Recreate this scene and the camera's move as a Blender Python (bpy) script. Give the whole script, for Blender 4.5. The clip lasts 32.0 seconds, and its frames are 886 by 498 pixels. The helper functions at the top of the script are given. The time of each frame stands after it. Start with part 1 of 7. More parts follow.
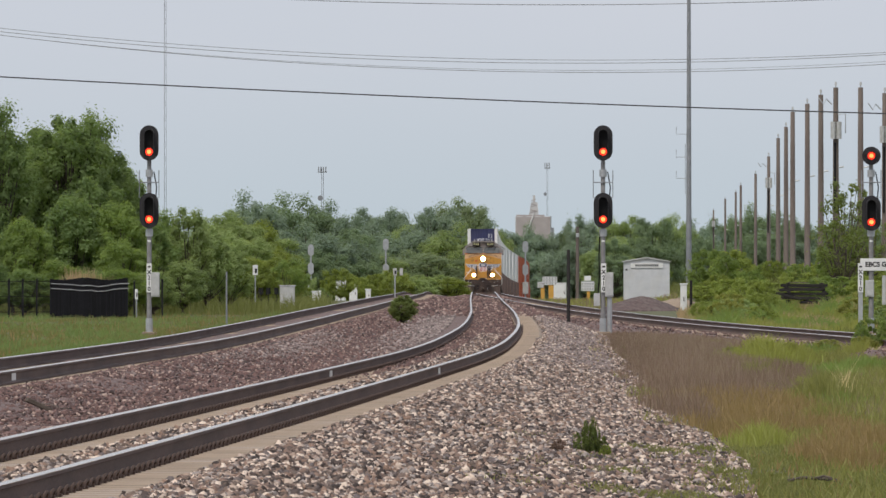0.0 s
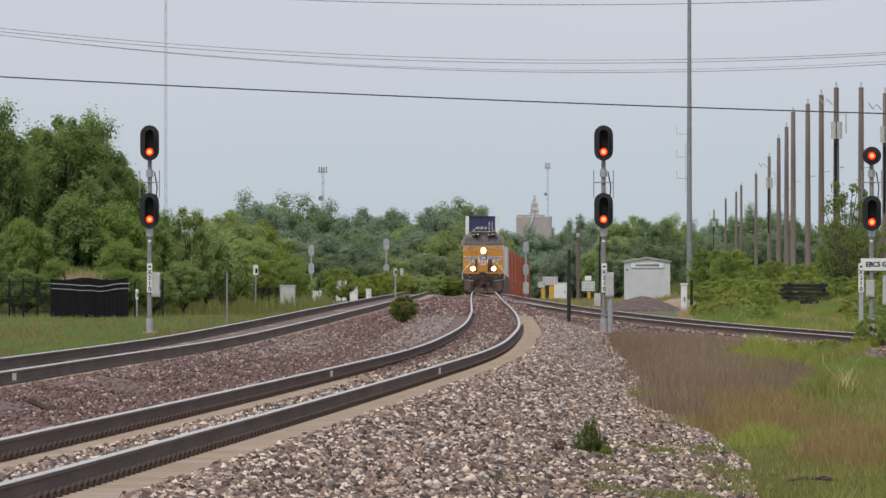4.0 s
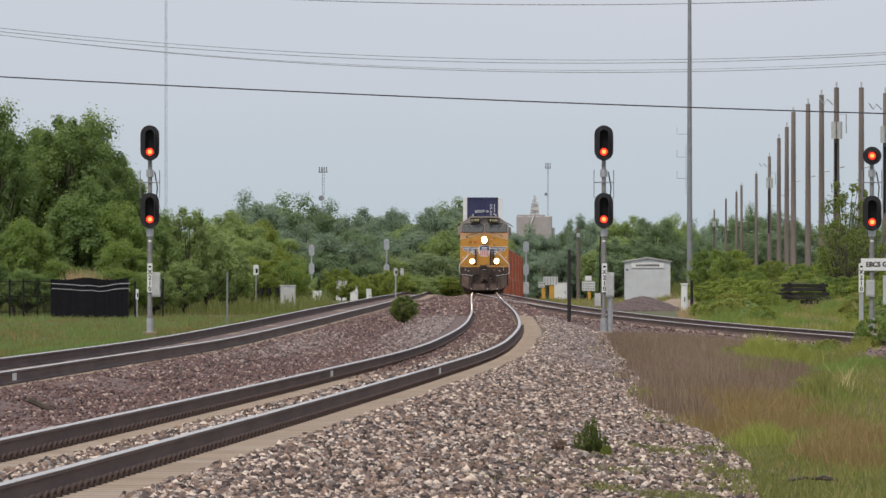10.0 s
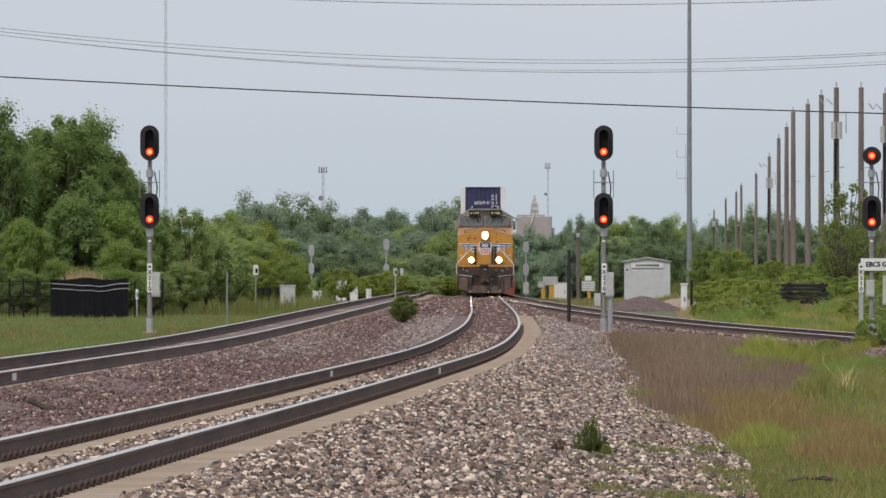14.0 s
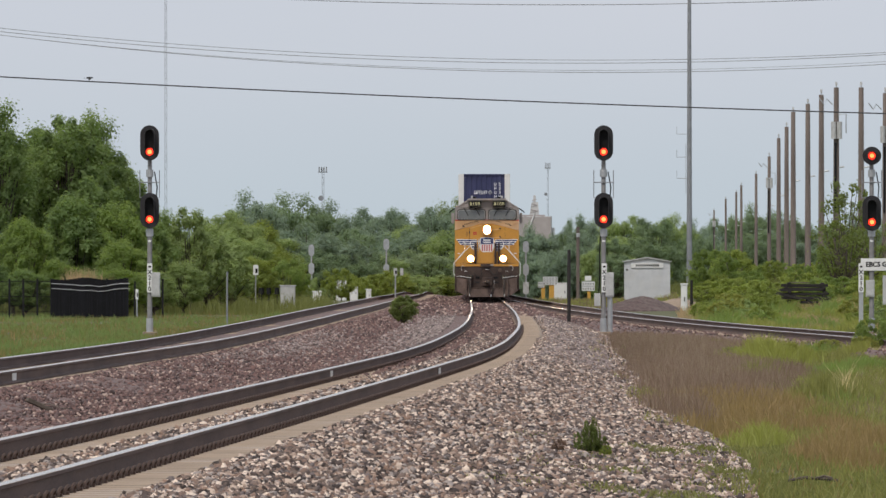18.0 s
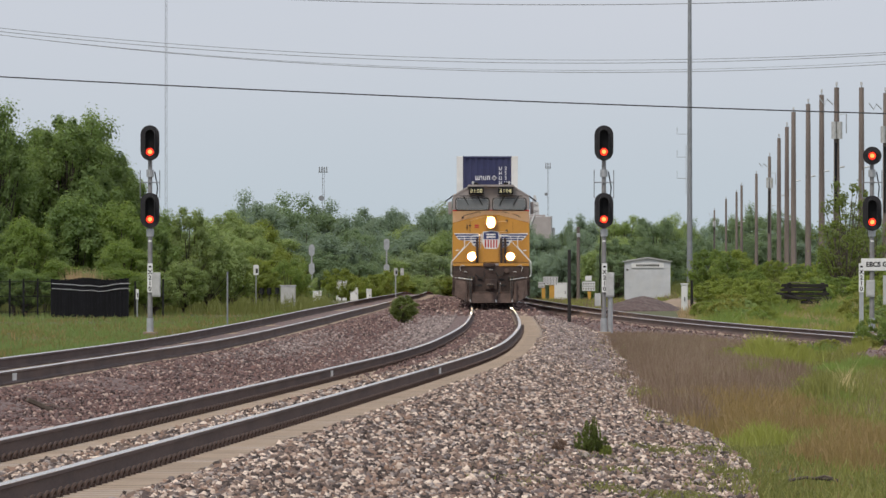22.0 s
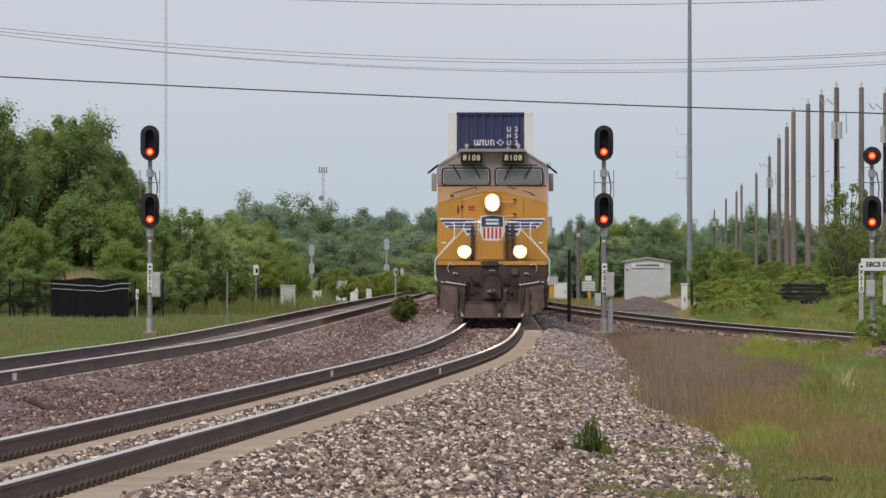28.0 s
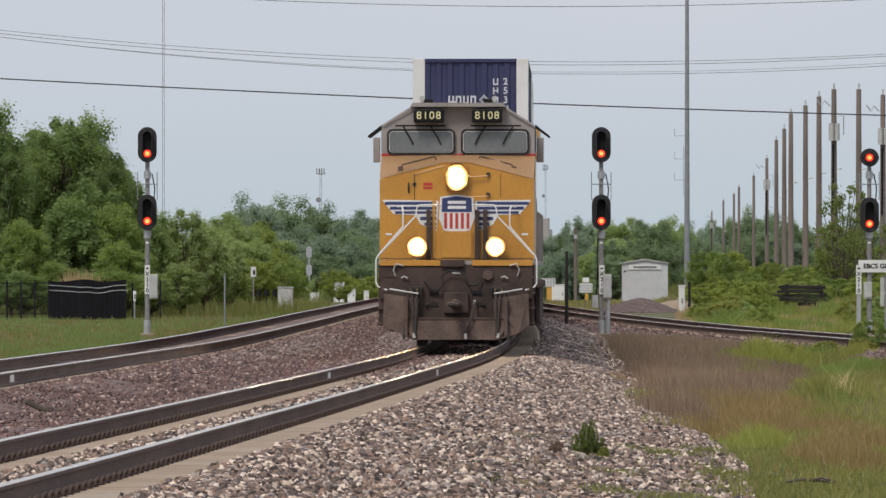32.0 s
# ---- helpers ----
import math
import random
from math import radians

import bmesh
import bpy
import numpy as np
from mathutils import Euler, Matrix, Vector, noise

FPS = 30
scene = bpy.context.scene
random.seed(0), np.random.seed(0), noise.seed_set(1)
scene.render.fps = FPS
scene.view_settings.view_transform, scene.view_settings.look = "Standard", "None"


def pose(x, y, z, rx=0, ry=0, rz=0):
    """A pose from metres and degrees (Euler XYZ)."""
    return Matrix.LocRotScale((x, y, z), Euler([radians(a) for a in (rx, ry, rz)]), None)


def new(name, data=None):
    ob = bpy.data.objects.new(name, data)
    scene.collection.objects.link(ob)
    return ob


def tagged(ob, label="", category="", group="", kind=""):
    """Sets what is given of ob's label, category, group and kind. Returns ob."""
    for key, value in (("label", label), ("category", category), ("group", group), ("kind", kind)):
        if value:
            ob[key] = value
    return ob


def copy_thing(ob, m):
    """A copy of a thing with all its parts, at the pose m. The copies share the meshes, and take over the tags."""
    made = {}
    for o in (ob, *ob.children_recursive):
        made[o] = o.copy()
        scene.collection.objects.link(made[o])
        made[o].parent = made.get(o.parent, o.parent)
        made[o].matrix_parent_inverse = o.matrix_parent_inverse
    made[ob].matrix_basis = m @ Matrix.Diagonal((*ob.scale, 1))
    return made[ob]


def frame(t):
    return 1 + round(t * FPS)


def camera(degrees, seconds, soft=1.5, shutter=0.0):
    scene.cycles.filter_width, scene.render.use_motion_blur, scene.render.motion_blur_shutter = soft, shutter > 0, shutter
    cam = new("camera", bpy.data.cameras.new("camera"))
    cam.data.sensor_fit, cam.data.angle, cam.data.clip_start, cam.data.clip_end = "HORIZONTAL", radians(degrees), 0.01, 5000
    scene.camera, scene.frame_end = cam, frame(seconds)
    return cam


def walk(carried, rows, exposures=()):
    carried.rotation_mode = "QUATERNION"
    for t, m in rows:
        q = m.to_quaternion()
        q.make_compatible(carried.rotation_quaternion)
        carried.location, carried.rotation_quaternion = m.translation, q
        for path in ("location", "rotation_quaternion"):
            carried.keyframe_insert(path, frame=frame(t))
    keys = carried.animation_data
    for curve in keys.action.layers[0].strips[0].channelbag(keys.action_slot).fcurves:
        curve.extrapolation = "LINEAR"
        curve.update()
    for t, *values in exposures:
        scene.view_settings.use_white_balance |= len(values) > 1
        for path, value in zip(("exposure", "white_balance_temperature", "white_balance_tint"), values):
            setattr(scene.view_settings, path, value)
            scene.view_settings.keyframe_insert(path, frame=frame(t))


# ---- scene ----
# the plan: x to the right, y away from the camera, z up; the near rails' tops lie at z = 0
cam = camera(5.612, 32.0)
AIM = 90.1218
walk(cam, [
    (0.0, pose(0, 0, 1.52, AIM, 0, 0)),
    (3.0, pose(0, 0, 1.52, AIM, 0, 0.0015)),
    (6.0, pose(0, 0, 1.52, AIM, 0, 0.0055)),
    (16.5, pose(0, 0, 1.52, AIM, 0, 0.003)),
    (23.0, pose(0, 0, 1.52, AIM, 0, 0.0055)),
    (29.0, pose(0, 0, 1.52, AIM, 0, 0.0045)),
    (31.0, pose(0, 0, 1.52, AIM, 0, 0.001)),
    (31.5, pose(0, 0, 1.52, AIM + 0.002, 0, -0.001)),
    (32.0, pose(0, 0, 1.52, AIM + 0.011, 0, -0.0115)),
], exposures=[(0, 0.0), (32, 0.0)])

# ---- light ----
SUN_UP, SUN_TURN = 54, 208
world = bpy.data.worlds.new("overcast_sky")
scene.world = world
world.use_nodes = True
wn, wl = world.node_tree.nodes, world.node_tree.links
sky = wn.new("ShaderNodeTexSky")
sky.sky_type, sky.sun_disc = "NISHITA", False
sky.sun_elevation, sky.sun_rotation = radians(SUN_UP), radians(SUN_TURN)
sky.dust_density, sky.ozone_density = 2.0, 2.0
cloud = wn.new("ShaderNodeTexNoise")
cloud.inputs["Scale"].default_value, cloud.inputs["Detail"].default_value = 2.2, 5
cloud_tc = wn.new("ShaderNodeTexCoord")
cloud_map = wn.new("ShaderNodeMapping")
cloud_map.inputs["Scale"].default_value = (3, 3, 14)
cloud_ramp = wn.new("ShaderNodeValToRGB")
cloud_ramp.color_ramp.elements[0].position, cloud_ramp.color_ramp.elements[0].color = 0.25, (0.60, 0.655, 0.745, 1)
cloud_ramp.color_ramp.elements[1].position, cloud_ramp.color_ramp.elements[1].color = 0.75, (0.68, 0.705, 0.79, 1)
sky_gain = wn.new("ShaderNodeMixRGB")
sky_gain.blend_type = "MULTIPLY"
sky_gain.inputs[0].default_value, sky_gain.inputs[2].default_value = 1, (0.1, 0.1, 0.1, 1)
veil = wn.new("ShaderNodeMixRGB")
veil.inputs[0].default_value = 0.85
wl.new(cloud_tc.outputs["Generated"], cloud_map.inputs[0])
wl.new(cloud_map.outputs[0], cloud.inputs["Vector"])
wl.new(cloud.outputs["Fac"], cloud_ramp.inputs[0])
wl.new(sky.outputs[0], sky_gain.inputs[1])
wl.new(sky_gain.outputs[0], veil.inputs[1])
rise = wn.new("ShaderNodeSeparateXYZ")
rise_map = wn.new("ShaderNodeMapRange")
rise_map.interpolation_type = "SMOOTHSTEP"
rise_map.inputs["From Min"].default_value, rise_map.inputs["From Max"].default_value = -0.004, 0.034
low_sky = wn.new("ShaderNodeMixRGB")
low_sky.inputs[1].default_value = (0.56, 0.650, 0.720, 1)
wl.new(cloud_tc.outputs["Generated"], rise.inputs[0])
wl.new(rise.outputs["Z"], rise_map.inputs["Value"])
wl.new(rise_map.outputs[0], low_sky.inputs[0])
wl.new(cloud_ramp.outputs[0], low_sky.inputs[2])
wl.new(low_sky.outputs[0], veil.inputs[2])
wl.new(veil.outputs[0], wn["Background"].inputs[0])
wn["Background"].inputs[1].default_value = 1.0
sun = new("sun", bpy.data.lights.new("sun", "SUN"))
sun.data.energy, sun.data.angle, sun.data.color = 2.3, radians(14), (1, 0.93, 0.83)
sun.rotation_euler = (radians(90 - SUN_UP), 0, radians(-28))
sun.location = (0, 0, 60)


# ---- materials ----
def mat(name, a, b=None, rough=0.7, metal=0.0, size=6.0, fine=60.0, bump=0.15, spot=None, objvar=0.0, island=0.0, emit=None, stretch=(1, 1, 1), spot_amount=0.5):
    """Two colours mixed by a coarse and a fine noise, with a bump; optional stains, and variation from piece to piece."""
    m = bpy.data.materials.new(name)
    m.use_nodes = True
    n, l = m.node_tree.nodes, m.node_tree.links
    s = n["Principled BSDF"]
    b = b or tuple(c * 0.75 for c in a)
    tc, mp = n.new("ShaderNodeTexCoord"), n.new("ShaderNodeMapping")
    mp.inputs["Scale"].default_value = stretch
    l.new(tc.outputs["Object"], mp.inputs[0])
    big, small = n.new("ShaderNodeTexNoise"), n.new("ShaderNodeTexNoise")
    big.inputs["Scale"].default_value, big.inputs["Detail"].default_value = size, 4
    small.inputs["Scale"].default_value, small.inputs["Detail"].default_value = fine, 3
    l.new(mp.outputs[0], big.inputs["Vector"])
    l.new(mp.outputs[0], small.inputs["Vector"])
    add = n.new("ShaderNodeMath")
    add.operation = "MULTIPLY_ADD"
    l.new(small.outputs["Fac"], add.inputs[0])
    add.inputs[1].default_value = 0.6
    l.new(big.outputs["Fac"], add.inputs[2])
    ramp = n.new("ShaderNodeValToRGB")
    ramp.color_ramp.elements[0].position, ramp.color_ramp.elements[0].color = 0.6, (*b, 1)
    ramp.color_ramp.elements[1].position, ramp.color_ramp.elements[1].color = 1.0, (*a, 1)
    l.new(add.outputs[0], ramp.inputs[0])
    out = ramp.outputs[0]
    if spot:
        st, sr, mx = n.new("ShaderNodeTexNoise"), n.new("ShaderNodeValToRGB"), n.new("ShaderNodeMixRGB")
        st.inputs["Scale"].default_value, st.inputs["Detail"].default_value = size * 0.45, 6
        l.new(mp.outputs[0], st.inputs["Vector"])
        sr.color_ramp.elements[0].position, sr.color_ramp.elements[1].position = 0.48, 0.66
        sr.color_ramp.elements[0].color, sr.color_ramp.elements[1].color = (0, 0, 0, 1), (spot_amount,) * 3 + (1,)
        l.new(st.outputs["Fac"], sr.inputs[0])
        l.new(sr.outputs[0], mx.inputs[0])
        l.new(out, mx.inputs[1])
        mx.inputs[2].default_value = (*spot, 1)
        out = mx.outputs[0]
    if objvar or island:
        src = n.new("ShaderNodeObjectInfo").outputs["Random"] if objvar else n.new("ShaderNodeNewGeometry").outputs["Random Per Island"]
        k = objvar or island
        mr, hv = n.new("ShaderNodeMapRange"), n.new("ShaderNodeHueSaturation")
        mr.inputs["To Min"].default_value, mr.inputs["To Max"].default_value = 1 - k, 1 + k
        l.new(src, mr.inputs["Value"])
        l.new(mr.outputs[0], hv.inputs["Value"])
        l.new(out, hv.inputs["Color"])
        out = hv.outputs[0]
    l.new(out, s.inputs["Base Color"])
    s.inputs["Roughness"].default_value, s.inputs["Metallic"].default_value = rough, metal
    if bump:
        bp = n.new("ShaderNodeBump")
        bp.inputs["Strength"].default_value, bp.inputs["Distance"].default_value = bump, 0.02
        l.new(add.outputs[0], bp.inputs["Height"])
        l.new(bp.outputs[0], s.inputs["Normal"])
    if emit:
        s.inputs["Emission Color"].default_value, s.inputs["Emission Strength"].default_value = (*emit[:3], 1), emit[3]
    return m


def foliage(name, a, b, island=0.35, thru=0.4):
    """Leaves: two greens, each clump a little different, some light coming through."""
    m = mat(name, a, b, rough=0.6, size=0.35, fine=3.0, bump=0, island=island)
    m.node_tree.nodes["Principled BSDF"].inputs["Subsurface Weight"].default_value = 0
    n, l = m.node_tree.nodes, m.node_tree.links
    s = n["Principled BSDF"]
    info, vary, hue = n.new("ShaderNodeObjectInfo"), n.new("ShaderNodeMapRange"), n.new("ShaderNodeHueSaturation")
    vary.inputs["To Min"].default_value, vary.inputs["To Max"].default_value = 0.82, 1.18
    l.new(info.outputs["Random"], vary.inputs["Value"])
    l.new(vary.outputs[0], hue.inputs["Value"])
    l.new(s.inputs["Base Color"].links[0].from_socket, hue.inputs["Color"])
    l.new(hue.outputs[0], s.inputs["Base Color"])
    s.inputs["Specular IOR Level"].default_value = 0.25
    tr, mx = n.new("ShaderNodeBsdfTranslucent"), n.new("ShaderNodeMixShader")
    tr.inputs[0].default_value = (a[0] * 2.0, a[1] * 2.0, a[2] * 1.2, 1)
    mx.inputs[0].default_value = thru
    l.new(s.outputs[0], mx.inputs[1])
    l.new(tr.outputs[0], mx.inputs[2])
    l.new(mx.outputs[0], n["Material Output"].inputs[0])
    return m


M_rail = mat("rusty_rail_web", (0.135, 0.088, 0.073), (0.082, 0.054, 0.046), 0.9, 0.0, 3, 40, 0.2, stretch=(1, 0.15, 1))
M_head = mat("polished_rail_head", (0.88, 0.75, 0.64), (0.70, 0.58, 0.48), 0.22, 1.0, 4, 30, 0, stretch=(1, 0.1, 1))
M_tie = mat("weathered_concrete", (0.40, 0.31, 0.23), (0.30, 0.225, 0.165), 0.9, 0, 3, 50, 0.2, spot=(0.2, 0.15, 0.11), objvar=0.15)
M_sand = mat("tan_sandy_fines", (0.37, 0.28, 0.20), (0.28, 0.21, 0.15), 0.95, 0, 1.2, 40, 0.2, spot=(0.40, 0.35, 0.315), spot_amount=0.8)
M_clip = mat("rusty_clip", (0.125, 0.078, 0.061), (0.06, 0.039, 0.032), 0.85, 0.0, 20, 80, 0.1)
M_gravel_red = mat("pink_granite_ballast", (0.215, 0.14, 0.125), (0.085, 0.055, 0.05), 0.95, 0, 9, 45, 1.0, spot=(0.20, 0.18, 0.17))
M_ground = mat("grassy_earth", (0.115, 0.125, 0.05), (0.075, 0.08, 0.035), 0.95, 0, 0.35, 6, 0.5, spot=(0.17, 0.13, 0.085))
M_wood = mat("weathered_pole_wood", (0.22, 0.178, 0.155), (0.13, 0.104, 0.092), 0.9, 0, 2, 30, 0.3, objvar=0.2, stretch=(1, 1, 0.1))
M_galv = mat("galvanised_steel", (0.50, 0.51, 0.52), (0.40, 0.41, 0.42), 0.45, 0.6, 5, 40, 0.05)
M_mast = mat("grey_steel_mast", (0.27, 0.28, 0.30), (0.21, 0.22, 0.235), 0.6, 0.2, 2, 20, 0.05)
M_signal = mat("weathered_grey_mast_paint", (0.27, 0.265, 0.265), (0.20, 0.195, 0.195), 0.6, 0.1, 5, 40, 0.05, spot=(0.22, 0.2, 0.19), spot_amount=0.4)
M_alu = mat("dull_aluminium_paint", (0.55, 0.55, 0.54), (0.42, 0.42, 0.41), 0.55, 0.3, 5, 40, 0.05)
M_black = mat("matt_black_paint", (0.010, 0.010, 0.011), (0.007, 0.007, 0.008), 0.6, 0, 5, 40, 0.05)
M_black.node_tree.nodes["Principled BSDF"].inputs["Specular IOR Level"].default_value = 0.25
M_red_lens = mat("lit_red_lens", (0.5, 0.02, 0.01), (0.45, 0.02, 0.01), 0.2, 0, 5, 40, 0, emit=(1.0, 0.035, 0.012, 1.3))
M_hot_lens = mat("lit_red_lens_core", (0.8, 0.2, 0.05), (0.8, 0.2, 0.05), 0.2, 0, 5, 40, 0, emit=(1.0, 0.30, 0.07, 2.0))
M_shield = mat("weathered_black_shield", (0.021, 0.019, 0.022), (0.014, 0.013, 0.015), 0.6, 0, 5, 40, 0.05)
M_white = mat("white_paint", (0.78, 0.78, 0.77), (0.66, 0.66, 0.65), 0.55, 0, 2, 30, 0.05, spot=(0.55, 0.53, 0.49), spot_amount=0.3)
M_shed = mat("white_sheet_metal", (0.60, 0.61, 0.63), (0.51, 0.52, 0.54), 0.5, 0.1, 2, 20, 0.05, spot=(0.5, 0.48, 0.45), spot_amount=0.4)
M_wire = mat("dark_cable", (0.035, 0.036, 0.04), (0.025, 0.026, 0.03), 0.6, 0, 5, 30, 0)
M_wire_grey = mat("grey_conductor", (0.27, 0.28, 0.30), (0.22, 0.23, 0.24), 0.6, 0.3, 5, 30, 0)
M_yellow = mat("armour_yellow_paint", (0.56, 0.275, 0.045), (0.47, 0.225, 0.04), 0.3, 0, 1.2, 14, 0.03, spot=(0.36, 0.20, 0.05), spot_amount=0.35)
# paler yellow; the nose top's sky reflection is put into this colour
M_pale_yellow = mat("sky_sheen_and_worn_pale_yellow", (0.70, 0.46, 0.25), (0.62, 0.39, 0.19), 0.3, 0, 1.2, 14, 0.03, spot=(0.5, 0.34, 0.18), spot_amount=0.35)
M_greyp = mat("harbour_grey_paint", (0.35, 0.315, 0.30), (0.285, 0.255, 0.245), 0.5, 0, 1.5, 20, 0.03, spot=(0.20, 0.17, 0.155), spot_amount=0.5)
M_dirty = mat("brown_road_dirt", (0.074, 0.049, 0.040), (0.034, 0.023, 0.020), 0.9, 0, 2.5, 30, 0.2, spot=(0.12, 0.085, 0.07))
M_plow = mat("dusty_brown_plow", (0.135, 0.092, 0.075), (0.065, 0.043, 0.035), 0.85, 0, 2, 25, 0.1, spot=(0.06, 0.045, 0.038))
M_redp = mat("red_paint", (0.50, 0.045, 0.035), (0.42, 0.04, 0.03), 0.5, 0, 3, 30, 0.02)
M_bluep = mat("navy_blue_paint", (0.035, 0.05, 0.16), (0.028, 0.04, 0.125), 0.5, 0, 2, 20, 0.02, spot=(0.06, 0.065, 0.10), spot_amount=0.4)
# grey of the panes holds the sky they reflect
M_glass = mat("sky_grey_glass", (0.17, 0.18, 0.185), (0.13, 0.14, 0.145), 0.06, 0, 2, 20, 0)
M_rubber = mat("black_rubber", (0.02, 0.02, 0.02), (0.014, 0.014, 0.014), 0.8, 0, 8, 40, 0.05)
M_lamp = mat("lit_headlight", (1, 0.95, 0.85), (1, 0.95, 0.85), 0.2, 0, 5, 40, 0, emit=(1.0, 0.68, 0.36, 420.0))
# three glows for the rings that draw the glare round the lamps
M_halo_a = mat("lamp_halo_rim", (0.8, 0.5, 0.2), (0.8, 0.5, 0.2), 0.3, 0, 5, 40, 0, emit=(1.0, 0.36, 0.08, 0.75))
M_halo_b = mat("lamp_halo_ring", (0.9, 0.6, 0.3), (0.9, 0.6, 0.3), 0.3, 0, 5, 40, 0, emit=(1.0, 0.55, 0.18, 1.5))
M_halo_c = mat("lamp_halo_heart", (0.9, 0.8, 0.5), (0.9, 0.8, 0.5), 0.3, 0, 5, 40, 0, emit=(1.0, 0.74, 0.38, 3.0))
M_sign_yellow = mat("yellow_sign_paint", (0.62, 0.34, 0.06), (0.5, 0.27, 0.05), 0.6, 0, 3, 30, 0.05)
M_timber = mat("creosoted_timber", (0.032, 0.027, 0.025), (0.016, 0.014, 0.013), 0.9, 0, 3, 30, 0.3, objvar=0.3, stretch=(0.2, 1, 1))
M_slat = mat("black_fence_slat", (0.009, 0.009, 0.012), (0.006, 0.006, 0.008), 0.7, 0, 3, 30, 0.05, objvar=0.4)
M_slat.node_tree.nodes["Principled BSDF"].inputs["Specular IOR Level"].default_value = 0.2
M_feather = mat("black_feathers", (0.02, 0.019, 0.018), (0.012, 0.012, 0.012), 0.7, 0, 8, 40, 0)
M_pale = mat("pale_concrete", (0.58, 0.57, 0.57), (0.48, 0.475, 0.475), 0.9, 0, 0.5, 6, 0.1)
M_heap = mat("dark_crushed_stone", (0.15, 0.105, 0.098), (0.07, 0.05, 0.047), 0.95, 0, 6, 40, 0.8, spot=(0.17, 0.14, 0.13))
M_hose = mat("dusty_dark_hose", (0.05, 0.04, 0.035), (0.03, 0.025, 0.023), 0.85, 0, 8, 40, 0.05)
M_silo = mat("stained_grey_concrete", (0.40, 0.36, 0.35), (0.33, 0.30, 0.29), 0.9, 0, 0.4, 5, 0.1)
M_brass = mat("brass_fitting", (0.25, 0.18, 0.09), (0.16, 0.11, 0.06), 0.5, 0.5, 8, 40, 0)
M_steel = mat("dark_oily_steel", (0.06, 0.055, 0.05), (0.035, 0.03, 0.028), 0.6, 0.5, 6, 40, 0.1)
M_cont_blue = mat("navy_container_paint", (0.035, 0.04, 0.115), (0.028, 0.032, 0.09), 0.5, 0, 1, 12, 0.03, spot=(0.07, 0.07, 0.11), spot_amount=0.3)
M_cont_orange = mat("orange_container_paint", (0.48, 0.10, 0.035), (0.38, 0.08, 0.03), 0.55, 0, 1, 12, 0.03, spot=(0.25, 0.09, 0.05), spot_amount=0.4)
M_cont_brown = mat("dull_brown_container_paint", (0.20, 0.12, 0.10), (0.14, 0.085, 0.07), 0.6, 0, 1, 12, 0.03, spot=(0.12, 0.08, 0.07), spot_amount=0.4)
M_figures = mat("pale_yellow_figures", (0.78, 0.74, 0.42), (0.7, 0.66, 0.36), 0.5, 0, 5, 40, 0)
M_mark = mat("white_lettering_paint", (0.72, 0.73, 0.76), (0.6, 0.61, 0.65), 0.6, 0, 5, 40, 0)
M_bark = mat("bark", (0.12, 0.095, 0.075), (0.07, 0.055, 0.045), 0.95, 0, 3, 25, 0.5)
M_leaf_a = foliage("fresh_green_leaves", (0.205, 0.265, 0.085), (0.13, 0.18, 0.06), thru=0.5)
M_leaf_b = foliage("dark_green_leaves", (0.185, 0.245, 0.098), (0.115, 0.165, 0.068), thru=0.5)
M_leaf_c = foliage("yellow_green_leaves", (0.25, 0.29, 0.07), (0.16, 0.205, 0.055))
# farther leaves: distance haze is put into these paler greens, the first blued
M_leaf_d = foliage("haze_blued_leaves", (0.205, 0.262, 0.198), (0.150, 0.200, 0.152), 0.22, thru=0.35)
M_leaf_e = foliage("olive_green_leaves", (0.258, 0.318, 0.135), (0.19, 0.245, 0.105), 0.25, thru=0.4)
M_leaf_f = foliage("haze_paled_green_leaves", (0.215, 0.262, 0.155), (0.16, 0.205, 0.12), 0.25, thru=0.4)
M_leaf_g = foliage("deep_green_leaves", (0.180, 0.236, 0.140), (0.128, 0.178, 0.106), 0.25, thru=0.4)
M_grass = foliage("green_grass", (0.25, 0.245, 0.088), (0.155, 0.16, 0.06), 0.65)
M_dry = foliage("dry_brown_grass", (0.245, 0.170, 0.148), (0.15, 0.104, 0.093), 0.6)
M_lush = foliage("lush_green_grass", (0.165, 0.175, 0.062), (0.10, 0.112, 0.042), 0.35)
M_weed = foliage("yellow_green_weeds", (0.27, 0.275, 0.085), (0.17, 0.185, 0.06), 0.4, 0.5)
M_stem = foliage("pale_dry_stems", (0.35, 0.27, 0.23), (0.25, 0.19, 0.16), 0.3)
M_turf = foliage("short_green_turf", (0.195, 0.20, 0.075), (0.125, 0.132, 0.05), 0.6)
M_tan = foliage("tan_grass", (0.31, 0.215, 0.115), (0.20, 0.142, 0.075), 0.6)
M_reed = foliage("pale_tan_reeds", (0.42, 0.30, 0.20), (0.29, 0.205, 0.14), 0.3)
M_straw = foliage("pale_straw", (0.55, 0.45, 0.28), (0.42, 0.33, 0.20), 0.2)
M_juniper = foliage("dark_shrub_leaves", (0.16, 0.195, 0.06), (0.10, 0.13, 0.04), 0.4)


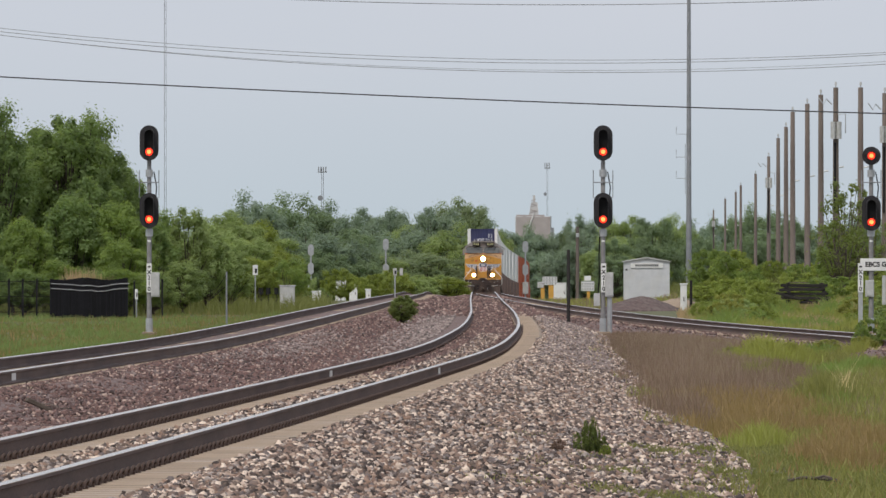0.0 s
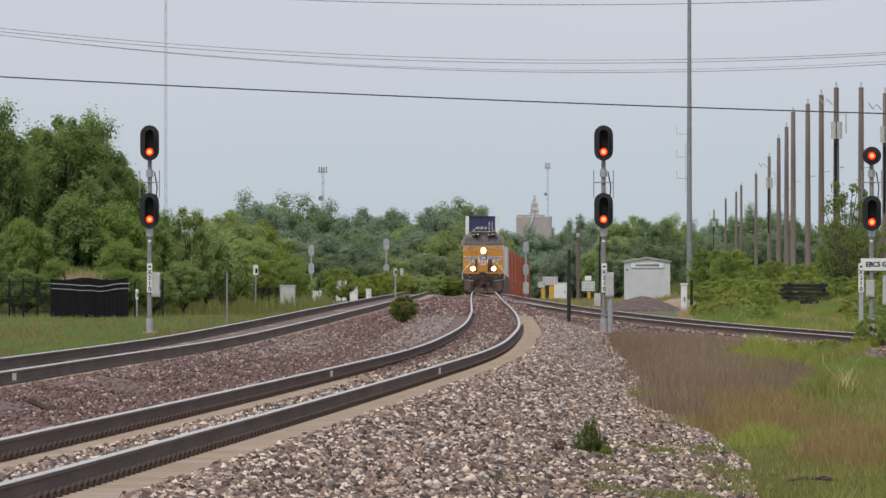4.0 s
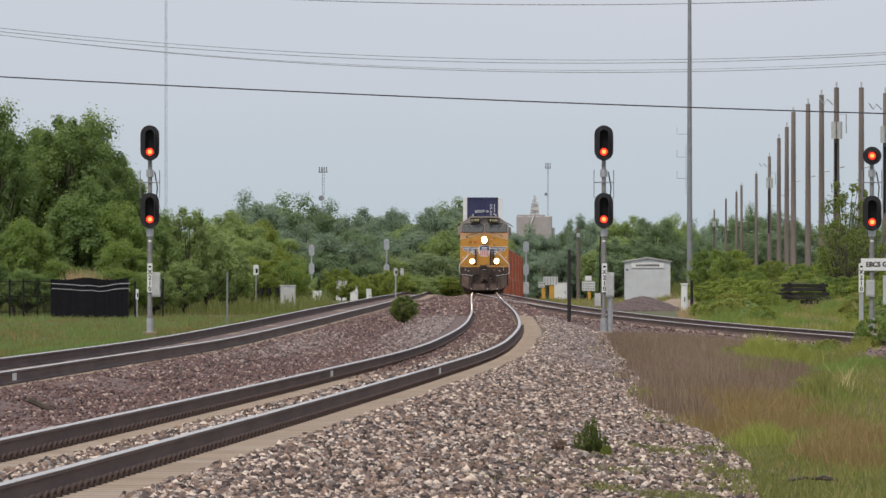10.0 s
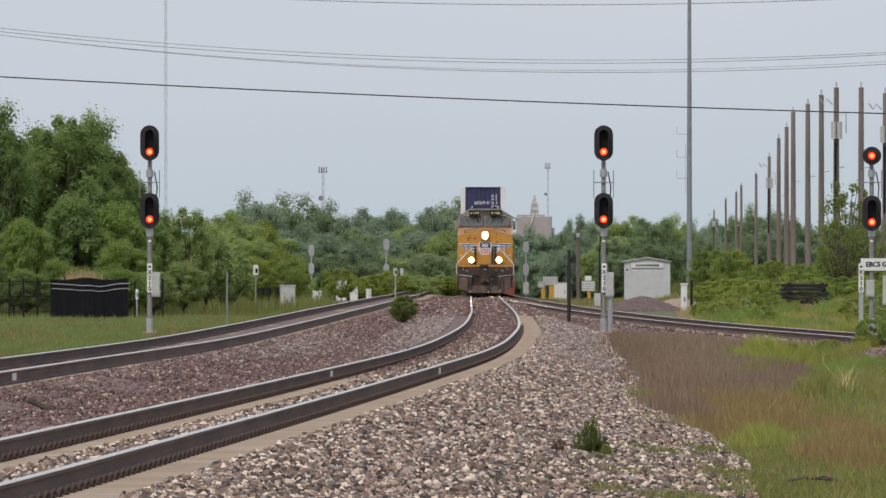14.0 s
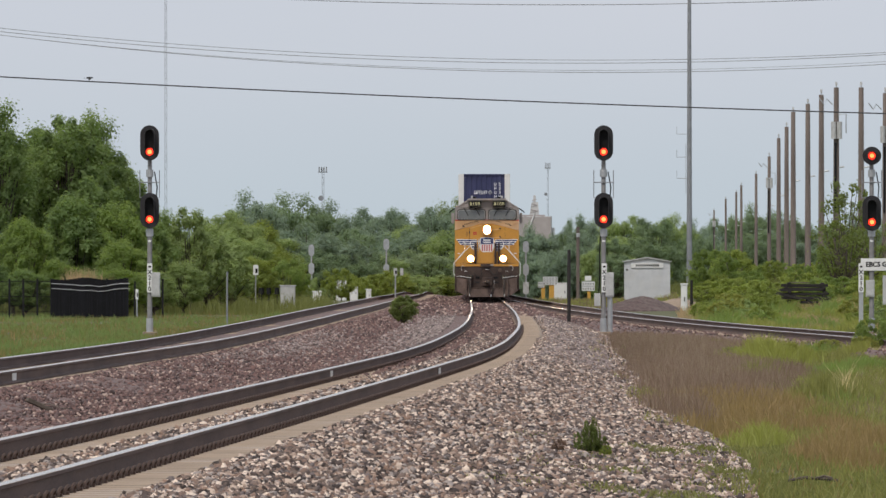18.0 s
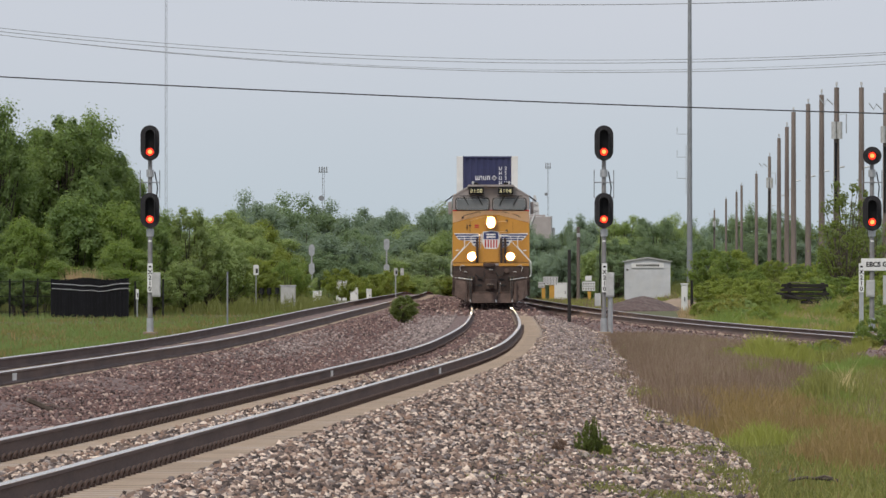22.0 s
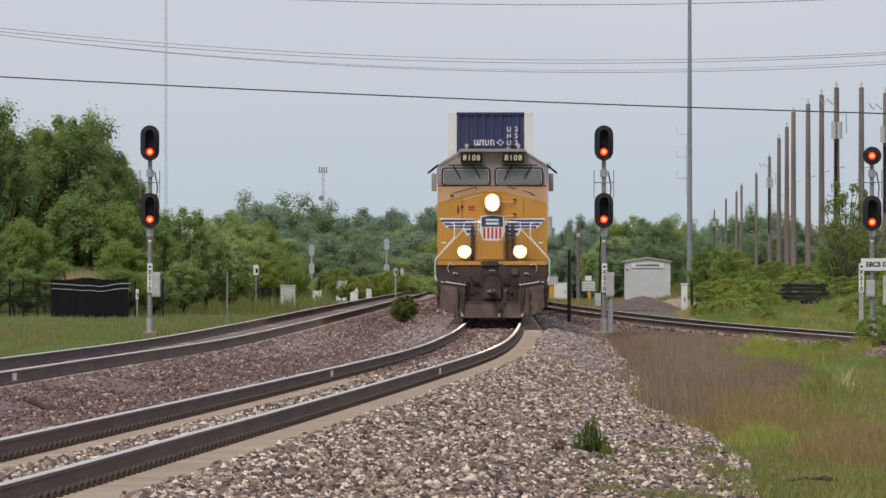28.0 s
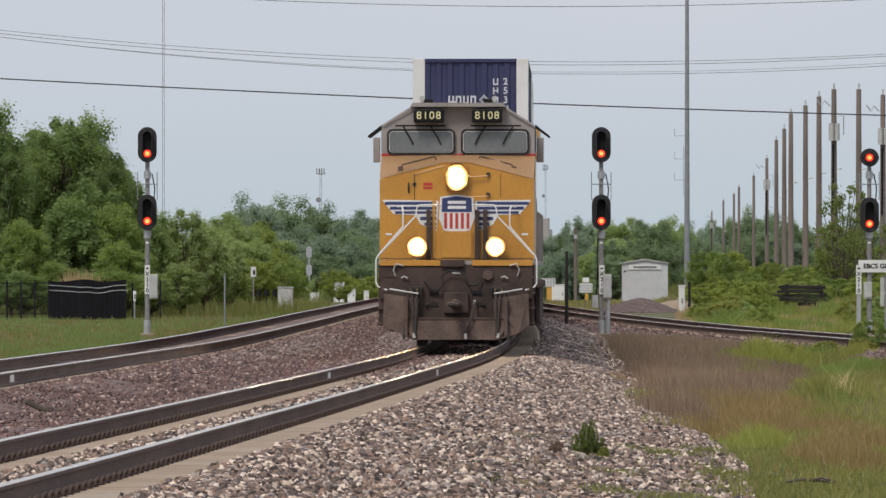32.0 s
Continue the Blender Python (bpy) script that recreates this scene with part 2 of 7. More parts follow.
def stone_mat(name, shades):
    """Broken stone: every piece takes one of several greys and pinks."""
    m = mat(name, (0.3, 0.26, 0.24), None, 0.92, 0, 20, 90, 0.4)
    n, l = m.node_tree.nodes, m.node_tree.links
    g, r, mx = n.new("ShaderNodeNewGeometry"), n.new("ShaderNodeValToRGB"), n.new("ShaderNodeMixRGB")
    while len(r.color_ramp.elements) < len(shades):
        r.color_ramp.elements.new(0.5)
    for k, c in enumerate(shades):
        e = r.color_ramp.elements[k]
        e.position, e.color = k / len(shades), (*c, 1)
    r.color_ramp.interpolation = "CONSTANT"
    l.new(g.outputs["Random Per Island"], r.inputs[0])
    s = n["Principled BSDF"]
    src = s.inputs["Base Color"].links[0].from_socket
    mx.blend_type = "MULTIPLY"
    mx.inputs[0].default_value = 0.55
    l.new(r.outputs[0], mx.inputs[1])
    gain = n.new("ShaderNodeMixRGB")
    gain.blend_type, gain.inputs[0].default_value, gain.inputs[2].default_value = "MULTIPLY", 1, (3.5, 3.65, 3.85, 1)
    l.new(src, gain.inputs[1])
    l.new(gain.outputs[0], mx.inputs[2])
    l.new(mx.outputs[0], s.inputs["Base Color"])
    return m


M_stone = stone_mat("mixed_grey_pink_ballast", [(0.045, 0.034, 0.03), (0.20, 0.15, 0.125), (0.40, 0.31, 0.25), (0.10, 0.078, 0.07), (0.78, 0.67, 0.56), (0.06, 0.046, 0.041), (0.29, 0.20, 0.15), (0.36, 0.325, 0.30), (0.15, 0.115, 0.095), (0.56, 0.46, 0.38), (0.17, 0.145, 0.14), (0.24, 0.165, 0.13)])
M_stone_red = stone_mat("dusky_red_ballast", [(0.05, 0.034, 0.032), (0.165, 0.105, 0.096), (0.23, 0.15, 0.135), (0.12, 0.08, 0.074), (0.145, 0.095, 0.088), (0.44, 0.34, 0.29), (0.19, 0.12, 0.108), (0.10, 0.066, 0.062), (0.15, 0.105, 0.10), (0.21, 0.13, 0.115)])

M_stone_grey = stone_mat("grey_limestone_ballast", [(0.10, 0.085, 0.082), (0.29, 0.245, 0.23), (0.21, 0.175, 0.165), (0.34, 0.295, 0.275), (0.16, 0.13, 0.125), (0.25, 0.20, 0.185), (0.42, 0.36, 0.335)])


# ---- builders ----
def part(name, bm, material, parent, label=""):
    """One bmesh as one mesh object under a thing or a part."""
    me = bpy.data.meshes.new(name)
    bm.to_mesh(me)
    bm.free()
    me.materials.append(material)
    ob = new(name, me)
    ob.parent = parent
    return tagged(ob, label)


def solo(name, bm, material, label, category, group="", kind="", at=None):
    """One bmesh as a thing of its own."""
    ob = part(name, bm, material, None)
    if at is not None:
        ob.matrix_basis = at
    return tagged(ob, label, category, group, kind)


def empty(name, m, label="", category="", group="", kind=""):
    ob = new(name)
    ob.matrix_basis = m
    ob.empty_display_size = 0.3
    return tagged(ob, label, category, group, kind)


def B():
    return bmesh.new()


def box(bm, x0, x1, y0, y1, z0, z1, bevel=0.0):
    r = bmesh.ops.create_cube(bm, size=1, matrix=Matrix.Translation(((x0 + x1) / 2, (y0 + y1) / 2, (z0 + z1) / 2)) @ Matrix.Diagonal((abs(x1 - x0), abs(y1 - y0), abs(z1 - z0), 1)))
    if bevel:
        es = list({e for v in r["verts"] for e in v.link_edges})
        bmesh.ops.bevel(bm, geom=es, offset=bevel, segments=2, affect="EDGES", profile=0.6)
    return bm


def rod(bm, p, q, r0, r1=None, seg=10, caps=True):
    """A round bar from p to q."""
    p, q = Vector(p), Vector(q)
    d = q - p
    m = Matrix.Translation((p + q) / 2) @ d.to_track_quat("Z", "Y").to_matrix().to_4x4()
    bmesh.ops.create_cone(bm, cap_ends=caps, segments=seg, radius1=r0, radius2=r0 if r1 is None else r1, depth=d.length, matrix=m)
    return bm


def bent(bm, pts, r, seg=8):
    """A bent round bar through some points: one closed tube."""
    pts = [Vector(q) for q in pts]
    dirs = [(pts[min(i + 1, len(pts) - 1)] - pts[max(i - 1, 0)]).normalized() for i in range(len(pts))]
    side = dirs[0].orthogonal().normalized()
    rings = []
    for q, d in zip(pts, dirs):
        side = (side - d * side.dot(d)).normalized()
        up = d.cross(side)
        rings.append([bm.verts.new(q + (side * math.cos(2 * math.pi * k / seg) + up * math.sin(2 * math.pi * k / seg)) * r) for k in range(seg)])
    for a, b in zip(rings, rings[1:]):
        for k in range(seg):
            bm.faces.new((a[k], a[(k + 1) % seg], b[(k + 1) % seg], b[k]))
    bm.faces.new(list(reversed(rings[0])))
    bm.faces.new(rings[-1])
    return bm


def prism(bm, outline, a, b, axis="y"):
    """An outline extruded from a to b: in x and z along y, or in y and z along x, or in x and y along z."""
    f = {"y": lambda p, k: (p[0], k, p[1]), "x": lambda p, k: (k, p[0], p[1]), "z": lambda p, k: (p[0], p[1], k)}[axis]
    va, vb = [bm.verts.new(f(p, a)) for p in outline], [bm.verts.new(f(p, b)) for p in outline]
    n = len(outline)
    faces = [bm.faces.new(va), bm.faces.new(list(reversed(vb)))]
    faces += [bm.faces.new((va[i], vb[i], vb[(i + 1) % n], va[(i + 1) % n])) for i in range(n)]
    bmesh.ops.recalc_face_normals(bm, faces=faces)
    return bm


def smooth(ob):
    for p in ob.data.polygons:
        p.use_smooth = True
    return ob


def along(table):
    """A smooth curve through (distance, value) pairs."""
    ds, vs = [p[0] for p in table], [p[1] for p in table]
    n = len(ds)
    ms = [(vs[min(i + 1, n - 1)] - vs[max(i - 1, 0)]) / (ds[min(i + 1, n - 1)] - ds[max(i - 1, 0)]) for i in range(n)]

    def f(d):
        if d <= ds[0]:
            return vs[0] + ms[0] * (d - ds[0])
        if d >= ds[-1]:
            return vs[-1] + ms[-1] * (d - ds[-1])
        i = 0
        while ds[i + 1] <= d:
            i += 1
        h = ds[i + 1] - ds[i]
        t = (d - ds[i]) / h
        s = 1 - t
        return s * s * ((1 + 2 * t) * vs[i] + t * h * ms[i]) + t * t * ((1 + 2 * s) * vs[i + 1] - s * h * ms[i + 1])
    return f


def mesh_np(name, verts, faces, material=None):
    """Mesh data from arrays of corners and of faces with equal numbers of sides."""
    k = faces.shape[1]
    me = bpy.data.meshes.new(name)
    me.vertices.add(len(verts))
    me.vertices.foreach_set("co", verts.astype(np.float32).ravel())
    me.loops.add(faces.size)
    me.loops.foreach_set("vertex_index", faces.astype(np.int32).ravel())
    me.polygons.add(len(faces))
    me.polygons.foreach_set("loop_start", np.arange(0, faces.size, k, dtype=np.int32))
    me.update(calc_edges=True)
    if material:
        me.materials.append(material)
    return me


def mesh_of(name, verts, faces, material, parent=None):
    me = bpy.data.meshes.new(name)
    me.from_pydata(verts, [], faces)
    me.materials.append(material)
    ob = new(name, me)
    ob.parent = parent
    return ob


# ---- the lie of the land and of the three tracks ----
xa = along([(0, -7.2), (40, -5.0), (64, -3.88), (85, -3.03), (108, -2.11), (139, -0.94), (168, 0.05), (195, 0.64), (243, 1.28), (304, 1.68), (358, 1.87), (412, 2.01), (519, 2.37), (604, 2.7), (751, 3.33), (800, 3.72), (850, 4.4), (900, 5.35), (950, 6.5), (1050, 8.5), (1150, 9.8), (1300, 10.6)])
za = along([(0, 0), (540, 0), (604, -0.06), (645, -0.28), (700, -0.62), (751, -1.0), (850, -2.3), (950, -3.25), (1050, -3.8), (1300, -5.2)])
xb = along([(0, -12.6), (64, -9.2), (110, -7.4), (145, -6.3), (182, -5.2), (235, -4.3), (267, -3.75), (308, -3.15), (412, -2.45), (519, -2.05), (604, -1.75), (751, -1.1), (850, 0.0), (950, 2.4), (1200, 9.8)])
zb = along([(0, 0.0), (110, 0.08), (182, 0.1), (235, 0.15), (300, 0.25), (412, 0.2), (519, 0.05), (604, -0.05), (700, -0.6), (751, -1.0), (850, -2.3), (950, -3.25), (1050, -3.8), (1300, -5.2)])
xc = along([(120, 19.5), (160, 16.0), (200, 13.0), (237, 11.0), (290, 8.5), (350, 6.3), (420, 4.6), (490, 3.45), (560, 2.65), (604, 2.7)])
zc = along([(120, -0.3), (237, -0.24), (290, -0.24), (420, -0.1), (490, -0.03), (560, 0), (604, -0.06)])
land = along([(-200, -0.7), (200, -0.72), (480, -0.70), (570, -0.62), (640, -0.85), (690, -1.3), (750, -2.0), (850, -2.9), (950, -3.9), (1200, -5.4), (1600, -6), (5000, -6)])


def ground_z(x, y):
    """Height of the ground: a low bank in the right distance, small swells."""
    z = land(y) + 0.10 * noise.noise((x * 0.13, y * 0.05, 0)) + 0.03 * noise.noise((x * 0.9, y * 0.4, 5))
    bank = max(0.0, min(1.0, (x - 12) / 8)) * max(0.0, min(1.0, (y - 330) / 120)) * max(0.0, min(1.0, (1400 - y) / 500))
    return z + 1.3 * bank


# ---- ground ----
def make_ground():
    xs = [-1800, -900, -450, -220, -120, -80, -60] + [-50 + 2 * i for i in range(51)] + [60, 80, 120, 220, 450, 900, 1800]
    ys = [-200, -100, -40, 0, 30] + [40 + 2.5 * i for i in range(145)] + [410 + 12 * i for i in range(60)] + [1200, 1500, 2000, 2800, 3800, 4900]
    verts = [(x, y, ground_z(x, y)) for y in ys for x in xs]
    n = len(xs)
    faces = [(j * n + i, j * n + i + 1, (j + 1) * n + i + 1, (j + 1) * n + i) for j in range(len(ys) - 1) for i in range(n - 1)]
    ob = mesh_of("ground", verts, faces, M_ground)
    return tagged(smooth(ob), "flat grassy ground beside the railway, reaching the horizon", "ground", kind="structure")


make_ground()


# ---- ballast ----
# right edge of the ballast shoulder, from the middle of the main track; how deep the cribs lie under the rail tops
edge_right = along([(0, 7.0), (71, 6.1), (87, 5.95), (97, 5.85), (109, 5.5), (125, 4.9), (145, 4.15), (173, 3.65), (215, 3.4), (260, 3.55), (284, 3.6), (400, 3.0), (600, 2.9)])
crib_in = along([(0, 0.215), (135, 0.215), (165, 0.184), (1200, 0.184)])
crib_out = along([(0, 0.245), (330, 0.245), (360, 0.184), (1200, 0.184)])


def bed_z(u, y):
    """Height of the ballast at u metres from the main track's middle: crib, heap between the rails, shoulders, the fill to the next track."""
    w = xb(y) - xa(y)
    ra, rb = za(y), zb(y)
    er, el = edge_right(y), w - 3.4
    g = land(y) - 0.25
    if u >= 0:
        if u < 1.32:
            z = ra - (0.18 if u < 0.2 else crib_in(y) if u < 0.62 else crib_out(y))
        elif u < 1.8:
            z = ra - 0.21 - 0.035 * max(0.0, min(1.0, (1.5 - u) / 0.1)) * (1 if y < 340 else 0)
        else:
            k = min(1, (u - 1.8) / max(0.2, er - 1.8))
            z = (ra - 0.21) * (1 - k) + (land(y) + 0.06) * k if u < er else g
    elif u > -1.32:
        z = ra - (0.18 if u > -0.2 else crib_in(y) if u > -0.62 else 0.232 if y < 200 else 0.184)
    elif u > w + 1.32:
        k = (u + 1.32) / (w + 2.64)
        z = (ra - 0.2) * (1 - k) + (rb - 0.2) * k - 0.12 * math.sin(math.pi * k)
    elif u > w - 1.32:
        z = rb - (0.18 if abs(u - w) < 0.2 else 0.184 if abs(u - w) < 0.62 else 0.228)
    else:
        k = min(1, (w - 1.32 - u) / 2.1)
        z = (rb - 0.2) * (1 - k) + g * k
    return z


def make_bed():
    ys = [10 + 1.5 * i for i in range(200)] + [312 + 8 * i for i in range(70)]
    verts, faces, n = [], [], 0
    for y in ys:
        w, er = xb(y) - xa(y), edge_right(y)
        us = [w - 3.5, w - 2.4, w - 1.6, w - 1.33, w - 1.30, w - 0.66, w - 0.60, w - 0.19, w, w + 0.19, w + 0.60, w + 0.66, w + 1.30, w + 1.33]
        k0, k1 = w + 1.6, -1.6
        us += [k0 + (k1 - k0) * i / 9 for i in range(10)]
        us += [-1.33, -1.30, -0.66, -0.60, -0.26, -0.19, 0, 0.19, 0.26, 0.60, 0.66, 1.30, 1.33, 1.42, 1.52, 1.8]
        us += [1.8 + (er - 1.8) * i / 10 for i in range(1, 11)] + [er + 1.2]
        n = len(us)
        for u in us:
            b = 0.018 if abs(u) > 1.4 else 0.008
            verts.append((xa(y) + u, y, bed_z(u, y) + b * noise.noise((u * 3.1, y * 2.3, 1)) + 2 * b * noise.noise((u * 0.7, y * 0.3, 3))))
    faces = [(j * n + i, j * n + i + 1, (j + 1) * n + i + 1, (j + 1) * n + i) for j in range(len(ys) - 1) for i in range(n - 1)]
    ob = mesh_of("ballast_bed", verts, faces, M_gravel_red)
    tagged(smooth(ob), "bed of crushed pinkish grey stone ballast under the tracks", "ballast", kind="structure")
    ys = [120 + 3 * i for i in range(150)]
    us = [-3.2, -2.2, -1.5, -1.3, -0.44, -0.4, 0, 0.4, 0.44, 1.3, 1.5, 2.2, 3.2]
    hs = [-0.8, -0.42, -0.21, -0.24, -0.24, -0.185, -0.185, -0.185, -0.24, -0.24, -0.21, -0.42, -0.8]
    verts = [(xc(y) + u, y, zc(y) + h - (0.03 if y > 470 else 0) + 0.03 * noise.noise((u * 2, y * 0.6, 2))) for y in ys for u, h in zip(us, hs)]
    n = len(us)
    faces = [(j * n + i, j * n + i + 1, (j + 1) * n + i + 1, (j + 1) * n + i) for j in range(len(ys) - 1) for i in range(n - 1)]
    ob = mesh_of("ballast_bed", verts, faces, M_gravel_red)
    tagged(smooth(ob), "reddish stone ballast under the diverging track", "ballast", kind="structure")


make_bed()


def sand_band(fx, fz, u0, u1, y0, y1, wave, seed):
    """Fines that fill the cribs almost to the tie tops, with a wavering outer edge."""
    ys = [y0 + 1.0 * i for i in range(int(y1 - y0) + 1)]
    verts = []
    for y in ys:
        fade = min(1.0, (y1 - y) / 25 + 0.02)
        e = u0 + (u1 + wave * noise.noise((y * 0.35, seed, 0)) + 0.5 * wave * noise.noise((y * 1.7, seed, 4)) - u0) * fade
        for i, q in enumerate((0, 0.4, 0.8, 0.97, 1.0)):
            u = u0 + (e - u0) * q
            verts.append((fx(y) + u, y, fz(y) - 0.1955 - (0.06 if i == 4 else 0)))
    faces = [(j * 5 + i, j * 5 + i + 1, (j + 1) * 5 + i + 1, (j + 1) * 5 + i) for j in range(len(ys) - 1) for i in range(4)]
    if u1 < u0:
        faces = [tuple(reversed(f)) for f in faces]
    return tagged(smooth(mesh_of("sandy_fines", verts, faces, M_sand)), "tan sandy fines packed between the tie ends", "sand", kind="stuff")


sand_band(xa, za, 0.80, 1.36, 60, 345, 0.10, 1)
sand_band(xa, za, -0.70, -0.16, 60, 190, 0.08, 2)
sand_band(xb, zb, 0.80, 1.20, 90, 330, 0.14, 3)

# ---- rails and ties ----
WEB = [(-0.072, -0.186), (0.072, -0.186), (0.072, -0.172), (0.02, -0.155), (0.009, -0.145), (0.009, -0.05), (0.036, -0.038), (0.036, -0.010), (0.028, -0.005), (-0.030, -0.005), (-0.036, -0.010), (-0.036, -0.038), (-0.009, -0.05), (-0.009, -0.145), (-0.02, -0.155), (-0.072, -0.172)]
HEAD = [(-0.0365, -0.012), (0.0365, -0.012), (0.0365, -0.009), (0.030, -0.0025), (0.022, 0.0), (-0.022, 0.0), (-0.030, -0.0025), (-0.0365, -0.009)]


def loft(name, fx, fz, off, shape, ys, material, parent):
    verts = [(fx(y) + off + p[0], y, fz(y) + p[1]) for y in ys for p in shape]
    n = len(shape)
    faces = [(j * n + i, j * n + (i + 1) % n, (j + 1) * n + (i + 1) % n, (j + 1) * n + i) for j in range(len(ys) - 1) for i in range(n)]
    return mesh_of(name, verts, faces, material, parent)


def tie_mesh():
    bm = B()
    prism(bm, [(-0.14, -0.22), (0.14, -0.22), (0.136, -0.028), (0.095, 0.0), (-0.095, 0.0), (-0.136, -0.028)], -1.295, 1.295, "x")
    me = bpy.data.meshes.new("tie")
    bm.to_mesh(me)
    bm.free()
    me.materials.append(M_tie)
    return me


TIE = tie_mesh()


def make_track(name, fx, fz, y0, y1, near0, label):
    tr = empty(name, pose(0, 0, 0), label, "railway track", kind="structure")
    ys = [y0 + 2.5 * i for i in range(int((min(y1, 420) - y0) / 2.5) + 1)]
    ys += [ys[-1] + 6 * i for i in range(1, max(1, int((y1 - ys[-1]) / 6)))]
    for off in (-0.7525, 0.7525):
        rail = loft("rail", fx, fz, off, WEB, ys, M_rail, tr)
        head = loft("rail_head", fx, fz, off, HEAD, ys, M_head, rail)
        tagged(head, "bright worn running surface")
    verts, faces, k = [], [], 0
    y, i = y0, 0
    while y < min(y1, 720):
        rz = math.atan2(fx(y + 1) - fx(y), 1)
        m = Matrix.Translation((fx(y), y, fz(y) - 0.192)) @ Matrix.Rotation(-rz, 4, "Z")
        if near0 <= y and k < 300:
            ob = new("tie", TIE)
            ob.parent, ob.matrix_basis = tr, m
            k += 1
        else:
            b = len(verts)
            verts += [tuple(m @ v.co) for v in TIE.vertices]
            faces += [tuple(b + q for q in p.vertices) for p in TIE.polygons]
        y += 0.61
    tagged(mesh_of("far_ties", verts, faces, M_tie, tr), "row of concrete ties", kind="stuff")
    return tr


TRACK_A = make_track("track_1", xa, za, 14, 1100, 58, "main railway track on concrete ties, curving gently away")
TRACK_B = make_track("track_2", xb, zb, 60, 760, 128, "second railway track on concrete ties beside the main one")
make_track("track_3", xc, zc, 150, 556, 215, "diverging railway track with rusty rails among weeds")


# ---- signals ----
def oval(w, h, n=10):
    r = w / 2
    top = [(r * math.cos(a), h / 2 - r + r * math.sin(a)) for a in [math.pi * i / n for i in range(n + 1)]]
    return top + [(-x, -z) for x, z in top]


def lamp_head(parent, z, tall, lit):
    """A black signal head with an oval or round shield, hoods and lenses, facing the camera."""
    h = 1.16 if tall else 0.6
    bm = prism(B(), [(x, zz + z) for x, zz in oval(0.62, h)], -0.20, -0.17)
    hd = part("signal_head", bm, M_shield, parent, "black oval signal head" if tall else "black round signal head")
    bm = box(B(), -0.17, 0.17, -0.17, 0.16, z - h / 2 + 0.14, z + h / 2 - 0.14, 0.03)
    part("housing", bm, M_black, hd)
    lenses = [0.29, 0.0, -0.29] if tall else [0.0]
    for dz in lenses:
        on = abs(dz - lit) < 0.01
        part("lens", rod(B(), (0, -0.215, z + dz), (0, -0.228, z + dz), 0.125 if on else 0.10, seg=22), M_red_lens if on else M_black, hd, "lit red lens" if on else "dark lens")
        if on:
            part("lamp_glow", rod(B(), (0, -0.229, z + dz), (0, -0.233, z + dz), 0.072, seg=18), M_hot_lens, hd, "bright core of the lit red lens")
    # one tall tunnel over the lenses, open below
    top, low, r, n = z + (0.30 if tall else 0.0), z + lit - 0.06, 0.17, 14
    arch = [(r, low)] + [(r * math.cos(math.pi * i / n), top + r * math.sin(math.pi * i / n)) for i in range(n + 1)] + [(-r, low)]
    bm = B()
    rings = []
    for yy, k, drop in ((-0.20, 1.0, 0.0), (-0.46, 0.94, 0.0)):
        for t in (1.0, 0.91):
            rings.append([bm.verts.new((x * k * t, yy, low + (zz - low) * (0.5 + 0.5 * t))) for x, zz in arch])
    m = len(arch) - 1
    for p, q in ((0, 2), (1, 3), (2, 3), (0, 1)):
        for i in range(m):
            bm.faces.new((rings[p][i], rings[p][i + 1], rings[q][i + 1], rings[q][i]))
    part("hood", bm, M_shield, hd, "black tunnel hood over the lenses")
    # black sheet at the tunnel's back; the cavity's shade is put into it
    part("face_plate", prism(B(), arch, -0.212, -0.2005), M_black, hd)
    return hd


def letters(text, size, material, parent, m, bold=0.004, name="lettering"):
    """Flat raised characters, facing -y after the pose m."""
    cu = bpy.data.curves.new(name, "FONT")
    cu.body, cu.align_x, cu.align_y, cu.size, cu.extrude, cu.offset = text, "CENTER", "CENTER", size, 0.003, bold
    tmp = bpy.data.objects.new(name, cu)
    me = bpy.data.meshes.new_from_object(tmp)
    bpy.data.objects.remove(tmp)
    me.materials.append(material)
    ob = new(name, me)
    ob.parent, ob.matrix_basis = parent, m @ pose(0, 0, 0, 90, 0, 0)
    return ob


def plate(parent, x, z0, z1, w, y=-0.12):
    """An upright white plate with a dark bar and the characters below one another."""
    bm = box(B(), x - w / 2, x + w / 2, y - 0.012, y, z0, z1, 0.004)
    pl = part("number_plate", bm, M_white, parent, "upright white plate with black characters")
    step = (z1 - z0) / 5.2
    part("bar", box(B(), x - w * 0.25, x + w * 0.25, y - 0.017, y - 0.0125, z1 - step * 0.75, z1 - step * 0.45), M_black, pl)
    for i, ch in enumerate("X210"):
        letters(ch, step * 1.05, M_black, pl, pose(x, y - 0.016, z1 - step * (i + 1.6)))
    return pl


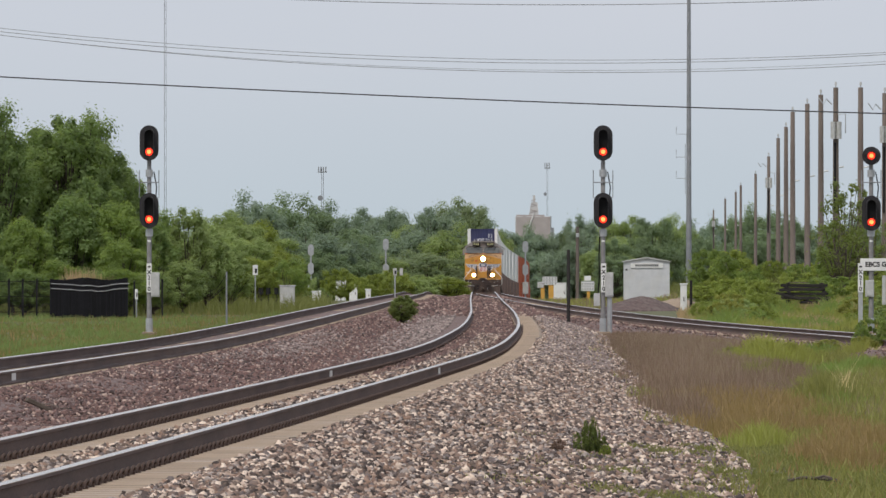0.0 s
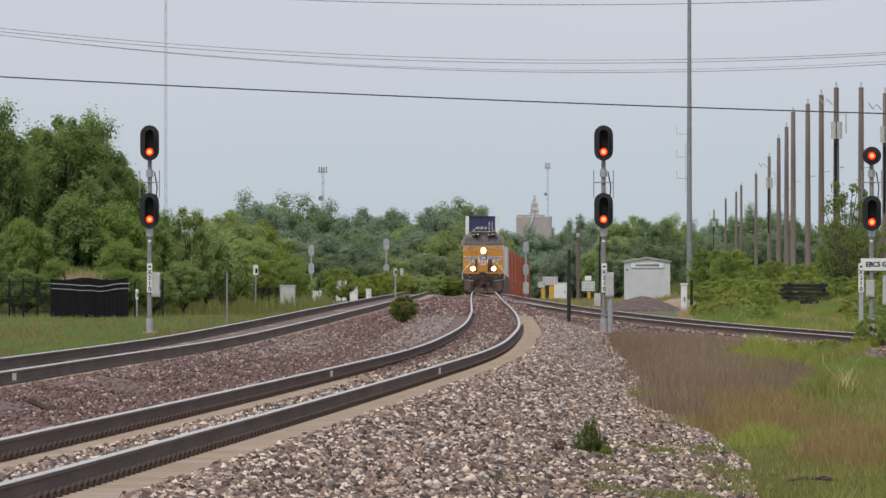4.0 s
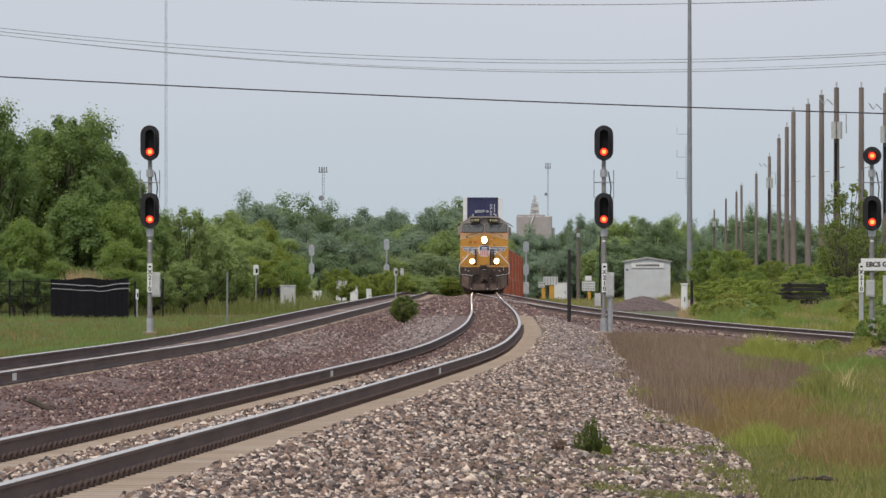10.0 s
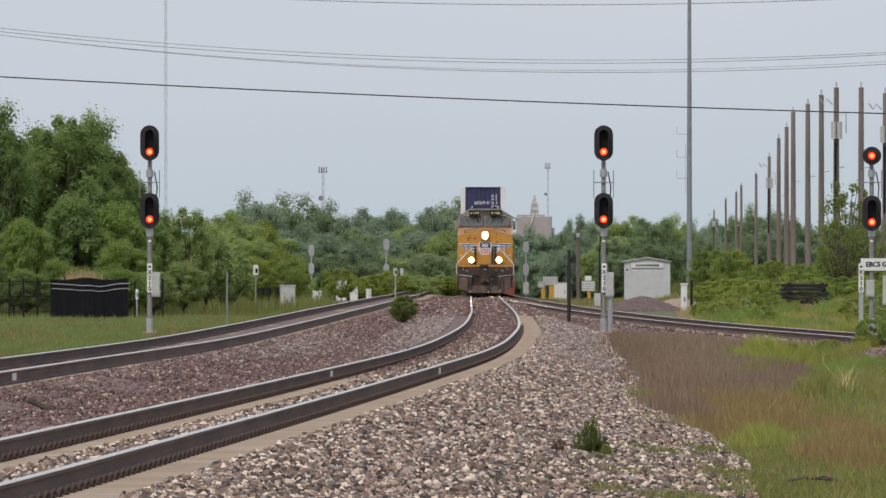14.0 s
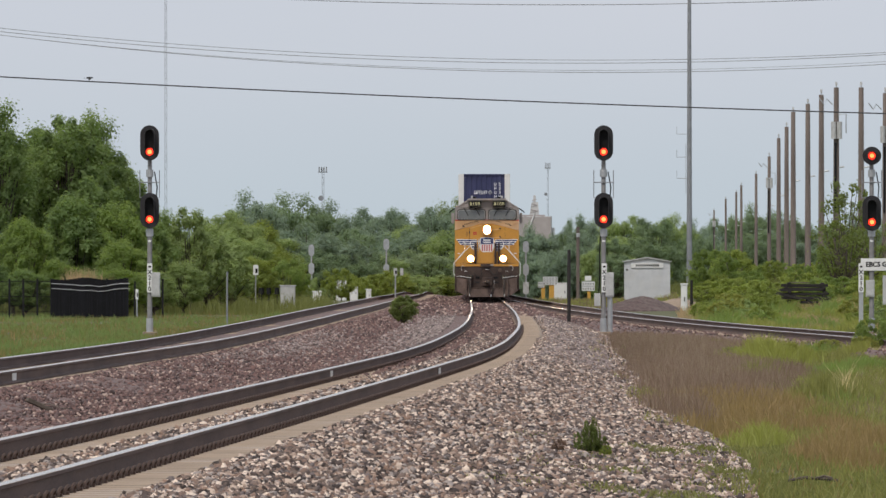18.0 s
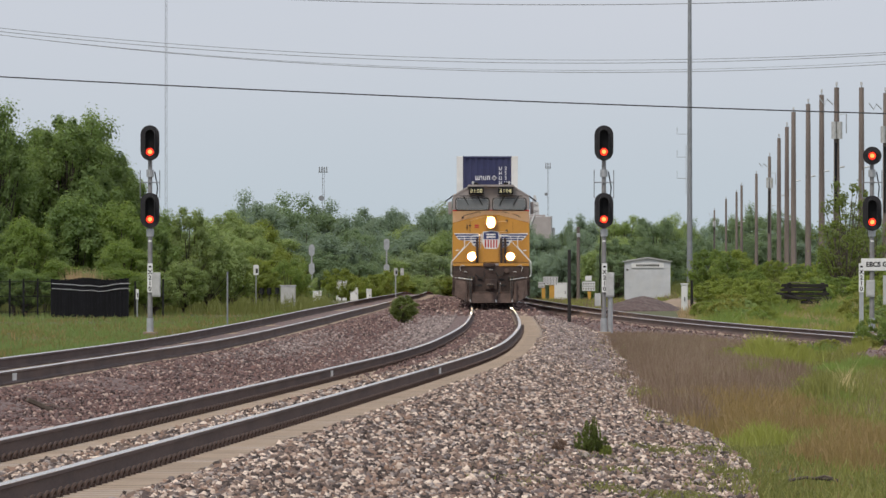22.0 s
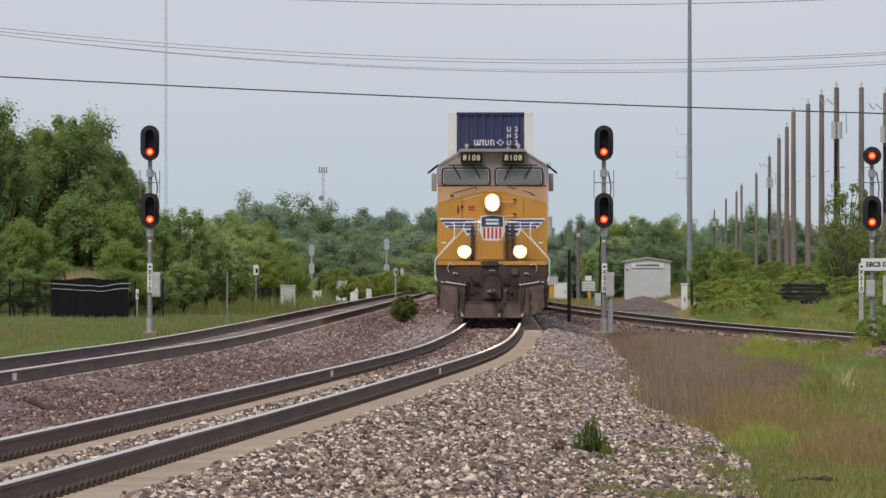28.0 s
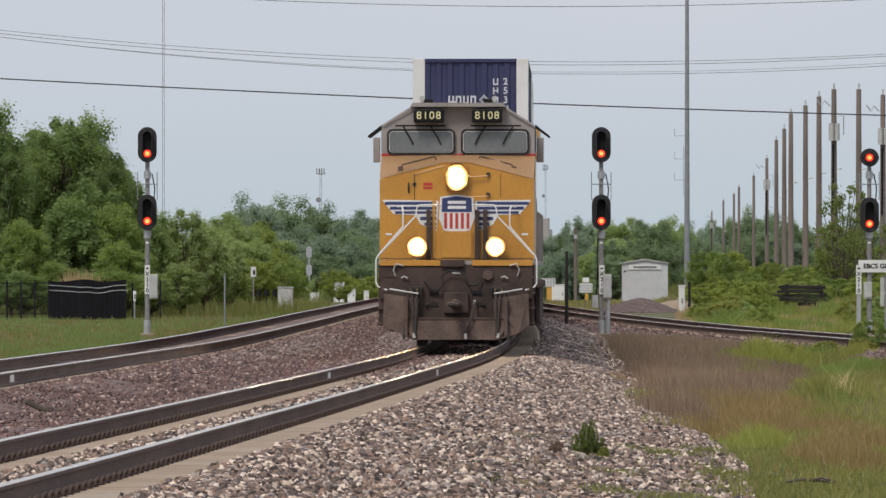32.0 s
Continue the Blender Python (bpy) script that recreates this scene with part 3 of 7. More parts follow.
def make_signal(x, y, z, round_top=False, sign=False, plate_dx=0.0, tube=True, case_dx=0.0):
    s = empty("railway_signal", pose(x, y, z), "tall silver signal mast with two black heads showing red" if not sign else "silver signal mast with two red heads and a name board", "railway signal", "red signals beside the tracks")
    top = 6.3 if not round_top else 5.85
    part("mast", rod(B(), (0, 0, 0.0), (0, 0, top), 0.085, 0.07, 14), M_signal, s)
    part("base", box(B(), -0.24, 0.24, -0.24, 0.24, -0.4, 0.06, 0.03), M_tie, s, "concrete footing")
    part("collar", rod(B(), (0, 0, 0.05), (0, 0, 0.5), 0.12, 0.11, 14), M_galv, s)
    lamp_head(s, 6.24 if not round_top else 5.82, not round_top, -0.29 if not round_top else 0.0)
    lamp_head(s, 4.03 if not round_top else 3.94, True, -0.29)
    for zz in (3.3, 5.25):
        part("clamp", rod(B(), (0, 0, zz - 0.12), (0, 0, zz + 0.12), 0.12, seg=12), M_galv, s)
    bm = B()
    bent(bm, [(-0.32, -0.1, 5.35), (-0.32, -0.1, 4.45), (0.32, -0.1, 4.45), (0.32, -0.1, 5.35)], 0.016)
    bent(bm, [(-0.32, -0.1, 4.95), (0.32, -0.1, 4.95)], 0.018)
    part("cable_bracket", bm, M_mast, s)
    part("maker_plate", box(B(), -0.05, 0.05, -0.10, -0.085, 3.0, 3.06), M_white, s)
    part("cable", bent(B(), [(0.15, 0.05, 5.3), (0.24, 0.05, 4.8), (0.2, 0.05, 4.3), (0.1, 0.05, 4.2)], 0.02), M_black, s, "black cable")
    bx = part("case", box(B(), 0.06 + case_dx, 0.34 + case_dx, -0.16, 0.12, 1.2, 2.0 if tube or not case_dx else 1.75, 0.02), M_alu, s, "silver relay case")
    part("case_door", box(B(), 0.08 + case_dx, 0.32 + case_dx, -0.175, -0.162, 1.24, 1.96 if tube or not case_dx else 1.71, 0.01), M_alu, bx)
    if tube:
        part("conduit_tube", rod(B(), (0.21, 0.0, -0.3), (0.21, 0.0, 1.2), 0.085, seg=12), M_galv, s, "silver cable tube below the case")
    plate(s, plate_dx, 1.35, 2.3, 0.17)
    return s


make_signal(-9.62, 296, -0.62, tube=False)
SIG_R = make_signal(5.24, 296, -0.62, plate_dx=0.02)
SIG_F = make_signal(14.02, 296, -0.62, round_top=True, sign=True, plate_dx=-0.35, tube=False, case_dx=-0.25)
part("junction_box", box(B(), -0.30, -0.10, -0.12, 0.1, 0.90, 1.32, 0.015), M_alu, SIG_R, "small grey junction box")
part("black_cable", bent(B(), [(-0.1, -0.02, 3.3), (-0.13, -0.02, 2.6), (-0.12, -0.02, 1.9), (-0.16, -0.02, 1.3)], 0.02), M_black, SIG_R, "black cable along the mast")
part("side_post", box(B(), 0.50, 0.58, -0.02, 0.04, -0.3, 2.0), M_signal, SIG_F)
part("side_plate", box(B(), 0.36, 0.48, -0.06, -0.045, 0.95, 1.9, 0.004), M_alu, SIG_F, "upright grey plate")
part("plate_arm", box(B(), 0.40, 0.54, -0.044, -0.022, 1.35, 1.42), M_galv, SIG_F)
board = part("name_board", box(B(), -0.36, 1.3, -0.13, -0.10, 2.06, 2.46, 0.008), M_white, SIG_F, "white name board with black capitals")
letters("EBCS GIR", 0.215, M_black, board, pose(0.24, -0.134, 2.26), 0.007)
part("plate_post", box(B(), -0.42, -0.28, -0.1, -0.06, -0.3, 2.3), M_galv, SIG_F)


# ---- the train: each vehicle's front lies at its origin, its length along +y, the rail tops at z = 0 ----
def wheelset(parent, y, r, dark=M_steel):
    ws = part("wheelset", rod(B(), (-0.9, y, r), (0.9, y, r), 0.09, seg=12), dark, parent)
    for sx in (-1, 1):
        bm = rod(B(), (sx * 0.69, y, r), (sx * 0.82, y, r), r, seg=28)
        part("wheel", bm, dark, ws)
    return ws


def soft_box(cx, cz, w, h, r, n=5):
    """Outline of an upright box with round corners."""
    out = []
    for kx, kz, a0 in ((1, 1, 0), (-1, 1, 90), (-1, -1, 180), (1, -1, 270)):
        for i in range(n + 1):
            a = math.radians(a0 + 90 * i / n)
            out.append((cx + kx * (w / 2 - r) + r * math.cos(a), cz + kz * (h / 2 - r) + r * math.sin(a)))
    return out


def tube_ring(cx, cz, r0, r1, y0, y1, tall=1.0, n=28):
    """A short open tube along y."""
    bm = B()
    rings = [[bm.verts.new((cx + r * math.cos(2 * math.pi * i / n), y, cz + tall * r * math.sin(2 * math.pi * i / n))) for i in range(n)] for r, y in ((r0, y0), (r1, y0), (r1, y1), (r0, y1))]
    for a in range(4):
        p, q = rings[a], rings[(a + 1) % 4]
        for i in range(n):
            bm.faces.new((p[i], p[(i + 1) % n], q[(i + 1) % n], q[i]))
    bmesh.ops.recalc_face_normals(bm, faces=bm.faces[:])
    return bm


def make_loco():
    L = empty("locomotive", pose(0, 0, 0), "dirty yellow and grey diesel freight locomotive with lit headlights", "locomotive")
    # frame and deck
    part("frame", box(B(), -1.35, 1.35, 0.75, 21.9, 1.0, 1.62, 0.03), M_dirty, L, "dirty grey underframe")
    part("deck", box(B(), -1.54, 1.54, 0.55, 22.0, 1.62, 1.70, 0.01), M_greyp, L)
    # nose: broad front with a roof falling forward
    bm = B()
    prism(bm, [(-1.52, 1.72), (1.52, 1.72), (1.52, 3.30), (0.25, 3.62), (-0.25, 3.62), (-1.52, 3.30)], 1.05, 2.7)
    nose = part("nose", bm, M_yellow, L, "broad yellow short hood")
    # sky reflection on this slope is painted in by the paler yellow
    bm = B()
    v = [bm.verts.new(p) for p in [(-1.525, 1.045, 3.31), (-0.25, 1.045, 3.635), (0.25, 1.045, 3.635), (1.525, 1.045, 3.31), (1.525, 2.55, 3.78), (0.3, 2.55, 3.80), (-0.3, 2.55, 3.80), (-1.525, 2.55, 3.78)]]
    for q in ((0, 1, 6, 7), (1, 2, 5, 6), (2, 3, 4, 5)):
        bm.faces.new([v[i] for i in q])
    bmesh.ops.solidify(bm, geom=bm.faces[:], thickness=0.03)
    part("nose_top", bm, M_pale_yellow, L, "sloping top of the nose, paler yellow for the sky's reflection")
    # cab
    bm = prism(B(), [(-1.52, 1.72), (1.52, 1.72), (1.52, 4.40), (0.92, 4.78), (-0.92, 4.78), (-1.52, 4.40)], 2.6, 5.6)
    cab = part("cab", bm, M_greyp, L, "grey cab upper body")
    bm = B()
    box(bm, -1.528, 1.528, 2.58, 5.62, 1.74, 3.76)
    part("cab_lower", bm, M_yellow, L)
    part("stripe", box(B(), -1.53, 1.53, 2.575, 5.62, 3.765, 3.83), M_redp, L, "thin red stripe")
    bm = prism(B(), [(-0.95, 4.76), (0.95, 4.76), (0.9, 4.84), (-0.9, 4.84)], 2.35, 5.7)
    part("cab_roof", bm, M_greyp, L)
    for sx in (-1, 1):
        wf = part("windscreen_frame", prism(B(), soft_box(sx * 0.735, 4.06, 1.36, 0.52, 0.11), 2.54, 2.60), M_rubber, cab, "black rubber windscreen surround")
        # rim made pale to draw the reflections along the pane's edges
        part("windscreen_rim", prism(B(), soft_box(sx * 0.735, 4.06, 1.275, 0.435, 0.085), 2.532, 2.545), M_alu, wf, "inner rim, pale for the reflections along the glass")
        part("windscreen", prism(B(), soft_box(sx * 0.735, 4.058, 1.248, 0.412, 0.075), 2.525, 2.54), M_glass, wf, "windscreen pane, grey for the sky it reflects")
        for k in (0, 1):
            xx = sx * (0.45 + 0.55 * k)
            part("wiper", bent(B(), [(xx - 0.10 * -sx, 2.50, 4.385), (xx, 2.49, 4.22), (xx - sx * 0.07, 2.495, 4.10), (xx - sx * 0.11, 2.50, 4.01)], 0.015), M_black, cab)
        part("wiper_rail", rod(B(), (sx * 0.75 - 0.5, 2.52, 4.385), (sx * 0.75 + 0.5, 2.52, 4.385), 0.016, seg=6), M_black, cab)
        part("lower_grab", bent(B(), [(sx * 1.42, 2.5, 3.74), (sx * 1.30, 2.46, 3.71), (sx * 1.0, 2.46, 3.70), (sx * 0.82, 2.48, 3.76)], 0.014), M_black, cab)
        part("rain_gutter", bent(B(), [(sx * 1.50, 2.57, 4.38), (sx * 0.92, 2.55, 4.74)], 0.014), M_greyp, cab)
        part("nose_grab", bent(B(), [(sx * 0.42, 1.95, 3.70), (sx * 0.45, 1.90, 3.765), (sx * 1.08, 1.50, 3.60), (sx * 1.12, 1.47, 3.52)], 0.015), M_plow, L, "worn brown grab iron on the nose top")
        part("nose_grab_foot", box(B(), sx * 1.12 - 0.05, sx * 1.12 + 0.05, 1.42, 1.52, 3.48, 3.56, 0.01), M_plow, L)
        part("horn_bell", rod(B(), (sx * 0.72, 2.72, 4.93), (sx * 0.72, 2.95, 4.93), 0.055, 0.03, 12), M_alu, cab, "pale roof horn")
        part("horn_foot", box(B(), sx * 0.72 - 0.03, sx * 0.72 + 0.03, 2.86, 2.94, 4.82, 4.91), M_alu, cab)
        part("roof_fitting", box(B(), sx * 0.62 - 0.12, sx * 0.62 + 0.12, 2.9, 3.2, 4.84, 4.93, 0.03), M_black, cab)
        nb = part("number_board", box(B(), sx * 0.58 - 0.30, sx * 0.58 + 0.30, 2.28, 2.62, 4.45, 4.71, 0.03), M_black, cab, "black number board with pale figures")
        for k, ch in enumerate("8108"):
            letters(ch, 0.215, M_figures, nb, pose(sx * 0.58 - 0.192 + 0.128 * k, 2.272, 4.58), 0.001, "numeral")
        part("side_window", box(B(), sx * 1.522, sx * 1.545, 3.3, 4.9, 3.88, 4.3, 0.005), M_glass, cab)
        mr = part("mirror", box(B(), sx * 1.56, sx * 1.70, 3.0, 3.12, 3.66, 4.16, 0.02), M_greyp, cab, "grey side mirror")
        part("sunshade", prism(B(), [(sx * 1.53, 4.36), (sx * 1.80, 4.16), (sx * 1.82, 4.19), (sx * 1.53, 4.42)], 3.2, 4.6), M_black, cab, "black side awning")
    # headlight pair in the nose
    hl = part("headlight", box(B(), -0.22, 0.22, 0.985, 1.08, 3.08, 3.60, 0.08), M_yellow, L, "headlight housing in the nose")
    # discs glow in steps from orange to white, standing for the lamp's glare
    rings = ((0.215, M_halo_a), (0.175, M_halo_b), (0.14, M_halo_c))
    for k, (r, m) in enumerate(rings):
        for dz in (-0.045, 0.045):
            y = 0.982 - 0.004 * k
            part("halo_disc", rod(B(), (0, 0.99, 3.34 + dz), (0, y - (0.001 if dz > 0 else 0), 3.34 + dz), r, seg=28), m, hl, "glowing disc that draws the lamp's glare")
    for dz in (-0.045, 0.045):
        part("headlight_lens", rod(B(), (0, 0.972, 3.34 + dz), (0, 0.966 - (0.001 if dz > 0 else 0), 3.34 + dz), 0.135, seg=24), M_lamp, hl, "lit headlight lens")
    # short tube added to stop the headlight's light going sideways
    part("rim", tube_ring(0, 3.34, 0.222, 0.238, 0.90, 1.0, 1.18), M_steel, hl, "dark rim added to keep the headlight's light forward")
    for sx in (-1, 1):
        dl = part("ditch_light", rod(B(), (sx * 0.77, 0.605, 1.975), (sx * 0.77, 0.86, 1.975), 0.205, seg=24), M_greyp, L, "ditch light housing")
        for k, (r, m) in enumerate(rings):
            part("halo_disc", rod(B(), (sx * 0.77, 0.604, 1.975), (sx * 0.77, 0.600 - 0.004 * k, 1.975), r * 0.92, seg=28), m, dl, "glowing disc that draws the lamp's glare")
        part("ditch_lens", rod(B(), (sx * 0.77, 0.591, 1.975), (sx * 0.77, 0.582, 1.975), 0.125, seg=24), M_lamp, dl, "lit ditch light lens")
        # tube added so the ditch light leaves the handrails unlit
        part("rim", tube_ring(sx * 0.77, 1.975, 0.195, 0.212, 0.50, 0.61), M_steel, dl, "dark rim added to keep the ditch light's beam forward")
        part("bracket", box(B(), sx * 0.77 - 0.05, sx * 0.77 + 0.05, 0.62, 0.8, 1.70, 1.82), M_greyp, dl)
    make_nose_marks(L, nose)
    # pilot, plow, coupler, steps
    part("pilot_sheet", box(B(), -1.50, 1.50, 0.50, 0.60, 0.95, 1.62, 0.01), M_dirty, L, "dirty grey pilot plate")
    for sx in (-1, 1):
        part("deck_edge", box(B(), sx * 0.31, sx * 1.50, 0.47, 0.56, 1.60, 1.71, 0.005), M_yellow, L, "yellow front deck edge")
    part("drop_step", box(B(), -0.30, 0.16, 0.42, 0.56, 1.58, 1.72, 0.01), M_dirty, L, "dark folding step between the ends")
    # plow: a low middle blade with two raised wings
    def blade(name, outline, fronts, label):
        bm = B()
        vs = [bm.verts.new((x, y, z)) for (x, z), y in zip(outline, fronts)]
        f = bm.faces.new(vs)
        bmesh.ops.triangulate(bm, faces=[f])
        bmesh.ops.recalc_face_normals(bm, faces=bm.faces[:])
        bmesh.ops.solidify(bm, geom=bm.faces[:], thickness=0.04)
        return part(name, bm, M_plow, L, label)
    blade("plow_blade", [(-0.84, 0.14), (0.84, 0.14), (1.06, 0.52), (0.70, 0.58), (-0.70, 0.58), (-1.06, 0.52)], [0.12, 0.12, 0.22, 0.2, 0.2, 0.22], "dusty brown middle plow blade")
    for sx in (-1, 1):
        blade("plow_wing", [(sx * 0.86, 0.15), (sx * 1.44, 0.43), (sx * 1.42, 1.06), (sx * 0.74, 0.95), (sx * 0.74, 0.60), (sx * 1.02, 0.52)], [0.14, 0.34, 0.42, 0.26, 0.22, 0.2], "dusty brown raised plow wing")
        # black plates draw the shade inside the pilot's openings
        part("uncoupling_hole", box(B(), sx * 0.44 - 0.09, sx * 0.44 + 0.09, 0.485, 0.502, 1.02, 1.10), M_rubber, L, "black plate for a shaded opening")
        part("pilot_hole", box(B(), sx * 0.44 - 0.08, sx * 0.44 + 0.08, 0.485, 0.502, 0.80, 0.88), M_rubber, L, "black plate for a shaded opening")
    part("lower_pilot", box(B(), -1.30, 1.30, 0.50, 0.60, 0.30, 0.96, 0.01), M_dirty, L, "dirty dark lower pilot plate")
    # dark motor boxes added low to fill the shaded gap below the plow
    for k in range(2):
        part("traction_motor", box(B(), -0.62, 0.62, 2.3 + 1.9 * k, 3.3 + 1.9 * k, 0.16, 0.62, 0.05), M_dirty, L)
    make_pilot_bits(L)
    # hoods behind the cab
    part("engine_hood", box(B(), -1.0, 1.0, 5.7, 15.2, 1.70, 4.30, 0.12), M_yellow, L, "yellow engine hood")
    part("hood_roof", box(B(), -0.8, 0.8, 5.8, 15.2, 4.28, 4.55, 0.08), M_greyp, L)
    part("brake_blister", box(B(), -1.25, 1.25, 5.7, 9.0, 3.55, 4.62, 0.1), M_greyp, L)
    part("radiator_hood", prism(B(), [(-1.0, 1.7), (1.0, 1.7), (1.0, 3.3), (1.5, 4.0), (1.5, 4.55), (0.9, 4.72), (-0.9, 4.72), (-1.5, 4.55), (-1.5, 4.0), (-1.0, 3.3)], 15.2, 20.6), M_yellow, L, "flared yellow radiator section")
    part("rear_hood", box(B(), -0.95, 0.95, 20.6, 21.3, 1.7, 4.2, 0.08), M_yellow, L)
    for k in range(2):
        part("radiator_fan", rod(B(), (0, 16.6 + 2.4 * k, 4.7), (0, 16.6 + 2.4 * k, 4.82), 0.75, seg=24), M_greyp, L)
    part("exhaust_stack", box(B(), -0.35, 0.35, 11.2, 12.0, 4.5, 4.75, 0.03), M_steel, L)
    part("fuel_tank", prism(B(), [(-1.2, 0.5), (-0.9, 0.28), (0.9, 0.28), (1.2, 0.5), (1.4, 0.9), (1.4, 1.35), (-1.4, 1.35), (-1.4, 0.9)], 8.0, 14.6), M_dirty, L)
    for y0 in (2.2, 15.4):
        bg = part("bogie", box(B(), -1.02, 1.02, y0, y0 + 4.9, 0.62, 0.95, 0.05), M_dirty, L)
        for k in range(3):
            wheelset(bg, y0 + 0.5 + 1.9 * k, 0.53)
        for sx in (-1, 1):
            part("side_frame", box(B(), sx * 1.02, sx * 1.2, y0 - 0.1, y0 + 5.0, 0.45, 0.85, 0.06), M_dirty, bg)
    # side handrails
    for sx in (-1, 1):
        part("handrail", bent(B(), [(sx * 1.53, 6.2, 2.7), (sx * 1.53, 21.6, 2.7)], 0.018), M_greyp, L)
        for k in range(9):
            part("stanchion", rod(B(), (sx * 1.53, 6.2 + 1.92 * k, 1.7), (sx * 1.53, 6.2 + 1.92 * k, 2.7), 0.016, seg=6), M_greyp, L)
    return L


def make_nose_marks(L, nose):
    """A shield between two wings on the nose, plain shapes in their colours; the nose door and its grips."""
    y = 1.046
    sh = [(-0.30, 2.94), (0.0, 2.98), (0.30, 2.94), (0.33, 2.55), (0.24, 2.32), (0, 2.26), (-0.24, 2.32), (-0.33, 2.55)]
    e = part("shield", prism(B(), [(x * 1.08, 2.62 + (z - 2.62) * 1.06) for x, z in sh], y - 0.008, y), M_white, nose, "white-edged emblem shield")
    part("shield_top", prism(B(), [(-0.29, 2.93), (0, 2.97), (0.29, 2.93), (0.30, 2.66), (-0.30, 2.66)], y - 0.013, y - 0.0085), M_bluep, e, "blue upper field")
    for k in range(5):
        x = -0.22 + 0.11 * k
        part("shield_stripe", box(B(), x - 0.028, x + 0.028, y - 0.013, y - 0.0085, 2.33, 2.64), M_redp, e, "red stripe")
    for k in range(2):
        part("emblem_bar", box(B(), -0.18, 0.18, y - 0.018, y - 0.0135, 2.72 + 0.10 * k, 2.78 + 0.10 * k), M_white, e, "pale bar")
    for sx in (-1, 1):
        w = [(sx * 0.36, 2.88), (sx * 1.47, 2.90), (sx * 1.40, 2.80), (sx * 1.25, 2.62), (sx * 0.82, 2.60), (sx * 0.72, 2.42), (sx * 0.40, 2.28)]
        wg = part("wing", prism(B(), w, y - 0.006, y), M_white, nose, "white-edged wing marking")
        for k, (z, x0, x1, h) in enumerate([(2.83, 0.40, 1.42, 0.06), (2.735, 0.40, 1.32, 0.06), (2.65, 0.40, 1.22, 0.05), (2.53, 0.40, 0.72, 0.07), (2.42, 0.40, 0.64, 0.06), (2.345, 0.40, 0.5, 0.04)]):
            part("feather", box(B(), sx * x0, sx * x1, y - 0.010, y - 0.0065, z - h / 2, z + h / 2), M_bluep, wg, "navy feather")
    part("data_label", box(B(), -0.66, -0.48, y - 0.004, y, 3.18, 3.24), M_redp, nose, "small red label")
    part("data_label", box(B(), -0.66, -0.48, y - 0.004, y, 3.11, 3.16), M_redp, nose, "small red label")
    # seams, latches and small labels of the nose
    for x0, x1, z0, z1 in ((-0.842, -0.826, 2.60, 3.42), (0.33, 0.338, 1.75, 2.25), (-1.5, 1.5, 1.74, 1.748), (0.86, 0.868, 2.95, 3.40)):
        part("panel_seam", box(B(), x0, x1, y - 0.003, y + 0.001, z0, z1), M_steel, nose, "dark panel seam")
    for sx in (-1, 1):
        part("data_label", box(B(), sx * 1.34 - 0.06, sx * 1.34 + 0.06, y - 0.004, y, 2.20, 2.24), M_white, nose, "small pale label")
    part("latch", box(B(), -0.87, -0.80, y - 0.03, y, 3.18, 3.24, 0.008), M_steel, nose)
    part("latch", box(B(), 0.58, 0.62, y - 0.03, y, 3.00, 3.05, 0.008), M_steel, nose)
    # door on the nose
    d = part("nose_door", box(B(), -0.48, -0.42, y - 0.02, y, 1.75, 2.95, 0.005), M_yellow, nose)
    for x in (-0.55, 0.40, 0.56):
        part("collision_post", box(B(), x - 0.045, x + 0.045, 0.92, 1.05, 1.72, 2.70, 0.01), M_dirty, nose, "dark upright post")
    part("lower_door", box(B(), -0.30, 0.30, y - 0.022, y, 1.76, 2.28, 0.01), M_yellow, nose)
    for z in (2.97, 3.37):
        part("grab_iron", bent(B(), [(0.24, 1.04, z - 0.02), (0.25, 0.98, z - 0.02), (0.62, 0.98, z), (0.62, 1.04, z + 0.02)], 0.012), M_pale_yellow, nose, "thin worn yellow grab iron")
        part("grab_bracket", box(B(), 0.585, 0.655, 1.0, 1.045, z - 0.01, z + 0.07, 0.008), M_steel, nose)
    part("panel_seam", bent(B(), [(-0.83, 1.043, 3.40), (-0.25, 1.043, 3.57)], 0.009), M_pale_yellow, nose, "worn pale edge of the nose door")
    part("grab_iron", bent(B(), [(-0.95, 1.04, 3.24), (-0.95, 0.98, 3.16), (-0.95, 1.04, 3.04)], 0.016), M_steel, nose)


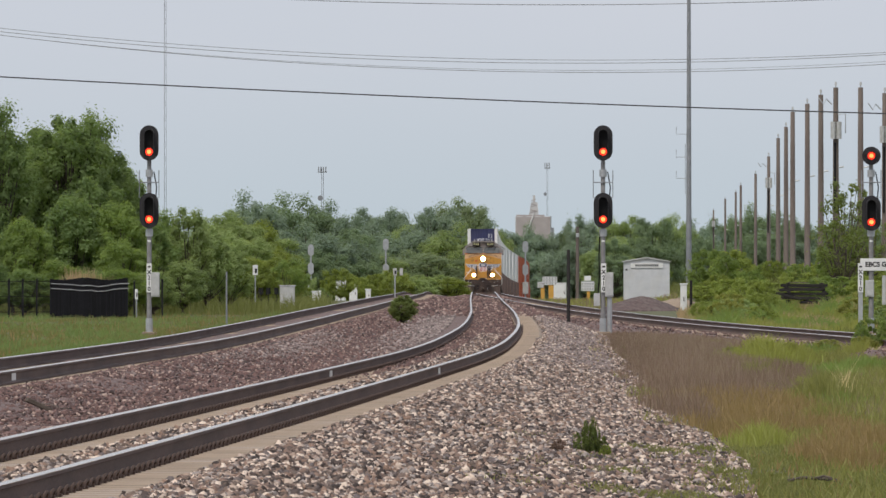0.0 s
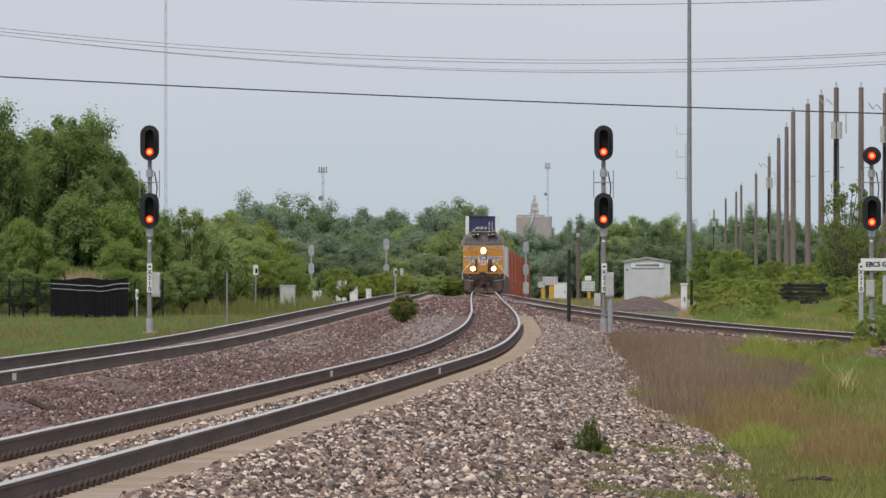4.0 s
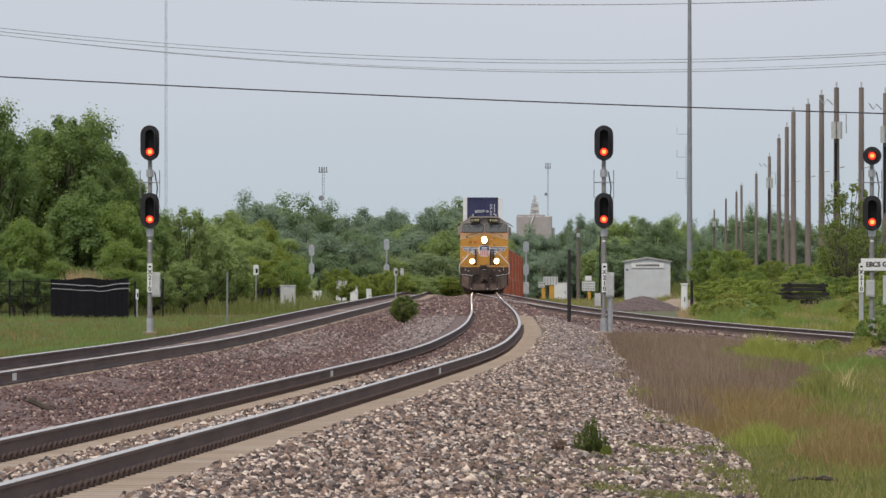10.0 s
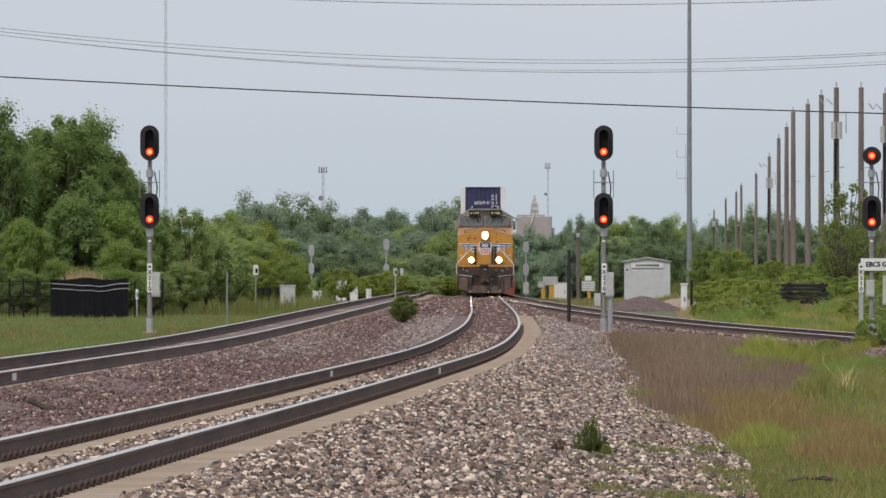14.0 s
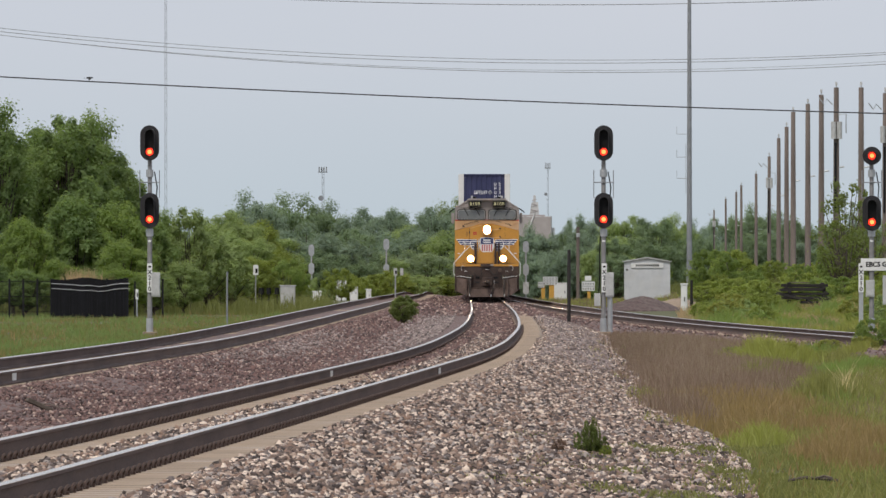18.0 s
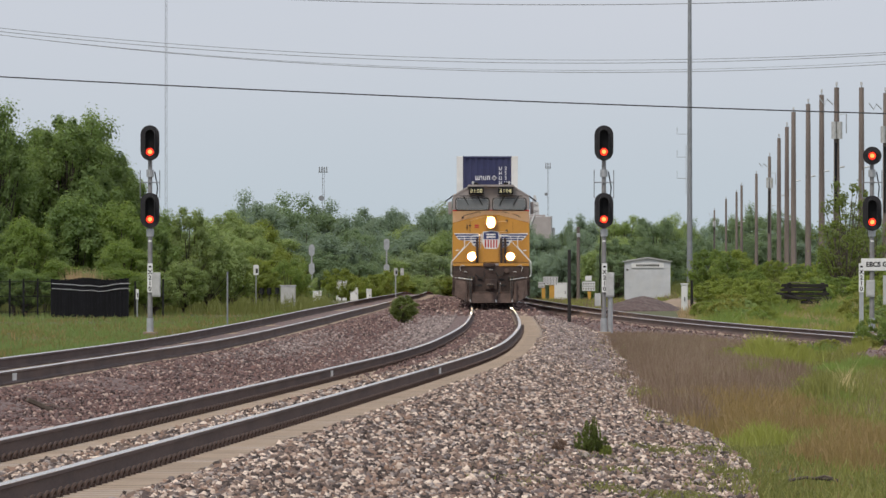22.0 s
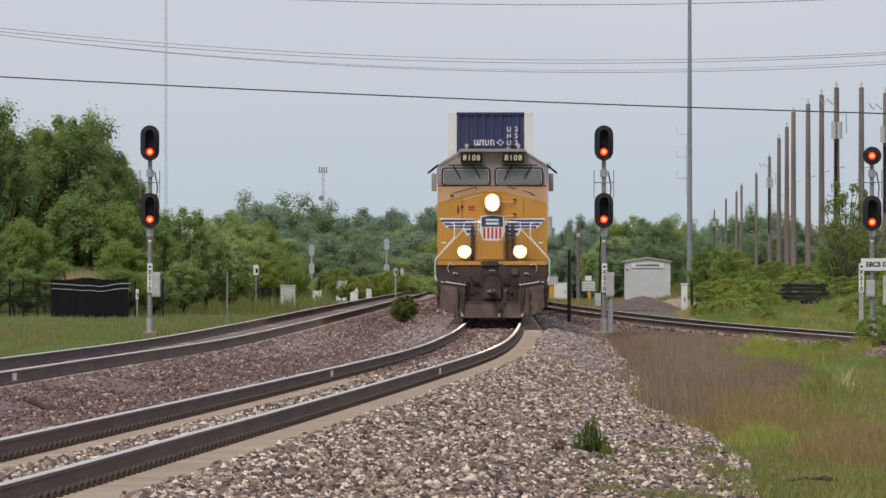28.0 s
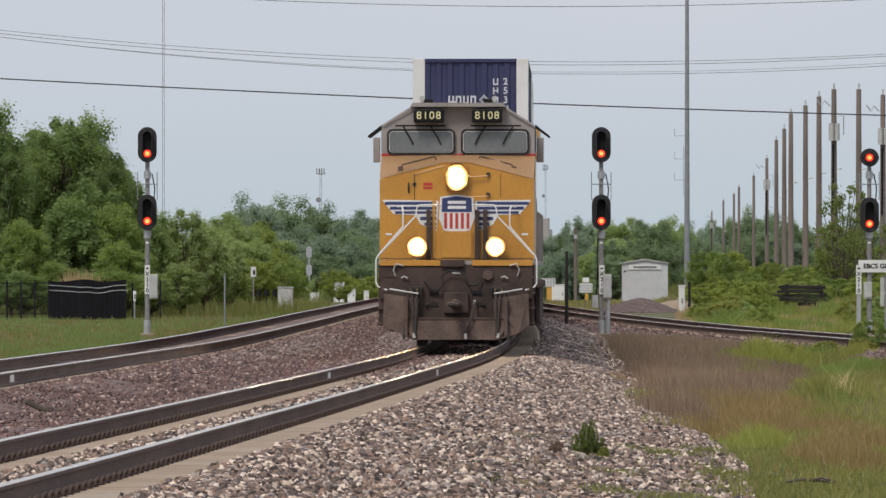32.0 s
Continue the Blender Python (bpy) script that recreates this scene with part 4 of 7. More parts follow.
def make_pilot_bits(L):
    """Handrails, coupler, hoses, cut levers and step wells of the front end."""
    for sx in (-1, 1):
        part("front_handrail", bent(B(), [(sx * 1.16, 0.95, 2.76), (sx * 1.08, 0.6, 2.77), (sx * 1.05, 0.58, 2.70), (sx * 1.05, 0.58, 2.37), (sx * 1.54, 0.56, 1.80), (sx * 1.58, 0.56, 1.72), (sx * 1.58, 0.56, 1.26), (sx * 1.54, 0.54, 1.19), (sx * 1.36, 0.5, 1.12)], 0.016), M_white, L, "white bent handrail")
        part("inner_handrail", bent(B(), [(sx * 0.32, 0.95, 2.79), (sx * 0.40, 0.6, 2.80), (sx * 0.74, 0.58, 2.79), (sx * 0.78, 0.58, 2.73), (sx * 0.80, 0.58, 2.58), (sx * 1.50, 0.57, 1.83)], 0.015), M_white, L, "white bent handrail")
        part("step_well", box(B(), sx * 1.20, sx * 1.53, 0.56, 1.25, 0.42, 1.62, 0.02), M_dirty, L, "dirty step well")
        for k in range(4):
            part("step", box(B(), sx * 1.22, sx * 1.55, 0.50, 1.2, 0.45 + 0.3 * k, 0.48 + 0.3 * k), M_plow, L)
        part("marker_ring", bent(B(), [(sx * 1.05, 0.46, 1.60), (sx * 1.18, 0.44, 1.64), (sx * 1.24, 0.44, 1.52), (sx * 1.20, 0.46, 1.40)], 0.014), M_alu, L)
        part("hose_rack", box(B(), sx * 0.80 - 0.15, sx * 0.80 + 0.15, 0.38, 0.5, 1.12, 1.19, 0.01), M_steel, L)
        for k in range(4):
            part("hose_valve", rod(B(), (sx * (0.70 + 0.065 * k), 0.36, 1.02), (sx * (0.70 + 0.065 * k), 0.36, 1.15), 0.02, seg=8), M_brass if k % 2 else M_steel, L, "brass hose valve" if k % 2 else "")
        for k, (x, dx, low) in enumerate(((0.78, 0.02, 0.30), (0.86, -0.04, 0.26), (0.95, 0.07, 0.24))):
            part("air_hose", bent(B(), [(sx * x, 0.40, 1.08), (sx * x, 0.22, 0.92), (sx * (x + dx * 0.5), 0.10, 0.62), (sx * (x + dx), 0.08, low)], 0.022), M_hose, L, "hanging dusty black air hose")
            part("hose_coupling", box(B(), sx * (x + dx) - 0.03, sx * (x + dx) + 0.03, 0.03, 0.10, low - 0.08, low + 0.02, 0.01), M_alu if k == 1 else M_steel, L)
        part("cut_lever", bent(B(), [(sx * 1.30, 0.36, 1.14), (sx * 1.0, 0.30, 1.09), (sx * 0.74, 0.30, 1.05)], 0.018), M_alu, L, "pale uncoupling lever")
        part("plow_rib", box(B(), sx * 0.98 - 0.03, sx * 0.98 + 0.03, 0.06, 0.4, 0.2, 0.98), M_plow, L)
    part("air_hose", bent(B(), [(0.37, 0.46, 0.95), (0.37, 0.20, 0.84), (0.30, 0.08, 0.55), (0.20, 0.06, 0.25)], 0.024), M_hose, L, "hanging dusty black air hose")
    part("hose_coupling", box(B(), 0.16, 0.22, 0.01, 0.08, 0.16, 0.27, 0.01), M_alu, L)
    part("hose_coupling", box(B(), 0.34, 0.39, 0.30, 0.38, 0.78, 0.92, 0.01), M_alu, L)
    for x in (-0.58, 0.53):
        part("bolt_boss", rod(B(), (x, 0.44, 0.85), (x, 0.51, 0.85), 0.035, seg=10), M_steel, L)
    # two more black plates, painted dark like shaded sockets
    for x in (-0.44, 0.40):
        part("pilot_socket", box(B(), x - 0.09, x + 0.09, 0.470, 0.484, 1.03, 1.10, 0.01), M_black, L, "black plate for a shaded opening")
    for x, z in ((-1.02, 1.36), (0.94, 1.36)):
        part("lift_eye", bent(B(), [(x - 0.06, 0.46, z), (x, 0.44, z + 0.03), (x + 0.07, 0.46, z - 0.01)], 0.016), M_alu, L)
    part("round_cover", rod(B(), (0.62, 0.44, 1.42), (0.62, 0.5, 1.42), 0.10, seg=18), M_plow, L)
    part("coupler", box(B(), -0.09, 0.09, -0.30, 0.5, 0.76, 0.93, 0.04), M_dirty, L)
    part("knuckle", bent(B(), [(0.09, -0.20, 0.845), (0.08, -0.33, 0.845), (-0.02, -0.38, 0.845), (-0.10, -0.32, 0.845), (-0.11, -0.22, 0.845)], 0.055, 8), M_hose, L, "dark curved coupler knuckle")
    part("coupler_pocket", box(B(), -0.24, 0.24, 0.36, 0.5, 0.66, 1.08, 0.03), M_dirty, L)
    part("cable_loop", bent(B(), [(-0.62, 0.46, 1.30), (-0.50, 0.42, 1.15), (-0.35, 0.40, 1.12), (-0.26, 0.40, 1.22), (-0.28, 0.40, 1.40), (-0.14, 0.40, 1.50), (0.08, 0.40, 1.48), (0.20, 0.40, 1.36), (0.26, 0.40, 1.22), (0.42, 0.42, 1.22), (0.5, 0.44, 1.34)], 0.018), M_rubber, L, "black jumper cable")
    part("drawbar_label", box(B(), -0.08, 0.10, 0.49, 0.50, 1.44, 1.48), M_alu, L)


def make_container(name, material, length, label, front=False):
    """A corrugated container with corner posts; its front bottom edge at the origin."""
    c = empty(name, pose(0, 0, 0), label, "container", "containers on the train")
    w, h = 1.295, 2.89
    post = M_white if front else material
    for sx in (-1, 1):
        for y in (0.0, length - 0.18):
            part("corner_post", box(B(), sx * w, sx * (w - (0.27 if y == 0 else 0.18)), y, y + 0.18, 0.0, h, 0.012), post, c, "white corner post" if front else "")
        bm = B()
        n = int(length / 0.28)
        pts = []
        for i in range(n):
            y = 0.18 + (length - 0.36) * i / n
            s = (length - 0.36) / n
            pts += [(w - 0.012, y), (w - 0.012, y + s * 0.4), (w - 0.048, y + s * 0.5), (w - 0.048, y + s * 0.9)]
        lo = [bm.verts.new((sx * x, y, 0.15)) for x, y in pts]
        hi = [bm.verts.new((sx * x, y, h - 0.1)) for x, y in pts]
        for i in range(len(pts) - 1):
            bm.faces.new((lo[i], lo[i + 1], hi[i + 1], hi[i]))
        part("side_panel", bm, material, c)
        part("bottom_rail", box(B(), sx * w, sx * (w - 0.07), 0.18, length - 0.18, 0.0, 0.16), material, c)
        part("top_rail", box(B(), sx * w, sx * (w - 0.07), 0.18, length - 0.18, h - 0.11, h - 0.004), material, c)
    bm = B()
    pts = []
    for i in range(8):
        x = -1.02 + 2.04 * i / 8
        pts += [(x, 0.03), (x + 0.10, 0.03), (x + 0.13, 0.06), (x + 0.22, 0.06)]
    pts.append((1.02, 0.03))
    lo, hi = [bm.verts.new((x, y, 0.12)) for x, y in pts], [bm.verts.new((x, y, h - 0.07)) for x, y in pts]
    for i in range(len(pts) - 1):
        bm.faces.new((lo[i], lo[i + 1], hi[i + 1], hi[i]))
    end = part("end_panel", bm, material, c, "corrugated end panel")
    part("end_sill", box(B(), -1.03, 1.03, 0.0, 0.12, 0.0, 0.13), material, c)
    part("end_header", box(B(), -1.03, 1.03, 0.0, 0.12, h - 0.075, h - 0.004), material, c)
    part("roof", box(B(), -w + 0.02, w - 0.02, 0.05, length - 0.05, h - 0.03, h + 0.0), material, c)
    part("floor", box(B(), -w + 0.03, w - 0.03, 0.05, length - 0.05, 0.03, 0.12), M_steel, c)
    for sx in (-1, 1):
        part("end_door", box(B(), min(sx * 0.01, sx * 1.1), max(sx * 0.01, sx * 1.1), length - 0.07, length - 0.02, 0.12, h - 0.1, 0.01), material, c)
    return c, end


def make_well_car():
    """A well car for stacked containers, its front coupler face at the origin."""
    c = empty("well_car", pose(0, 0, 0), "low rusty well car carrying stacked containers", "freight wagon", "well cars of the train")
    n = 21.6
    for sx in (-1, 1):
        part("side_sill", box(B(), sx * 1.36, sx * 1.46, 2.6, n - 2.6, 0.30, 1.15, 0.02), M_dirty, c)
        part("top_chord", box(B(), sx * 1.32, sx * 1.52, 2.4, n - 2.4, 1.12, 1.24, 0.02), M_dirty, c)
    part("well_floor", box(B(), -1.36, 1.36, 2.6, n - 2.6, 0.28, 0.36), M_dirty, c)
    for y0, y1 in ((0.5, 2.7), (n - 2.7, n - 0.5)):
        part("end_platform", box(B(), -1.35, 1.35, y0, y1, 0.95, 1.16, 0.03), M_dirty, c)
        ym = (y0 + y1) / 2
        bg = part("bogie", box(B(), -0.3, 0.3, ym - 0.3, ym + 0.3, 0.5, 0.95, 0.03), M_dirty, c)
        for sx in (-1, 1):
            part("side_frame", box(B(), sx * 0.95, sx * 1.1, ym - 1.0, ym + 1.0, 0.38, 0.72, 0.05), M_dirty, bg)
        for d in (-0.85, 0.85):
            wheelset(bg, ym + d, 0.43)
    for y0 in (0.0, n - 0.6):
        part("coupler", box(B(), -0.13, 0.13, y0, y0 + 0.6, 0.72, 1.0, 0.03), M_steel, c)
    for sx in (-1, 1):
        part("brake_wheel", rod(B(), (sx * 0.9, 0.5, 1.5), (sx * 0.9, 0.54, 1.5), 0.2, seg=16), M_steel, c)
        part("grab_post", rod(B(), (sx * 0.9, 0.55, 1.1), (sx * 0.9, 0.55, 1.5), 0.02, seg=6), M_steel, c)
    return c


def mark_container(end):
    """Plain shapes for the lettering of the leading container's end."""
    y = 0.024
    up = 1.16
    word = part("word_mark", box(B(), -0.45, -0.33, y - 0.004, y, up + 0.72, up + 0.78), M_mark, end, "white word mark of plain bars")
    for k in range(4):
        x = -0.50 + 0.165 * k
        part("letter_bar", box(B(), x, x + 0.035, y - 0.004, y, up + 0.72, up + 0.90), M_mark, word)
        part("letter_bar", box(B(), x + 0.09, x + 0.125, y - 0.004, y, up + 0.72, up + 0.90), M_mark, word)
        part("letter_bar", box(B(), x, x + 0.125, y - 0.004, y, up + (0.72 if k % 2 == 0 else 0.86), up + (0.755 if k % 2 == 0 else 0.90)), M_mark, word)
    bm = B()
    o = [(0.22, 0.69), (0.345, 0.81), (0.22, 0.93), (0.095, 0.81)]
    i = [(0.22 + (x - 0.22) * 0.45, 0.81 + (z - 0.81) * 0.45) for x, z in o]
    for k in range(4):
        a, b, c, d = o[k], o[(k + 1) % 4], i[(k + 1) % 4], i[k]
        bm.faces.new([bm.verts.new((p[0] + 0.08, y - 0.003, up + p[1])) for p in (a, b, c, d)])
    bmesh.ops.solidify(bm, geom=bm.faces[:], thickness=0.004)
    part("diamond_mark", bm, M_mark, end, "white diamond mark")
    for x, rows in ((0.50, 4), (0.72, 6)):
        for k in range(rows):
            z = 2.30 - k * 0.205
            if x > 0.6 and k < 3:
                letters("253"[k], 0.21, M_mark, end, pose(x + 0.06, y - 0.004, z + 0.075), 0.004, "numeral")
                continue
            part("code_bar", box(B(), x, x + 0.03, y - 0.004, y, z, z + 0.15), M_mark, end)
            part("code_bar", box(B(), x + 0.09, x + 0.12, y - 0.004, y, z + 0.03 * (k % 2), z + 0.15), M_mark, end)
            part("code_bar", box(B(), x, x + 0.12, y - 0.004, y, z + 0.06 * (k % 2), z + 0.03 + 0.06 * (k % 2)), M_mark, end)


def make_train():
    """Locomotive, then well cars with two containers each. Every vehicle with its distance behind the locomotive's front."""
    cars = [(make_loco(), 0.0, 22.6, 0.0)]
    first, end = make_container("container", M_cont_blue, 16.15, "navy corrugated container with white corner posts, top of a stack", True)
    mark_container(end)
    wc = make_well_car()
    orange, _ = make_container("container", M_cont_orange, 16.15, "orange-red corrugated container stacked on a well car")
    white, _ = make_container("container", M_white, 16.15, "white corrugated container stacked on a well car")
    brown, _ = make_container("container", M_cont_brown, 16.15, "dull brown corrugated container in a well car, under a white one")
    plan = ["blue"] + ["white"] * 8 + ["orange"] * 10
    for k, colour in enumerate(plan):
        y = 22.63 + 21.6 * k
        cars.append((wc if k == 0 else copy_thing(wc, pose(0, 0, 0)), y, 21.6, 0.0))
        for lv, z in ((0, 0.42), (1, 3.36)):
            if colour == "blue":
                box_ob = first if lv == 1 else brown
            elif k in (1, 9) and lv == 1:
                box_ob = white if k == 1 else orange
            elif colour == "white":
                box_ob = copy_thing(white if lv == 1 else brown, pose(0, 0, 0))
            else:
                box_ob = copy_thing(orange, pose(0, 0, 0))
            cars.append((box_ob, y + 2.72, 16.15, z))
    return cars


TRAIN = make_train()
SPEED, LAST = 17.98, 177.2


def motions():
    """The train runs towards the camera at a steady pace; every vehicle follows the track by its two ends."""
    for ob, back, length, up in TRAIN:
        rows = []
        for k in range(33):
            y = LAST + SPEED * (32 - k) + back
            p, q = Vector((xa(y), y, za(y))), Vector((xa(y + length), y + length, za(y + length)))
            d = (q - p).normalized()
            turn = d.to_track_quat("Y", "Z").to_matrix().to_4x4()
            rows.append((k, Matrix.Translation(p) @ turn @ Matrix.Translation((-0.10 if up > 3 else 0, 0, up))))
        walk(ob, rows)
    for ob, rows in BIRDS:
        walk(ob, rows)


BIRDS = []


# ---- trees ----
def tree_mesh(seed, h, spread, leaves, leaf, trunk_h, lean=0.0, lumps=26, lump=(0.16, 0.36), fuzz=0.55, spire=0.0, dome=2.0, squash=0.0, loose=0.3):
    """Trunk with limbs, and a round uneven crown of leaf clumps gathered in lumps round its skin."""
    rnd = random.Random(seed)
    bm = B()
    rod(bm, (0, 0, -0.4), (lean * 0.3, 0, trunk_h), h * 0.022, h * 0.015, 9)
    cs = []
    zc0, rz = (trunk_h * 0.6 + h) / 2, (h - trunk_h * 0.6) / 2
    for i in range(lumps):
        t = (i + 0.5) / lumps
        cz = 1 - 2 * t
        a = i * 2.399 + rnd.uniform(-0.4, 0.4)
        k = rnd.uniform(0.55, 0.92)
        s = (1 - abs(cz) ** dome) ** (1 / dome) * (1.0 + 0.15 * min(0, cz))
        r = rnd.uniform(*lump)
        c = Vector((spread * k * s * math.cos(a) + lean * cz, spread * k * s * math.sin(a), zc0 + rz * k * 0.95 * cz))
        if spire and cz > 0.2:
            c.z += rz * spire * rnd.uniform(0, 1)
            r *= 1 - 0.5 * (cz - 0.2)
        cs.append((c, r))
        rod(bm, (lean * 0.3, 0, trunk_h * 0.9), c, h * 0.007, h * 0.002, 5, False)
    me_t = bpy.data.meshes.new("trunk")
    bm.to_mesh(me_t)
    bm.free()
    me_t.materials.append(M_bark)
    rng = np.random.default_rng(seed)
    pick = rng.integers(0, lumps, leaves)
    c = np.array([tuple(q[0]) for q in cs])[pick]
    r = np.array([q[1] for q in cs])[pick][:, None]
    d = rng.normal(size=(leaves, 3))
    d[:, 2] += 0.25
    d /= np.linalg.norm(d, axis=1, keepdims=True)
    rr = r * (rng.random((leaves, 1)) ** 0.45) * np.where(rng.random((leaves, 1)) < loose, rng.uniform(1.0, 1.55, (leaves, 1)), 1.0)
    p = c + d * rr * np.array((spread, spread, squash * spread or rz * 0.9))
    nrm = d * 1.3 + rng.uniform(-fuzz, fuzz, (leaves, 3)) + np.array((0, 0, 0.6))
    nrm /= np.linalg.norm(nrm, axis=1, keepdims=True)
    u = np.cross(nrm, rng.normal(size=(leaves, 3)))
    u /= np.linalg.norm(u, axis=1, keepdims=True)
    v = np.cross(nrm, u)
    s = leaf * rng.uniform(0.55, 1.3, (leaves, 1))
    q = np.stack([p - u * s, p - v * s * 0.75 - nrm * s * 0.15, p + u * s, p + v * s * 0.75 - nrm * s * 0.15], 1).reshape(-1, 3)
    f = np.array([(0, 1, 2), (0, 2, 3)])[None] + 4 * np.arange(leaves)[:, None, None]
    return me_t, mesh_np("crown", q, f.reshape(-1, 3))


TREE_FAR = [tree_mesh(21, 13.0, 4.2, 30000, 0.12, 1.2, 0, 80, (0.17, 0.31), 0.4, 0, 2.6, 1.0, 0.12), tree_mesh(22, 13.0, 3.6, 27000, 0.11, 1.0, 0.3, 70, (0.17, 0.31), 0.4, 0, 2.3, 1.0, 0.12), tree_mesh(23, 13.0, 5.0, 34000, 0.125, 1.4, -0.3, 90, (0.15, 0.29), 0.4, 0, 2.8, 0.9, 0.12)]
TREE_SLIM = [tree_mesh(31, 10.0, 2.4, 40000, 0.075, 1.8, 0, 110, (0.12, 0.30), 0.5, 0, 2.2, 1.2, 0.35), tree_mesh(32, 10.0, 2.1, 36000, 0.07, 1.4, 0.2, 100, (0.12, 0.30), 0.5, 0, 2.0, 1.2, 0.35), tree_mesh(33, 6.0, 1.9, 19000, 0.07, 0.6, 0, 60, (0.13, 0.30), 0.5, 0, 2.2, 1.0, 0.25), tree_mesh(34, 6.0, 1.6, 16000, 0.065, 0.5, 0.15, 54, (0.13, 0.30), 0.5, 0, 2.2, 1.0, 0.25)]
TREE_AIRY = [tree_mesh(41, 6.0, 1.5, 1700, 0.075, 1.2, 0.2, 26, (0.18, 0.42), 0.9, 0.1, 2.0, 1.1), tree_mesh(42, 6.0, 1.3, 1300, 0.075, 0.9, -0.2, 22, (0.18, 0.42), 0.9, 0.1, 2.0, 1.1)]
TREE_BUSH = [tree_mesh(15, 1.0, 0.62, 12000, 0.024, 0.04, 0.02, 90, (0.12, 0.30), 0.6, 0.12, 1.8)]
TREE_SHRUB = [tree_mesh(11, 2.2, 1.45, 9000, 0.05, 0.2, 0, 40, (0.10, 0.30), 0.9, 0.2, 2.0, 0.8), tree_mesh(12, 1.5, 1.25, 8000, 0.043, 0.1, 0.05, 34, (0.10, 0.30), 0.9, 0.25, 2.0, 0.8)]
LEAVED = {}


def plant(kind_list, k, leaf_mat, x, y, h_scale, w_scale, turn, label, name="tree", category="tree", group="", z=None):
    me_t, me_c = kind_list[k]
    key = (me_c.name, leaf_mat.name)
    if key not in LEAVED:
        c = me_c.copy()
        c.materials.append(leaf_mat)
        LEAVED[key] = c
    t = empty(name, pose(x, y, ground_z(x, y) if z is None else z, 0, 0, turn) @ Matrix.Diagonal((w_scale, w_scale, h_scale, 1)), label, category, group)
    for nm, me in (("trunk", me_t), ("crown", LEAVED[key])):
        ob = new(nm, me)
        ob.parent = t
    return t


def top_tree(leaf_mat, x, y, top, width, turn, label, group):
    """A tree whose crown reaches the height top and is about width across."""
    z = ground_z(x, y)
    h = top - z
    kind = min(range(4), key=lambda k: abs((10, 10, 6, 6)[k] / h - (4.3, 3.8, 3.7, 3.1)[k] / width) + 0.6 * abs(math.log((10, 10, 6, 6)[k] / h)))
    return plant(TREE_SLIM, kind, leaf_mat, x, y, h / (10, 10, 6, 6)[kind], width / (4.3, 3.8, 3.7, 3.1)[kind], turn, label, "tree", "tree", group, z)


def far_tree(kind, leaf_mat, x, y, top, width, turn, label, group):
    """A tall-stemmed tree of a far wood."""
    z = ground_z(x, y)
    return plant(TREE_FAR, kind, leaf_mat, x, y, (top - z) * 1.03 / 13.0, width * 1.5 / (8.4, 7.2, 10.0)[kind], turn, label, "tree", "tree", group, z)


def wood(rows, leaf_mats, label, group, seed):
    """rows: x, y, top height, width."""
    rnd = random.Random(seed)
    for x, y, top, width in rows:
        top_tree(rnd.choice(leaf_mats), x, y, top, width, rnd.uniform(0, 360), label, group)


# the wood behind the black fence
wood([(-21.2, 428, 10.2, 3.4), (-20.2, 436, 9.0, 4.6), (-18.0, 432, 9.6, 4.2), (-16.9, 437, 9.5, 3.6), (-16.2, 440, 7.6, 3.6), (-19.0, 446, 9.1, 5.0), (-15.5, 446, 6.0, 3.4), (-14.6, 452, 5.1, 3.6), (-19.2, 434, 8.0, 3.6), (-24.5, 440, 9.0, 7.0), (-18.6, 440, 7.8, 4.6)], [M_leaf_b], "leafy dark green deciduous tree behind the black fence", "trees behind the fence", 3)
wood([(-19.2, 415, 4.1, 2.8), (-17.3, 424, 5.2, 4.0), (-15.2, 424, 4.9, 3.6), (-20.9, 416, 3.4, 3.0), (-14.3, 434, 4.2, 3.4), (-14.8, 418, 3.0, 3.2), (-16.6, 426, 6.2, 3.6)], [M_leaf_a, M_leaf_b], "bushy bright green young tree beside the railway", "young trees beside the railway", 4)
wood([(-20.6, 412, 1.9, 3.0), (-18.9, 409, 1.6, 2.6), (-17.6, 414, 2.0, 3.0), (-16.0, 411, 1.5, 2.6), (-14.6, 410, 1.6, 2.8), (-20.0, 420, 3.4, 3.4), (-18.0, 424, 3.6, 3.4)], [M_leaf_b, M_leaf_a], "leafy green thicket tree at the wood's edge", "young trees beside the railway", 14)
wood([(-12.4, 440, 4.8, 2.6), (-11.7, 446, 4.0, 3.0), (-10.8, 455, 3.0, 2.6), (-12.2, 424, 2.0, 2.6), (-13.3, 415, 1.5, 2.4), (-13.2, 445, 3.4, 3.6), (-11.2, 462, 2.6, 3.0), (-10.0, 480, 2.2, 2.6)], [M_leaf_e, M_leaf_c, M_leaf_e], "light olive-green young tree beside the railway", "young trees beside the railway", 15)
def far_wood(rows, mats, label, group, seed):
    """Trees of a far wood: x, y, top height, width."""
    rnd = random.Random(seed)
    for x, y, top, width in rows:
        far_tree(rnd.randrange(3), rnd.choice(mats), x, y, top, width, rnd.uniform(0, 360), label, group)


far_wood([(-16.74, 650, 4.65, 2.44), (-15.76, 660, 5.85, 3.92), (-14.41, 670, 5.33, 3.77), (-13.14, 680, 4.37, 3.4), (-14.64, 640, 4.12, 3.6), (-13.37, 650, 3.35, 3.25), (-12.68, 690, 3.03, 3.02), (-15.96, 640, 3.32, 3.2)], [M_leaf_e, M_leaf_c, M_leaf_e], "light olive-green deciduous tree at the wood's edge", "trees of the wood", 51)
far_wood([(-12.48, 620, 2.41, 2.91), (-11.49, 625, 1.72, 2.34), (-13.1, 618, 1.71, 2.32), (-10.76, 640, 0.92, 2.0)], [M_leaf_c], "bright yellow-green young tree at the wood's edge", "trees of the wood", 52)
